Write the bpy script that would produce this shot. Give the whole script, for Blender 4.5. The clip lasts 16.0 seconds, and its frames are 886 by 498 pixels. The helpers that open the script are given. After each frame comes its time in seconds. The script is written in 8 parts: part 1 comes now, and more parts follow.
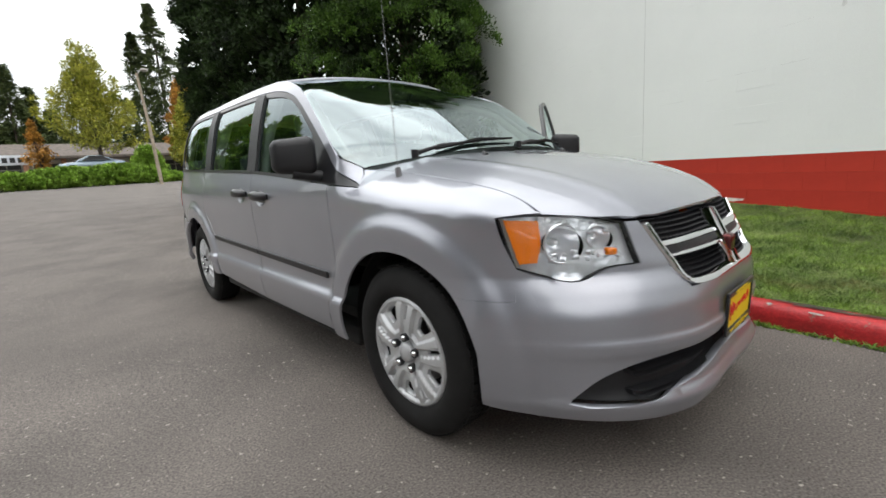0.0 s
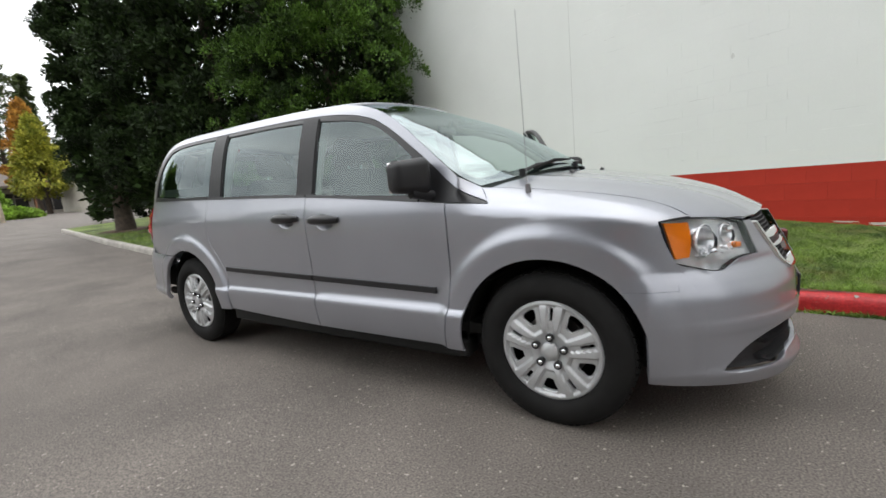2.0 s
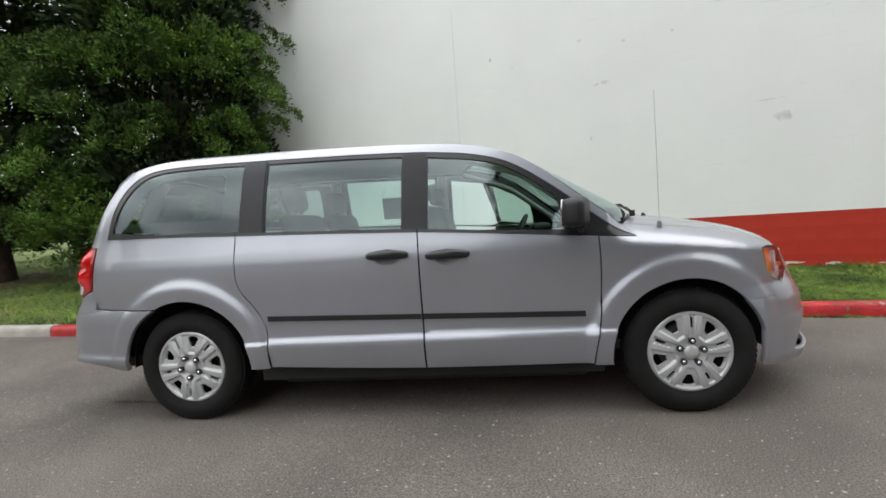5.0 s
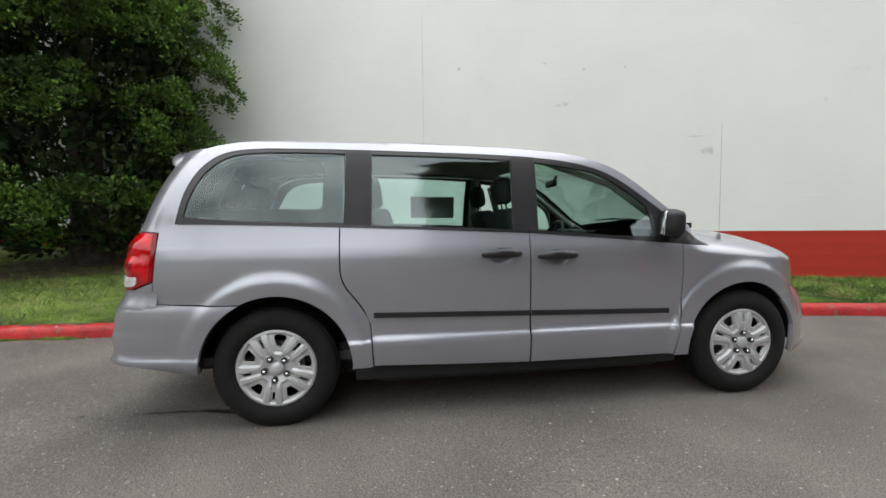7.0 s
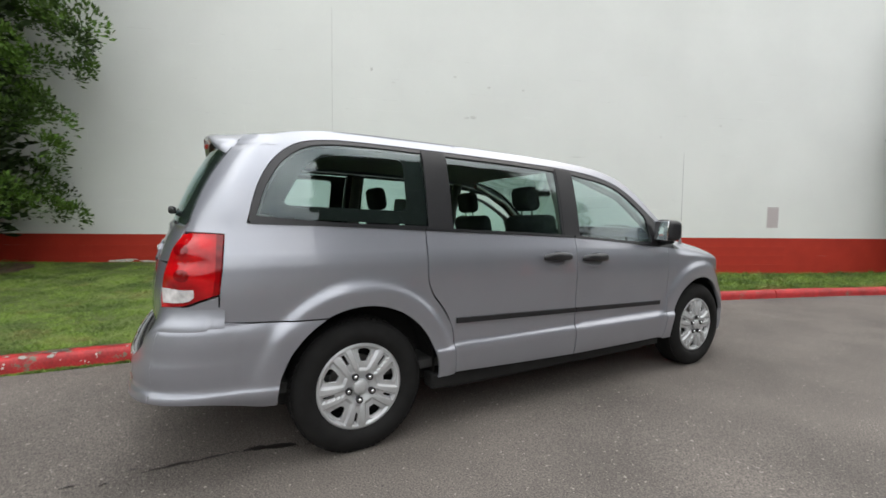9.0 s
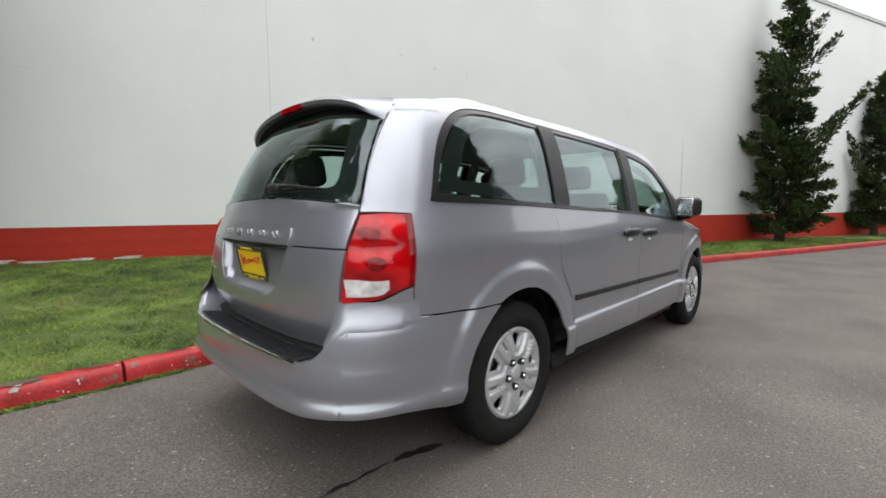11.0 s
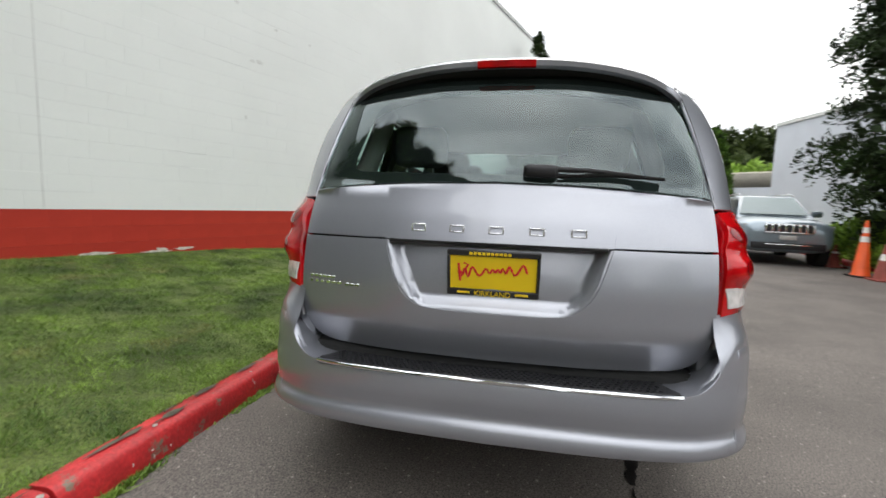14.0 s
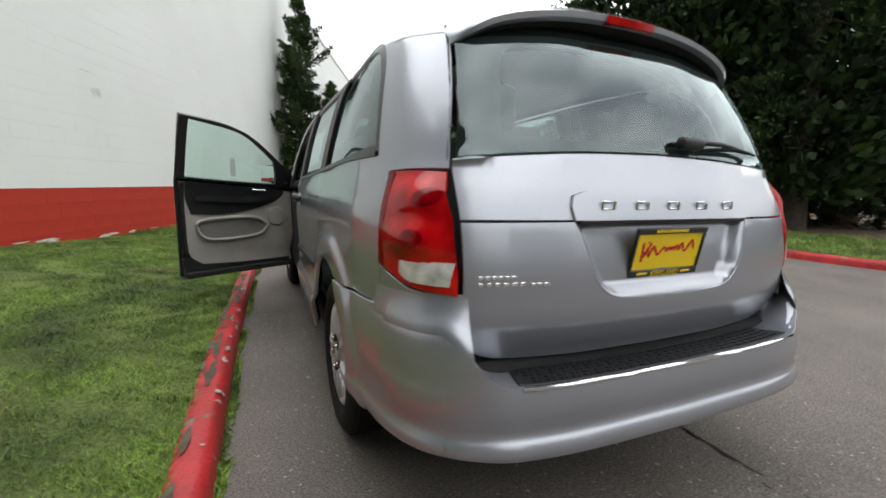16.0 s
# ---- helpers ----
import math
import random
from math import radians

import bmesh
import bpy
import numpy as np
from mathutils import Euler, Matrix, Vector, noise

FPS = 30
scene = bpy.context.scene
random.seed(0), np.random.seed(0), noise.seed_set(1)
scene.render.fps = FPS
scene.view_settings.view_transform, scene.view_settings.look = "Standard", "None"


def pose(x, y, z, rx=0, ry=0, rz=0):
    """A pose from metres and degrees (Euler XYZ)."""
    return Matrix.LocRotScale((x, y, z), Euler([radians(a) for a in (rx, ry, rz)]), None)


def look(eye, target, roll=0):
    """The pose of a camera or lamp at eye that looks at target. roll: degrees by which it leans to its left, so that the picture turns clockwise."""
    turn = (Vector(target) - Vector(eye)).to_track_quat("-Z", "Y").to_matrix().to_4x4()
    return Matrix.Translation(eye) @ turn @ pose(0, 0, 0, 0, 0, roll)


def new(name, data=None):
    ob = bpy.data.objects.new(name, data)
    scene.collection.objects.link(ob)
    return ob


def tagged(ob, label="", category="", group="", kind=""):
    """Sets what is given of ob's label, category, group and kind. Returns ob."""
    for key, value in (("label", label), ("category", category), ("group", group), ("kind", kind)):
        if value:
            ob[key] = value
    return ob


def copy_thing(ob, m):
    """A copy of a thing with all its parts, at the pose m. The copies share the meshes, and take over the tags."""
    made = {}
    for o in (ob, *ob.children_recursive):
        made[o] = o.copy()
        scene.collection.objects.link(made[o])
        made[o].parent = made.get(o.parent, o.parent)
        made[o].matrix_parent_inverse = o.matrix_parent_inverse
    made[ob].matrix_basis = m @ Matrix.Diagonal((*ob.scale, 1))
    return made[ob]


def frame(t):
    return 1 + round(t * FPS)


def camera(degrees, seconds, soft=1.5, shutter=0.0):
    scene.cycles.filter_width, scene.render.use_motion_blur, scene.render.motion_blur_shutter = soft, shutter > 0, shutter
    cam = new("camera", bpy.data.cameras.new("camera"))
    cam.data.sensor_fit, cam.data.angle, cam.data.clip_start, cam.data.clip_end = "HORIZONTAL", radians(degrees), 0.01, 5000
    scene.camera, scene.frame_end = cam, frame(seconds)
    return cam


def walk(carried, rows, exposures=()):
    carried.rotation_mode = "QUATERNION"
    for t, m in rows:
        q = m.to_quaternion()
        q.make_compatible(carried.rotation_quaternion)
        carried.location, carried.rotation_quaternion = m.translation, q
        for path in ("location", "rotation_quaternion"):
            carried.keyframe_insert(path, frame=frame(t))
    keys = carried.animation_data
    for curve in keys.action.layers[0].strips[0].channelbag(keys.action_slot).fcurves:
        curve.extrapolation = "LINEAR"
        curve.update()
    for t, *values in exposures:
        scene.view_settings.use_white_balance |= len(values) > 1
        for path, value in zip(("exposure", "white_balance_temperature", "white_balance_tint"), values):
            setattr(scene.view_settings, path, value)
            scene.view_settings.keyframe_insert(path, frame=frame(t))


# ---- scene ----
cam = camera(92.1, 16.0, soft=1.6, shutter=0.4)
PATH = [
    (0, (-1.873, -1.355, 1.096), (-0.567, 0.113, 0.72), -4.0),
    (0.5, (-2.063, -1.189, 1.106), (-0.684, 0.215, 0.748), -4.2),
    (1, (-2.293, -1.049, 1.126), (-0.771, 0.215, 0.835), -4.5),
    (1.5, (-2.477, -0.874, 1.118), (-0.885, 0.302, 0.831), -4.4),
    (2, (-2.662, -0.662, 1.139), (-1.025, 0.448, 0.843), -5.3),
    (2.5, (-2.843, -0.398, 1.16), (-1.116, 0.579, 0.913), -4.7),
    (3, (-3.015, -0.135, 1.172), (-1.218, 0.693, 0.878), -4.9),
    (3.5, (-3.13, 0.142, 1.186), (-1.256, 0.775, 0.891), -5.2),
    (4, (-3.214, 0.415, 1.204), (-1.306, 0.948, 0.931), -3.6),
    (4.2, (-3.261, 0.545, 1.193), (-1.332, 1.021, 0.965), -3.7),
    (6.5, (-3.553, 2.08, 1.223), (-1.564, 1.939, 1.073), -1.7),
    (7, (-3.498, 2.424, 1.232), (-1.521, 2.155, 1.092), -0.7),
    (7.5, (-3.43, 2.756, 1.224), (-1.483, 2.318, 1.1), -0.5),
    (8, (-3.361, 3.106, 1.238), (-1.455, 2.518, 1.085), 1.0),
    (8.5, (-3.229, 3.465, 1.24), (-1.396, 2.678, 1.094), 1.3),
    (10.8, (-2.24, 4.745, 1.195), (-0.822, 3.344, 1.037), -0.8),
    (11, (-2.129, 4.827, 1.189), (-0.728, 3.412, 1.002), -0.4),
    (11.5, (-1.801, 5.0, 1.169), (-0.522, 3.474, 0.976), -1.3),
    (12, (-1.491, 5.132, 1.163), (-0.295, 3.542, 0.956), 0.1),
    (12.5, (-1.159, 5.289, 1.171), (-0.134, 3.587, 0.938), 0.2),
    (13, (-0.801, 5.384, 1.146), (0.031, 3.58, 0.913), 0.1),
    (13.5, (-0.452, 5.424, 1.151), (0.169, 3.537, 0.92), 1.4),
    (14, (-0.091, 5.462, 1.163), (0.269, 3.505, 0.958), 2.0),
    (14.5, (0.256, 5.437, 1.142), (0.236, 3.453, 0.897), 2.2),
    (15, (0.583, 5.362, 1.15), (0.298, 3.404, 0.854), 3.1),
    (15.5, (0.937, 5.229, 1.163), (0.353, 3.336, 0.892), 2.4),
    (16, (1.23, 4.978, 1.137), (0.432, 3.169, 0.834), 1.3),
]
walk(cam, [(t, look(eye, target, roll)) for t, eye, target, roll in PATH])

# ---- world and light ----
def sky_world():
    w = bpy.data.worlds.new("overcast_sky")
    w.use_nodes = True
    nt = w.node_tree
    nt.nodes.clear()
    out = nt.nodes.new("ShaderNodeOutputWorld")
    bg = nt.nodes.new("ShaderNodeBackground")
    sky = nt.nodes.new("ShaderNodeTexSky")
    sky.sky_type, sky.sun_disc = "NISHITA", False
    sky.sun_elevation, sky.sun_rotation = radians(48), radians(200)
    sky.air_density, sky.dust_density = 1.0, 4.0
    coord = nt.nodes.new("ShaderNodeTexCoord")
    mp = nt.nodes.new("ShaderNodeMapping")
    mp.inputs["Scale"].default_value = (1.0, 1.0, 2.6)
    cloud = nt.nodes.new("ShaderNodeTexNoise")
    cloud.inputs["Scale"].default_value, cloud.inputs["Detail"].default_value = 2.3, 7.0
    cloud.inputs["Roughness"].default_value = 0.55
    ramp = nt.nodes.new("ShaderNodeValToRGB")
    ramp.color_ramp.elements[0].position, ramp.color_ramp.elements[0].color = 0.34, (6.6, 7.0, 7.5, 1)
    ramp.color_ramp.elements[1].position, ramp.color_ramp.elements[1].color = 0.66, (18.5, 18.6, 18.4, 1)
    mix = nt.nodes.new("ShaderNodeMix")
    mix.data_type = "RGBA"
    mix.inputs["Factor"].default_value = 0.88
    nt.links.new(coord.outputs["Generated"], mp.inputs["Vector"])
    nt.links.new(mp.outputs["Vector"], cloud.inputs["Vector"])
    nt.links.new(cloud.outputs["Fac"], ramp.inputs["Fac"])
    nt.links.new(sky.outputs["Color"], mix.inputs["A"])
    nt.links.new(ramp.outputs["Color"], mix.inputs["B"])
    sep = nt.nodes.new("ShaderNodeSeparateXYZ")
    nt.links.new(coord.outputs["Generated"], sep.inputs["Vector"])
    lift = nt.nodes.new("ShaderNodeMapRange")
    lift.inputs["From Min"].default_value, lift.inputs["From Max"].default_value = 0.0, 0.8
    lift.inputs["To Min"].default_value, lift.inputs["To Max"].default_value = 0.5, 1.22
    nt.links.new(sep.outputs["Z"], lift.inputs["Value"])
    dome = nt.nodes.new("ShaderNodeVectorMath")
    dome.operation = "SCALE"
    nt.links.new(mix.outputs["Result"], dome.inputs[0])
    nt.links.new(lift.outputs["Result"], dome.inputs["Scale"])
    nt.links.new(dome.outputs["Vector"], bg.inputs["Color"])
    bg.inputs["Strength"].default_value = 0.170
    nt.links.new(bg.outputs["Background"], out.inputs["Surface"])
    scene.world = w


sky_world()
sun = new("sun", bpy.data.lights.new("sun", "SUN"))
sun.data.energy, sun.data.angle, sun.data.color = 0.7, radians(120), (1.0, 0.97, 0.92)
sun.matrix_world = look((-9, 4, 30), (0, 0, 0))
scene.view_settings.exposure = 0.0

# ---- materials ----
def surface(name, base, rough=0.6, metal=0.0, vary=0.15, scale=6.0, bump=0.0, bscale=80.0, coat=0.0, fine=0.0, dist=0.01,
            spec=0.5, tone=None, stain=0.0, island=0.0):
    """A principled surface: two scales of colour variation, relief, optional clear coat and per-piece variation."""
    m = bpy.data.materials.new(name)
    m.use_nodes = True
    nt = m.node_tree
    p = nt.nodes["Principled BSDF"]
    p.inputs["Roughness"].default_value = rough
    p.inputs["Metallic"].default_value = metal
    p.inputs["Coat Weight"].default_value = coat
    p.inputs["Coat Roughness"].default_value = 0.03
    p.inputs["Specular IOR Level"].default_value = spec
    tc = nt.nodes.new("ShaderNodeTexCoord")
    if vary or fine or stain or island:
        n1 = nt.nodes.new("ShaderNodeTexNoise")
        n1.inputs["Scale"].default_value, n1.inputs["Detail"].default_value = scale, 5.0
        nt.links.new(tc.outputs["Object"], n1.inputs["Vector"])
        n2 = nt.nodes.new("ShaderNodeTexNoise")
        n2.inputs["Scale"].default_value, n2.inputs["Detail"].default_value = bscale, 2.0
        nt.links.new(tc.outputs["Object"], n2.inputs["Vector"])
        lo = [c * (1 - vary) for c in base]
        hi = tone if tone else [min(1.0, c * (1 + vary)) for c in base]
        r = nt.nodes.new("ShaderNodeValToRGB")
        r.color_ramp.elements[0].position, r.color_ramp.elements[0].color = 0.32, (*lo, 1)
        r.color_ramp.elements[1].position, r.color_ramp.elements[1].color = 0.68, (*hi, 1)
        nt.links.new(n1.outputs["Fac"], r.inputs["Fac"])
        col = r.outputs["Color"]
        if fine:
            r2 = nt.nodes.new("ShaderNodeValToRGB")
            r2.color_ramp.elements[0].position, r2.color_ramp.elements[0].color = 0.3, (1 - fine, 1 - fine, 1 - fine, 1)
            r2.color_ramp.elements[1].position, r2.color_ramp.elements[1].color = 0.7, (1 + fine, 1 + fine, 1 + fine, 1)
            nt.links.new(n2.outputs["Fac"], r2.inputs["Fac"])
            mx = nt.nodes.new("ShaderNodeMix")
            mx.data_type, mx.blend_type = "RGBA", "MULTIPLY"
            mx.inputs["Factor"].default_value = 1.0
            nt.links.new(col, mx.inputs["A"])
            nt.links.new(r2.outputs["Color"], mx.inputs["B"])
            col = mx.outputs["Result"]
        if island:
            geo = nt.nodes.new("ShaderNodeNewGeometry")
            mr = nt.nodes.new("ShaderNodeMapRange")
            mr.inputs["To Min"].default_value, mr.inputs["To Max"].default_value = 1 - island, 1 + island
            nt.links.new(geo.outputs["Random Per Island"], mr.inputs["Value"])
            mx = nt.nodes.new("ShaderNodeVectorMath")
            mx.operation = "SCALE"
            nt.links.new(col, mx.inputs[0])
            nt.links.new(mr.outputs["Result"], mx.inputs["Scale"])
            col = mx.outputs["Vector"]
        nt.links.new(col, p.inputs["Base Color"])
    else:
        p.inputs["Base Color"].default_value = (*base, 1)
    if bump:
        nb = nt.nodes.new("ShaderNodeTexNoise")
        nb.inputs["Scale"].default_value, nb.inputs["Detail"].default_value = bscale, 3.0
        nt.links.new(tc.outputs["Object"], nb.inputs["Vector"])
        b = nt.nodes.new("ShaderNodeBump")
        b.inputs["Strength"].default_value, b.inputs["Distance"].default_value = bump, dist
        nt.links.new(nb.outputs["Fac"], b.inputs["Height"])
        nt.links.new(b.outputs["Normal"], p.inputs["Normal"])
    return m


def leafy(name, base, tone, rough=0.6):
    m = surface(name, base, rough, vary=0.35, scale=1.6, tone=tone, island=0.45, bscale=20.0, fine=0.25)
    p = m.node_tree.nodes["Principled BSDF"]
    p.inputs["Specular IOR Level"].default_value = 0.2
    return m


def glass_tint(name, tint, rough=0.0, shine=0.14):
    """Car glass: a mirror-smooth pane that lets part of the light straight through."""
    m = bpy.data.materials.new(name)
    m.use_nodes = True
    nt = m.node_tree
    nt.nodes.clear()
    out = nt.nodes.new("ShaderNodeOutputMaterial")
    tr = nt.nodes.new("ShaderNodeBsdfTransparent")
    tr.inputs["Color"].default_value = (*tint, 1)
    gl = nt.nodes.new("ShaderNodeBsdfGlossy")
    gl.inputs["Roughness"].default_value = rough
    gl.inputs["Color"].default_value = (0.87, 0.98, 1.0, 1)
    lw = nt.nodes.new("ShaderNodeLayerWeight")
    lw.inputs["Blend"].default_value = 0.5
    pw = nt.nodes.new("ShaderNodeMath")
    pw.operation = "POWER"
    pw.inputs[1].default_value = 4.0
    nt.links.new(lw.outputs["Facing"], pw.inputs[0])
    fr = nt.nodes.new("ShaderNodeMapRange")
    fr.inputs["To Min"].default_value, fr.inputs["To Max"].default_value = shine, 1.0
    nt.links.new(pw.outputs["Value"], fr.inputs["Value"])
    mix = nt.nodes.new("ShaderNodeMixShader")
    nt.links.new(fr.outputs["Result"], mix.inputs["Fac"])
    nt.links.new(tr.outputs["BSDF"], mix.inputs[1])
    nt.links.new(gl.outputs["BSDF"], mix.inputs[2])
    nt.links.new(mix.outputs["Shader"], out.inputs["Surface"])
    return m


def worn(m, under, scale, lo, hi, detail=9.0, rough=0.75):
    """Paint flaked away in ragged patches; what lies under shows."""
    nt = m.node_tree
    p = nt.nodes["Principled BSDF"]
    tc = nt.nodes.new("ShaderNodeTexCoord")
    n = nt.nodes.new("ShaderNodeTexNoise")
    n.inputs["Scale"].default_value, n.inputs["Detail"].default_value, n.inputs["Roughness"].default_value = scale, detail, rough
    r = nt.nodes.new("ShaderNodeValToRGB")
    r.color_ramp.elements[0].position, r.color_ramp.elements[1].position = lo, hi
    mx = nt.nodes.new("ShaderNodeMix")
    mx.data_type = "RGBA"
    mx.inputs["B"].default_value = (*under, 1)
    old = p.inputs["Base Color"].links[0].from_socket
    nt.links.new(tc.outputs["Object"], n.inputs["Vector"])
    nt.links.new(n.outputs["Fac"], r.inputs["Fac"])
    nt.links.new(r.outputs["Color"], mx.inputs["Factor"])
    nt.links.new(old, mx.inputs["A"])
    nt.links.new(mx.outputs["Result"], p.inputs["Base Color"])


ASPHALT = surface("asphalt", (0.120, 0.105, 0.093), 0.85, vary=0.22, scale=1.1, bump=0.7, bscale=120.0, fine=0.55, dist=0.006)
worn(ASPHALT, (0.32, 0.29, 0.26), 40.0, 0.675, 0.71, 2.0, 0.5)
worn(ASPHALT, (0.05, 0.047, 0.045), 27.0, 0.69, 0.73, 3.0, 0.6)
CONCRETE = surface("concrete", (0.34, 0.32, 0.29), 0.9, vary=0.2, scale=3.0, bump=0.3, bscale=90.0, fine=0.15)
KERB_RED = surface("kerb_red_paint", (0.40, 0.018, 0.020), 0.5, vary=0.28, scale=5.0, bump=0.35, bscale=60.0, fine=0.2, dist=0.008)
worn(KERB_RED, (0.17, 0.14, 0.10), 5.5, 0.575, 0.62)
worn(KERB_RED, (0.42, 0.36, 0.32), 16.0, 0.69, 0.71)
WALL_WHITE = surface("wall_white_paint", (0.76, 0.78, 0.755), 0.6, vary=0.03, scale=0.7, bump=0.15, bscale=130.0, fine=0.02, dist=0.004)
WALL_RED = surface("wall_red_paint", (0.43, 0.036, 0.020), 0.7, spec=0.25, vary=0.1, scale=2.0, bump=0.15, bscale=130.0, fine=0.05, dist=0.004)
LAWN = surface("lawn_soil", (0.075, 0.105, 0.022), 0.95, vary=0.45, scale=1.1, tone=(0.15, 0.2, 0.045), bump=0.8, bscale=55.0, fine=0.45, dist=0.03)
MULCH = surface("bark_mulch", (0.085, 0.05, 0.032), 0.95, vary=0.4, scale=7.0, bump=0.9, bscale=60.0, fine=0.4, dist=0.03)
BLADE = surface("grass_blade", (0.075, 0.158, 0.018), 0.6, vary=0.45, scale=2.2, tone=(0.20, 0.31, 0.042), island=0.4, bscale=9.0, fine=0.3)
worn(BLADE, (0.25, 0.22, 0.075), 1.5, 0.57, 0.70, 4.0, 0.6)
BARK = surface("bark", (0.060, 0.045, 0.034), 0.9, vary=0.35, scale=9.0, bump=0.8, bscale=40.0, dist=0.03)
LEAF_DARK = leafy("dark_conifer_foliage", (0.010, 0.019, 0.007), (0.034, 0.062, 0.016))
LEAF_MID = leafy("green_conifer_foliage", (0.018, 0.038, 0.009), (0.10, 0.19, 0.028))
LEAF_PINE = leafy("pine_foliage", (0.022, 0.042, 0.014), (0.062, 0.10, 0.030))
LEAF_YELLOW = leafy("autumn_yellow_foliage", (0.19, 0.235, 0.03), (0.42, 0.40, 0.06))
LEAF_ORANGE = leafy("autumn_orange_foliage", (0.32, 0.15, 0.03), (0.5, 0.26, 0.05))
LEAF_HEDGE = leafy("hedge_foliage", (0.16, 0.28, 0.04), (0.32, 0.48, 0.08))
LEAF_FAR = leafy("far_wood_foliage", (0.03, 0.05, 0.02), (0.1, 0.13, 0.04))

# ---- small builders ----
def link_mesh(name, verts, faces, mat, parent=None, label="", smooth=False):
    me = bpy.data.meshes.new(name)
    me.from_pydata([tuple(v) for v in verts], [], [tuple(f) for f in faces])
    me.materials.append(mat)
    if smooth:
        me.shade_smooth()
    ob = new(name, me)
    if parent:
        ob.parent = parent
    if label:
        ob["label"] = label
    return ob


def soup(name, verts, size, mat, parent=None):
    """Many loose faces of one size from an array of corners."""
    me = bpy.data.meshes.new(name)
    n = len(verts) // size
    me.vertices.add(n * size)
    me.vertices.foreach_set("co", np.asarray(verts, dtype=np.float32).ravel())
    me.loops.add(n * size)
    me.loops.foreach_set("vertex_index", np.arange(n * size, dtype=np.int32))
    me.polygons.add(n)
    me.polygons.foreach_set("loop_start", np.arange(n, dtype=np.int32) * size)
    me.materials.append(mat)
    me.update(calc_edges=True)
    ob = new(name, me)
    if parent:
        ob.parent = parent
    return ob


def part(name, bm, mat, parent=None, label="", smooth=None):
    me = bpy.data.meshes.new(name)
    bm.normal_update()
    bm.to_mesh(me)
    bm.free()
    me.materials.append(mat)
    if smooth is not None:
        me.shade_smooth()
        me.set_sharp_from_angle(angle=radians(smooth))
    ob = new(name, me)
    if parent:
        ob.parent = parent
    if label:
        ob["label"] = label
    return ob


def add_box(bm, lo, hi, bevel=0.0, segs=2, m=None):
    made = bmesh.ops.create_cube(bm, size=1.0)["verts"]
    mid = [(a + b) / 2 for a, b in zip(lo, hi)]
    for v in made:
        v.co = Vector([c + k * (b - a) for c, k, a, b in zip(mid, v.co, lo, hi)])
    if bevel:
        edges = list({e for v in made for e in v.link_edges})
        out = bmesh.ops.bevel(bm, geom=edges, offset=bevel, segments=segs, affect="EDGES", profile=0.5)
        made = list({v for f in out["faces"] for v in f.verts} | {v for v in made if v.is_valid})
    if m:
        for v in made:
            v.co = m @ v.co
    return made


def box(name, lo, hi, mat, parent=None, bevel=0.01, label="", segs=2, m=None):
    bm = bmesh.new()
    add_box(bm, lo, hi, bevel, segs, m)
    return part(name, bm, mat, parent, label, smooth=40)


def tube(bm, pts, radii, sides=8, caps=True):
    """A tapered tube along points."""
    rings = []
    n = len(pts)
    ref = Vector((0.31, 0.17, 0.93)).normalized()
    for i, p in enumerate(pts):
        p = Vector(p)
        d = (Vector(pts[min(i + 1, n - 1)]) - Vector(pts[max(i - 1, 0)])).normalized()
        a = d.cross(ref if abs(d.dot(ref)) < 0.95 else Vector((1, 0, 0))).normalized()
        b = d.cross(a)
        rings.append([bm.verts.new(p + radii[i] * (math.cos(k * math.tau / sides) * a + math.sin(k * math.tau / sides) * b)) for k in range(sides)])
    for r0, r1 in zip(rings, rings[1:]):
        for k in range(sides):
            bm.faces.new((r0[k], r0[(k + 1) % sides], r1[(k + 1) % sides], r1[k]))
    if caps:
        bm.faces.new(rings[0][::-1])
        bm.faces.new(rings[-1])


def rod(name, pts, radius, mat, parent=None, sides=8, label=""):
    bm = bmesh.new()
    tube(bm, pts, [radius] * len(pts) if not isinstance(radius, (list, tuple)) else radius, sides)
    return part(name, bm, mat, parent, label, smooth=50)


def empty(name, m, label, category, group=""):
    ob = new(name)
    ob.matrix_world = m
    return tagged(ob, label, category, group)


def lerp_curve(pts, y):
    return float(np.interp(y, [p[0] for p in pts], [p[1] for p in pts]))


# ---- ground ----
KERB = [(-60, -19.0), (-42, -12.6), (-30, -8.3), (-21, -5.05), (-12.2, -2.05), (-8, -0.6), (-6, 0.1), (-4.5, 0.55), (-3, 0.95), (-1.5, 1.18),
        (0, 1.29), (2, 1.38), (4, 1.42), (6.5, 1.48), (8.5, 1.55), (10.5, 1.75), (14.9, 2.25), (19, 2.8), (22, 3.2)]
FAR_KERB = [(-30, -13.0), (-9, -8.7), (-6.9, -8.1), (-4.2, -7.55), (-2.3, -7.15), (-0.5, -7.05), (1, -7.2), (4, -7.6), (9, -8.2), (16, -8.8)]
WK = 0.375


def wall_x(y):
    return 4.40 + WK * (y + 0.3)


def ground_z(x, y):
    rise = 0.045 * (math.sqrt((y - 7.5) ** 2 + 4) + (y - 7.5)) / 2 - 0.01
    return min(rise, 2.0) if y > 0 else max(0.0, rise)


def sheet(name, xs, ys, zf, mat):
    verts = [(x, y, zf(x, y)) for y in ys for x in xs]
    n = len(xs)
    faces = [(j * n + i, j * n + i + 1, (j + 1) * n + i + 1, (j + 1) * n + i) for j in range(len(ys) - 1) for i in range(n - 1)]
    return link_mesh(name, verts, faces, mat, smooth=True)


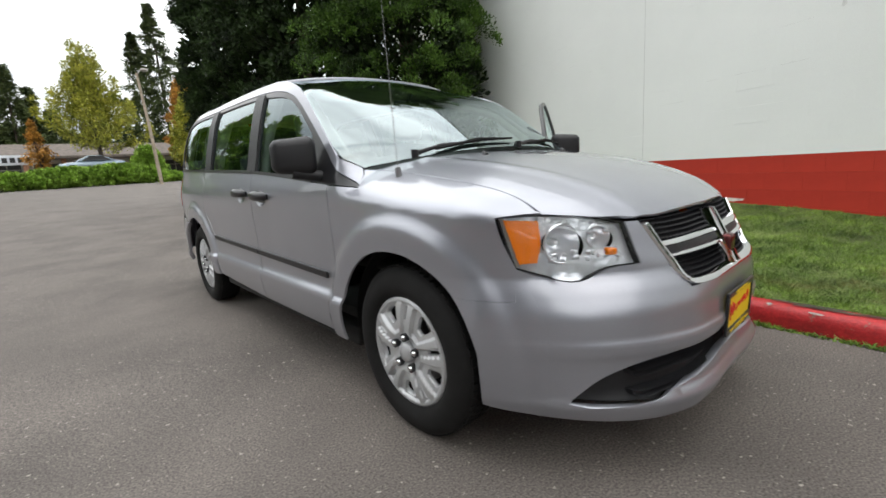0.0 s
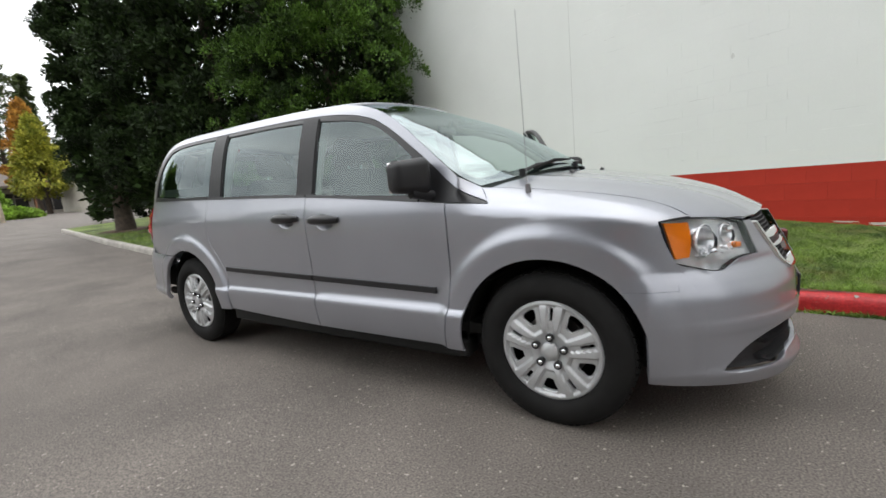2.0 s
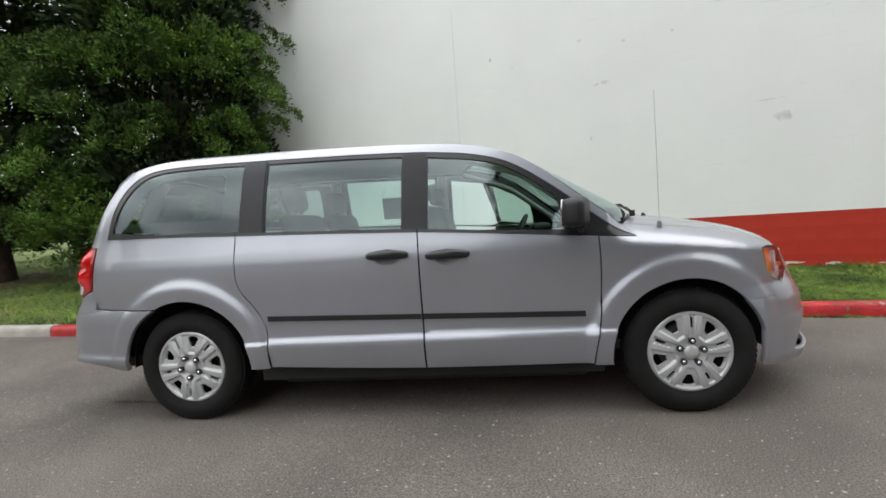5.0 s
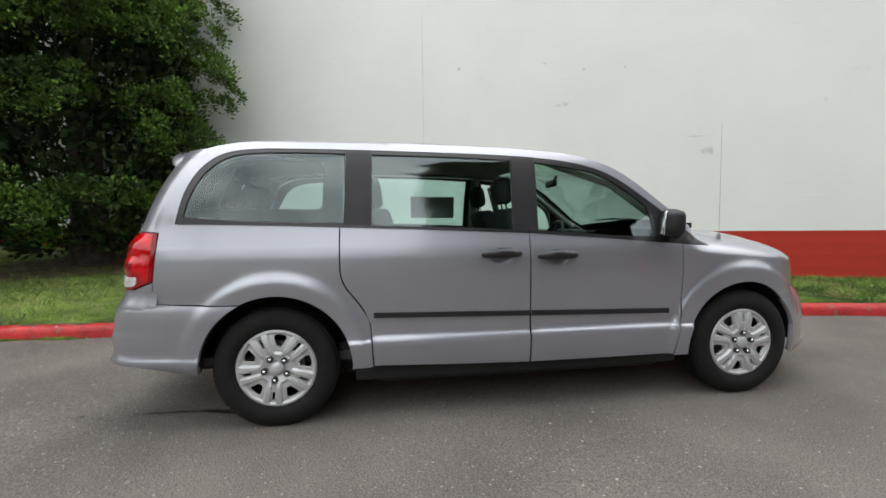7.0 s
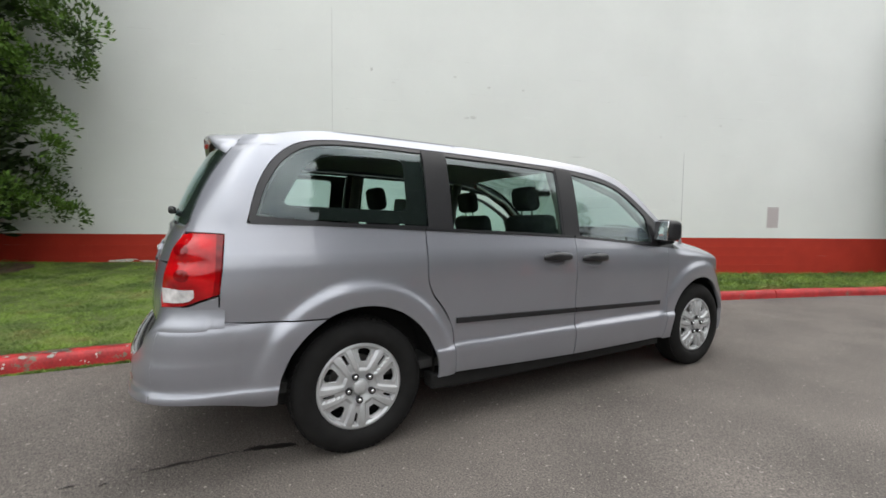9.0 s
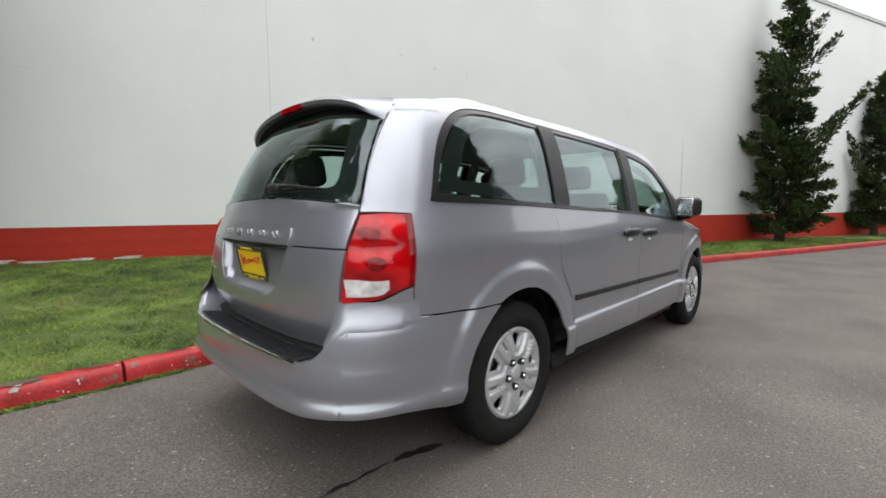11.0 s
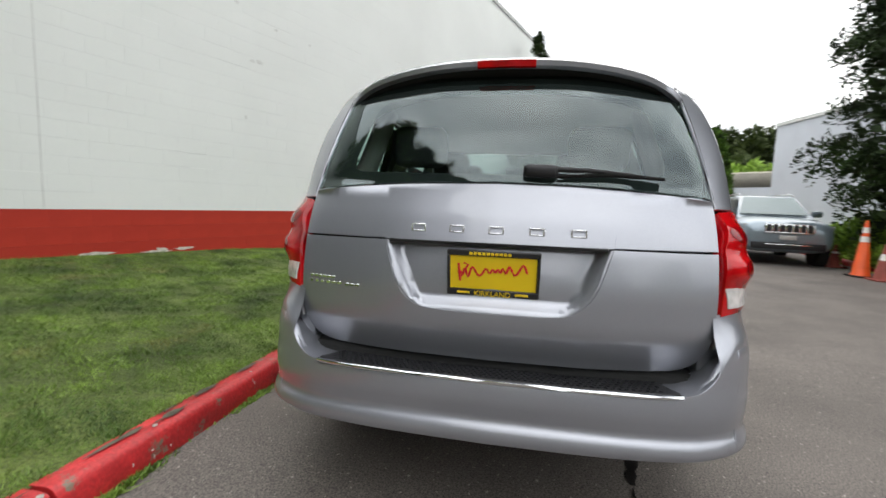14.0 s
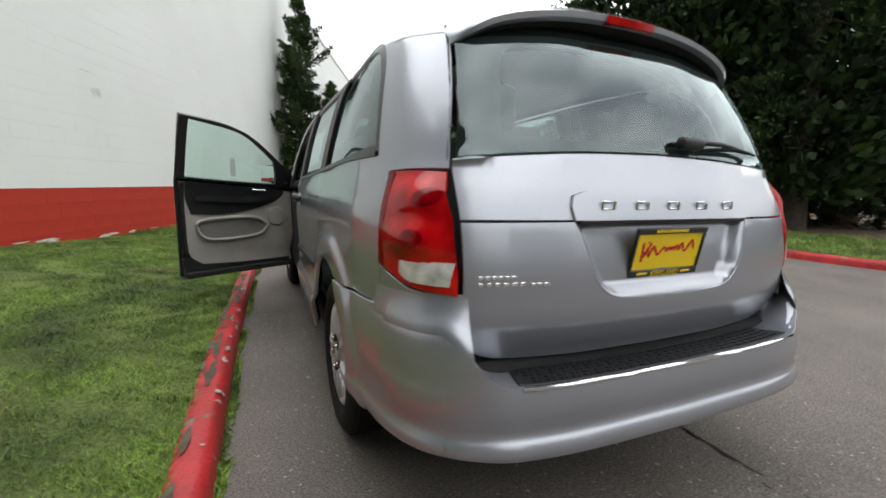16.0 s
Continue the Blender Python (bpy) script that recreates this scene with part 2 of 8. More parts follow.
def spread(near, step, far):
    a = list(np.arange(-near, near + 0.01, step))
    b = []
    d = near
    while d < far:
        d *= 1.35
        b.append(d)
    return [-v for v in b[::-1]] + a + b


ground = tagged(sheet("ground", spread(30, 1.5, 900), spread(45, 1.5, 900), ground_z, ASPHALT),
                "worn grey asphalt driveway, gently rising to the back", "driveway", kind="structure")


def base_z(y):
    return lerp_curve([(-60, 0.14), (-8, 0.14), (-5, 0.16), (-3, 0.2), (-0.5, 0.37), (3, 0.47), (6, 0.45), (12, 0.5), (30, 0.9)], y)


def lawn_z(x, y):
    k = lerp_curve(KERB, y)
    f = min(1.0, max(0.0, (x - k) / max(0.4, wall_x(y) - k)))
    return 0.125 + ground_z(x, y) + (base_z(y) - 0.125) * f ** 1.3


def strip_sheet(name, ys, left, right, zf, mat, n=10):
    verts, faces = [], []
    for y in ys:
        for i in range(n + 1):
            x = left(y) + (right(y) - left(y)) * i / n
            verts.append((x, y, zf(x, y)))
    for j in range(len(ys) - 1):
        for i in range(n):
            a = j * (n + 1) + i
            faces.append((a, a + 1, a + n + 2, a + n + 1))
    return link_mesh(name, verts, faces, mat, smooth=True)


lawn = tagged(strip_sheet("lawn", list(np.arange(-58, 22.1, 0.5)), lambda y: lerp_curve(KERB, y) + 0.12,
                          lambda y: wall_x(y) + 0.02 if y < 11 else wall_x(y) + 0.02 + (y - 11) * 1.5, lawn_z, LAWN, 14),
              "green lawn verge sloping from the kerb up to the wall", "lawn", kind="structure")


def isle_z(x, y):
    return 0.12 + ground_z(x, y) + 0.05 * min(3.0, max(0.0, lerp_curve(FAR_KERB, y) - x))


tagged(strip_sheet("lawn_island", list(np.arange(-30, 16.1, 0.5)), lambda y: lerp_curve(FAR_KERB, y) - 2.6, lambda y: lerp_curve(FAR_KERB, y) - 0.1, isle_z, LAWN, 8),
              "strip of lawn behind the red kerb under the trees", "lawn", kind="structure")
tagged(strip_sheet("mulch_bed", list(np.arange(-30, 16.1, 1.0)), lambda y: lerp_curve(FAR_KERB, y) - 14, lambda y: lerp_curve(FAR_KERB, y) - 2.55, isle_z, MULCH, 8),
                  "dark bark mulch bed beneath the trees", "planting bed", kind="structure")


def kerb_run(name, line, y0, y1, length, side, mat, label):
    """Kerb stones end to end along a line; side 1: the pavement lies at greater x."""
    top = tagged(new(name), label, "kerb", kind="structure")
    y = y0
    rnd = random.Random(name)
    while y < y1 - 0.05:
        e = min(y + length, y1)
        bm = bmesh.new()
        n = 6
        rings = []
        prof = [(0.0, -0.12), (0.004, 0.06), (0.012, 0.105), (0.03, 0.128), (0.06, 0.135), (0.14, 0.132), (0.152, 0.11), (0.155, -0.12)]
        for i in range(n + 1):
            yy = y + 0.009 + (e - y - 0.018) * i / n
            x = lerp_curve(line, yy)
            rings.append([bm.verts.new((x + side * (a + rnd.uniform(-0.003, 0.003)), yy, ground_z(x, yy) + b + (rnd.uniform(-0.005, 0.004) if b > 0 else 0))) for a, b in prof])
        for r0, r1 in zip(rings, rings[1:]):
            for k in range(len(prof) - 1):
                bm.faces.new((r0[k], r0[k + 1], r1[k + 1], r1[k])[::-side])
        bm.faces.new(rings[0][::side])
        bm.faces.new(rings[-1][::-side])
        part("kerb_stone", bm, mat, top, smooth=50)
        y = e
    return top


kerb_run("kerb_red", KERB, -53.6, 6.95, 3.05, 1, KERB_RED, "red painted concrete kerb, worn and chipped along the lawn")
kerb_run("kerb_grey", KERB, 6.95, 22.0, 3.05, 1, CONCRETE, "plain grey concrete kerb of the lawn")
kerb_run("kerb_far", FAR_KERB, -30.0, 16.0, 3.05, -1, KERB_RED, "red painted concrete kerb along the tree island")

# ---- the long wall ----
WALL_TOP, BAND = 7.75, 0.965
u_dir = Vector((WK, 1, 0)).normalized()
w_nor = Vector((-u_dir.y, u_dir.x, 0))
W0 = Vector((4.40, -0.3, 0))


def on_wall(u, z, off=0.0):
    return W0 + u * u_dir + off * w_nor + Vector((0, 0, z))


def wall_slab(name, u0, u1, z0, z1, thick, mat, off=0.0):
    bm = bmesh.new()
    c = [on_wall(u, z, o) for o in (off, off - thick) for u, z in ((u0, z0), (u1, z0), (u1, z1), (u0, z1))]
    v = [bm.verts.new(p) for p in c]
    for f in ((3, 2, 1, 0), (4, 5, 6, 7), (0, 1, 5, 4), (1, 2, 6, 5), (2, 3, 7, 6), (3, 0, 4, 7)):
        bm.faces.new([v[i] for i in f])
    bmesh.ops.recalc_face_normals(bm, faces=bm.faces)
    return part(name, bm, mat)


wall = tagged(wall_slab("wall_long", -45.0, 15.0, -0.4, WALL_TOP, 0.3, WALL_WHITE, -0.012),
              "tall white painted concrete block wall of a warehouse with a red band along its foot", "wall", kind="structure")
# ---- the van: outer skin as functions (front axle at y = 0, nose towards -y) ----
def pchip(xs, ys):
    """A smooth curve through points that does not overshoot."""
    xs, ys = np.asarray(xs, float), np.asarray(ys, float)
    h, dl = np.diff(xs), np.diff(ys) / np.diff(xs)
    m = np.zeros(len(xs))
    for i in range(1, len(xs) - 1):
        if dl[i - 1] * dl[i] > 0:
            w1, w2 = 2 * h[i] + h[i - 1], h[i] + 2 * h[i - 1]
            m[i] = (w1 + w2) / (w1 / dl[i - 1] + w2 / dl[i])
    m[0], m[-1] = dl[0], dl[-1]

    def f(x):
        x = np.clip(np.asarray(x, float), xs[0], xs[-1])
        i = np.clip(np.searchsorted(xs, x, side="right") - 1, 0, len(xs) - 2)
        t = (x - xs[i]) / h[i]
        return ((2 * t ** 3 - 3 * t ** 2 + 1) * ys[i] + (t ** 3 - 2 * t ** 2 + t) * h[i] * m[i] + (3 * t ** 2 - 2 * t ** 3) * ys[i + 1] + (t ** 3 - t ** 2) * h[i] * m[i + 1])
    return f


side_w = pchip([0.15, 0.25, 0.32, 0.42, 0.490, 0.504, 0.521, 0.60, 0.75, 0.90, 1.0, 1.06, 1.10, 1.15, 1.2, 1.3, 1.4, 1.5, 1.6, 1.66, 1.72],
               [0.84, 0.895, 0.924, 0.942, 0.948, 0.944, 0.929, 0.927, 0.932, 0.938, 0.935, 0.926, 0.915, 0.901, 0.888, 0.866, 0.842, 0.814, 0.779, 0.747, 0.697])
side_s = pchip([0.15, 0.25, 0.32, 0.40, 0.50, 0.60, 0.75, 0.90, 1.0, 1.06, 1.10, 1.15], [0.84, 0.895, 0.920, 0.929, 0.931, 0.930, 0.932, 0.938, 0.935, 0.926, 0.915, 0.900])
nose = pchip([0, 0.2, 0.35, 0.52, 0.7, 0.82, 0.88, 0.94, 0.98, 1.0, 1.001], [-0.925, -0.917, -0.888, -0.805, -0.665, -0.54, -0.46, -0.32, -0.08, 0.45, 1.2])
nose_shift = pchip([0.15, 0.24, 0.29, 0.318, 0.40, 0.44, 0.47, 0.497, 0.522, 0.60, 0.66, 0.70, 0.74, 0.8, 0.85, 0.9, 1.0], [0.07, 0.0, -0.014, 0.004, 0.014, 0.008, -0.006, -0.010, 0.002, 0.002, 0.014, 0.035, 0.05, 0.082, 0.105, 0.13, 0.17])
nose_corner = pchip([0.15, 0.24, 0.282, 0.322, 0.38, 0.48, 0.58, 0.66, 0.71], [-0.095, -0.103, -0.102, -0.088, -0.083, -0.08, -0.07, -0.03, 0.0])


def full(a):
    """How far the lower bumper corner is filled out, by share of the width."""
    return 2.6 * a * a * (1 - a ** 4)


tail = pchip([0, 0.3, 0.6, 0.77, 0.85, 0.923, 0.97, 0.99, 1.0, 1.001], [4.045, 4.04, 4.01, 3.972, 3.925, 3.82, 3.64, 3.41, 2.8, 2.0])
tail_shift = pchip([0.2, 0.6, 0.86, 1.0, 1.1, 1.2, 1.3, 1.45, 1.6, 1.72], [0.0, 0.0, 0.0, -0.02, -0.05, -0.09, -0.125, -0.19, -0.275, -0.36])
_s = np.linspace(0, 1, 600)
_ny, _ty = nose(_s), tail(_s)[::-1]


def taper(y, z):
    """Share of the full width that is left at y, towards the nose and the tail."""
    a = np.interp(y, _ny, _s)
    for _ in range(24):
        a = np.interp(y - nose_shift(z) * (1 - a * a) - nose_corner(np.minimum(z, 0.71)) * full(a), _ny, _s)
    b = np.interp(y - tail_shift(z), _ty, _s[::-1])
    return np.where(np.asarray(y) < 1.0, a, b)


def wide(y, z):
    """Half width of the body; the crease along the doors ends at the front arch."""
    f = np.clip((-0.20 - np.asarray(y, float)) / 0.15, 0, 1)
    return side_w(z) * (1 - f) + np.where(np.asarray(z) < 1.15, side_s(z), side_w(z)) * f


shoulder = pchip([-1.0, -0.85, -0.7, -0.6, -0.435, -0.3, 0, 0.3, 0.6], [0.78, 0.81, 0.855, 0.88, 0.905, 0.925, 0.955, 0.98, 1.0])
crown = pchip([-1.0, -0.85, -0.78, -0.7, -0.6, -0.3, 0, 0.35, 0.6], [0.82, 0.875, 0.91, 0.955, 1.0, 1.085, 1.142, 1.19, 1.21])
HN, HM = 2.7, 1.8


def flare(y, z):
    """The raised lip round the wheel arches."""
    out = 0.0
    for yc, zc in ((0.01, 0.36), (3.065, 0.36)):
        r = np.hypot(np.asarray(y) - yc, (np.asarray(z) - zc) * 1.0)
        edge = 1 / (1 + np.exp((r - 0.548) / 0.012))
        out = out + edge * 0.025 * np.clip((np.asarray(y) + 0.56) / 0.16, 0, 1)
    low = np.clip((0.72 - np.asarray(z)) / 0.2, 0, 1)
    return out + 0.016 * low * low * (3 - 2 * low) * np.exp(-((np.asarray(y) + 0.40) / 0.11) ** 2)


def gate_w(z):
    """Half width of the tail gate's opening."""
    return np.interp(z, [0.6, 0.83, 1.17, 1.22, 1.63, 1.7], [0.718, 0.728, 0.728, 0.72, 0.64, 0.62])


def pillar(y, z):
    """The rear pillar stands full beside the tail gate."""
    ramp = lambda q: np.clip(q, 0, 1) ** 2 * (3 - 2 * np.clip(q, 0, 1))
    ahead = tail_y(gate_w(z), z) - y
    return 0.036 * ramp((z - 0.98) / 0.50) * ramp(ahead / 0.12) * ramp((y - 2.6) / 0.8)


def skin_x(y, z):
    """Half the van's width at y and height z."""
    y, z = np.asarray(y, float), np.asarray(z, float)
    w = wide(y, z) * taper(y, z) + flare(y, z) + pillar(y, z)
    zs, zc = shoulder(np.clip(y, -1, 0.6)), crown(np.clip(y, -1, 0.6))
    ws = wide(y, zs) * taper(y, zs) + flare(y, zs)
    k = np.clip((z - zs) / (zc - zs), 0, 1)
    top = ws * np.power(np.maximum(1e-6, 1 - np.power(k, HM)), 1 / HN)
    front = np.clip((0.42 - y) / 0.15, 0, 1)
    front = front * front * (3 - 2 * front)
    return np.where(z > zs, w * (1 - front) + top * front, w)


def hood_z(x, y):
    """Height of the hood at x and y."""
    x, y = np.abs(np.asarray(x, float)), np.asarray(y, float)
    zs, zc = shoulder(np.clip(y, -1, 0.6)), crown(np.clip(y, -1, 0.6))
    ws = wide(y, zs) * taper(y, zs) + flare(y, zs)
    k = np.clip(x / ws, 0, 0.9999)
    crease = 0.006 * np.exp(-((x - (0.50 + 0.16 * (y + 0.2))) / 0.035) ** 2)
    return zs + (zc - zs) * np.power(1 - np.power(k, HN), 1 / HM) + crease


def nose_y(x, z):
    x, z = np.abs(np.asarray(x, float)), np.asarray(z, float)
    k = np.clip(x / side_s(np.minimum(z, 1.15)), 0, 1)
    return nose(k) + nose_shift(z) * (1 - k * k) + nose_corner(np.minimum(z, 0.71)) * full(k)


def tail_y(x, z):
    x, z = np.abs(np.asarray(x, float)), np.asarray(z, float)
    return tail(np.clip(x / side_w(z), 0, 1)) + tail_shift(z)

# ---- panels cut from a skin ----
from mathutils.geometry import delaunay_2d_cdt


def smooth_line(pts, step=0.02):
    """Points along a rounded line through pts (Catmull-Rom)."""
    p = [np.array(q, float) for q in pts]
    if len(p) == 2:
        n = max(1, int(np.linalg.norm(p[1] - p[0]) / step))
        return [p[0] + (p[1] - p[0]) * i / n for i in range(n + 1)]
    ext = [2 * p[0] - p[1]] + p + [2 * p[-1] - p[-2]]
    out = []
    for a, b, c, d in zip(ext, ext[1:], ext[2:], ext[3:]):
        n = max(1, int(np.linalg.norm(c - b) / step))
        for i in range(n):
            t = i / n
            out.append(0.5 * (2 * b + (c - a) * t + (2 * a - 5 * b + 4 * c - d) * t * t + (3 * b - a - 3 * c + d) * t ** 3))
    return out + [p[-1]]


def outline(*runs, step=0.02):
    """A closed outline from smooth runs that meet at corners."""
    pts = []
    for r in runs:
        for q in smooth_line(r, step):
            if not pts or np.linalg.norm(q - pts[-1]) > 1e-4:
                pts.append(q)
    if np.linalg.norm(pts[0] - pts[-1]) < 1e-4:
        pts.pop()
    return np.array(pts)


def mirror_outline(half):
    """A whole outline from a half that starts and ends on x = 0."""
    other = half[::-1].copy()
    other[:, 0] *= -1
    keep = other[1:-1] if abs(half[0][0]) < 1e-6 and abs(half[-1][0]) < 1e-6 else other
    return np.vstack([half, keep])


def inside(poly, pts):
    x, y = pts[:, 0], pts[:, 1]
    res = np.zeros(len(pts), bool)
    a, b = poly, np.roll(poly, -1, axis=0)
    for (x0, y0), (x1, y1) in zip(a, b):
        if y0 != y1:
            hit = ((y0 > y) != (y1 > y)) & (x < (x1 - x0) * (y - y0) / (y1 - y0) + x0)
            res ^= hit
    return res


def shrink(poly, gap):
    area = np.sum(poly[:, 0] * np.roll(poly[:, 1], -1) - np.roll(poly[:, 0], -1) * poly[:, 1])
    e = np.roll(poly, -1, axis=0) - np.roll(poly, 1, axis=0)
    n = np.stack([-e[:, 1], e[:, 0]], 1) / np.maximum(1e-9, np.linalg.norm(e, axis=1))[:, None]
    return poly + n * gap * np.sign(area)


def panel(name, poly, fn, mat, parent, out=(0, 0, 0), grid=0.04, holes=(), gap=0.0016, thick=0.014, flip=False, label="", depth=0.0, skirt=True):
    """A sheet cut along an outline and laid on the skin fn(u, v); out: a point inside the car, away from which it faces."""
    poly = shrink(np.asarray(poly, float), gap)
    loops = [poly] + [np.asarray(h, float) for h in holes]
    lo, hi = poly.min(0), poly.max(0)
    gx, gy = np.meshgrid(np.arange(lo[0], hi[0], grid), np.arange(lo[1], hi[1], grid))
    gy = gy + 0.0
    gx[1::2] += grid / 2
    inner = np.stack([gx.ravel(), gy.ravel()], 1)
    ok = inside(poly, inner)
    for h in loops[1:]:
        ok &= ~inside(h, inner)
    inner = inner[ok]
    rim = np.vstack(loops)
    if len(inner):
        d = np.min(np.hypot(inner[:, None, 0] - rim[None, :, 0], inner[:, None, 1] - rim[None, :, 1]), axis=1)
        inner = inner[d > grid * 0.45]
    pts = np.vstack([rim, inner]) if len(inner) else rim
    edges, k = [], 0
    for lp in loops:
        n = len(lp)
        edges += [(k + i, k + (i + 1) % n) for i in range(n)]
        k += n
    vs, es, fs, ov, _, _ = delaunay_2d_cdt([Vector(p) for p in pts], edges, [], 0, 1e-7)
    uv = np.array([tuple(v) for v in vs])
    tri = np.array([tuple(f) for f in fs if len(f) == 3])
    mid = uv[tri].mean(1)
    keep = inside(poly, mid)
    for h in loops[1:]:
        keep &= ~inside(h, mid)
    tri = tri[keep]

    def at(q):
        x, y, z = fn(q[:, 0], q[:, 1])
        return np.stack(np.broadcast_arrays(x, y, z), 1).astype(float)
    e = 1e-3
    xyz = at(uv)
    du, dv = at(uv + [e, 0]) - at(uv - [e, 0]), at(uv + [0, e]) - at(uv - [0, e])
    nor = np.cross(du, dv)
    nor /= np.maximum(1e-12, np.linalg.norm(nor, axis=1))[:, None]
    if np.sum(nor * (xyz - np.array(out))) < 0:
        nor = -nor
    xyz = xyz - nor * depth
    fn_ = np.cross(xyz[tri[:, 1]] - xyz[tri[:, 0]], xyz[tri[:, 2]] - xyz[tri[:, 0]])
    bad = np.sum(fn_ * nor[tri].mean(1), axis=1) < 0
    tri[bad] = tri[bad][:, ::-1]
    verts, norms, faces = [*xyz], [*nor], [tuple(t) for t in tri]
    if skirt:
        used = {}
        for t in tri:
            for a, b in ((t[0], t[1]), (t[1], t[2]), (t[2], t[0])):
                used[(a, b)] = used.get((a, b), 0) + 1
        rimed = [(a, b) for (a, b) in used if (b, a) not in used]
        for a, b in rimed:
            side = np.cross(xyz[b] - xyz[a], nor[a])
            side /= max(1e-12, np.linalg.norm(side))
            base = len(verts)
            for p, q in ((a, 0), (b, 0), (b, 1), (a, 1)):
                verts.append(xyz[p] - nor[p] * thick * q)
                norms.append(side * 0.8 + nor[p] * (0.6 if q == 0 else 0))
            faces.append((base + 1, base, base + 3, base + 2))
    verts, norms = np.array(verts), np.array(norms)
    if flip:
        verts[:, 0] *= -1
        norms[:, 0] *= -1
        faces = [f[::-1] for f in faces]
    me = bpy.data.meshes.new(name)
    me.from_pydata(verts.tolist(), [], faces)
    me.materials.append(mat)
    me.shade_smooth()
    me.normals_split_custom_set_from_vertices([tuple(n) for n in norms])
    ob = new(name, me)
    ob.parent = parent
    if label:
        ob["label"] = label
    return ob


def arc(cy, cz, r, a0, a1, n=28):
    return [(cy + r * math.cos(radians(a0 + (a1 - a0) * i / n)), cz + r * math.sin(radians(a0 + (a1 - a0) * i / n))) for i in range(n + 1)]

# ---- van materials ----
SILVER = surface("silver_metallic_paint", (0.342, 0.352, 0.392), 0.37, metal=0.68, vary=0.025, scale=3.0, fine=0.10, bscale=700.0, coat=1.0)
GLOSS_BLACK = surface("gloss_black_trim", (0.018, 0.018, 0.02), 0.28, vary=0.1, fine=0.05, bscale=200.0)
MATT_BLACK = surface("grained_black_plastic", (0.016, 0.016, 0.018), 0.42, spec=0.38, vary=0.12, bump=0.25, bscale=500.0, dist=0.002)
VOID = surface("underbody_black", (0.012, 0.012, 0.012), 0.9, vary=0.2)
RUBBER = surface("tyre_rubber", (0.011, 0.0108, 0.0106), 0.82, spec=0.22, vary=0.2, scale=12.0, bump=0.2, bscale=160.0, dist=0.003)
CHROME = surface("chrome", (0.82, 0.83, 0.85), 0.07, metal=1.0, vary=0.02)
CAP_SILVER = surface("wheel_cover_silver", (0.50, 0.51, 0.52), 0.36, metal=0.35, vary=0.04, fine=0.05, bscale=500.0, coat=0.4)
REFLECTOR = surface("lamp_reflector", (0.84, 0.85, 0.87), 0.18, metal=0.6, vary=0.12, scale=26.0, bump=0.35, bscale=38.0, dist=0.008)
AMBER = surface("amber_lens", (0.95, 0.23, 0.010), 0.12, vary=0.08, bump=0.4, bscale=120.0, dist=0.004, coat=0.6)
RED_LENS = surface("red_lamp_lens", (0.42, 0.002, 0.005), 0.10, vary=0.5, scale=9.0, spec=0.4, coat=0.25, tone=(0.62, 0.004, 0.008))
RED_DEEP = surface("red_lamp_core", (0.20, 0.001, 0.003), 0.08, vary=0.35, scale=22.0, bump=0.1, bscale=110.0, dist=0.002, spec=0.4, coat=0.15)
CLEAR_RIB = surface("clear_ribbed_lens", (0.74, 0.72, 0.72), 0.12, metal=0.3, vary=0.35, scale=24.0, bump=0.3, bscale=90.0, dist=0.006, coat=0.6)
SEAT_CLOTH = surface("grey_seat_cloth", (0.045, 0.045, 0.048), 0.9, vary=0.2, bump=0.3, bscale=300.0, dist=0.003)
CABIN_GREY = surface("grey_cabin_plastic", (0.33, 0.31, 0.285), 0.6, vary=0.08, bump=0.2, bscale=350.0, dist=0.002)
HEADLINER = surface("light_headliner_cloth", (0.42, 0.41, 0.39), 0.95, vary=0.05)
YELLOW = surface("plate_yellow", (0.85, 0.60, 0.01), 0.4, vary=0.05)
PLATE_RED = surface("plate_red_ink", (0.7, 0.02, 0.03), 0.4, vary=0.05)
GLASS = glass_tint("tinted_window_glass", (0.71, 0.87, 0.82), shine=0.10)
GLASS_DARK = glass_tint("privacy_window_glass", (0.68, 0.81, 0.78), shine=0.085)
GLASS_CLEAR = glass_tint("windscreen_glass", (0.52, 0.64, 0.60), shine=0.22)
LENS_CLEAR = glass_tint("lamp_clear_lens", (0.95, 0.96, 0.97), shine=0.06)

def rounded(pts, r, n=5):
    """A closed outline with its corners rounded."""
    out = []
    p = [np.array(q, float) for q in pts]
    for a, b, c in zip(p[-1:] + p[:-1], p, p[1:] + p[:1]):
        u, w = (a - b) / np.linalg.norm(a - b), (c - b) / np.linalg.norm(c - b)
        for i in range(n + 1):
            t = i / n
            out.append((1 - t) ** 2 * (b + u * r) + 2 * t * (1 - t) * b + t * t * (b + w * r))
    return np.array(out)


van = empty("minivan", pose(0, 0, 0), "silver grey minivan with its driver door open by a red kerb", "minivan")
CORE = (0.0, 1.6, 0.7)


def side(y, z):
    return -skin_x(y, z), y, z


def both(name, poly, fn, mat, **kw):
    a = panel(name, poly, fn, mat, van, CORE, **kw)
    b = panel(name, poly, fn, mat, van, CORE, flip=True, **kw)
    return a, b


# -- side panels, outlines in (y, z) --
BELT = [(0.27, 1.038), (0.345, 1.045), (0.478, 1.053), (0.63, 1.066), (1.0, 1.10), (1.52, 1.141), (2.1, 1.168), (2.69, 1.192), (3.2, 1.212), (3.615, 1.222)]
belt_z = pchip([p[0] for p in BELT], [p[1] for p in BELT])


def belt(y0, y1):
    n = max(2, int(abs(y1 - y0) / 0.1))
    return [(y0 + (y1 - y0) * i / n, float(belt_z(y0 + (y1 - y0) * i / n))) for i in range(n + 1)]


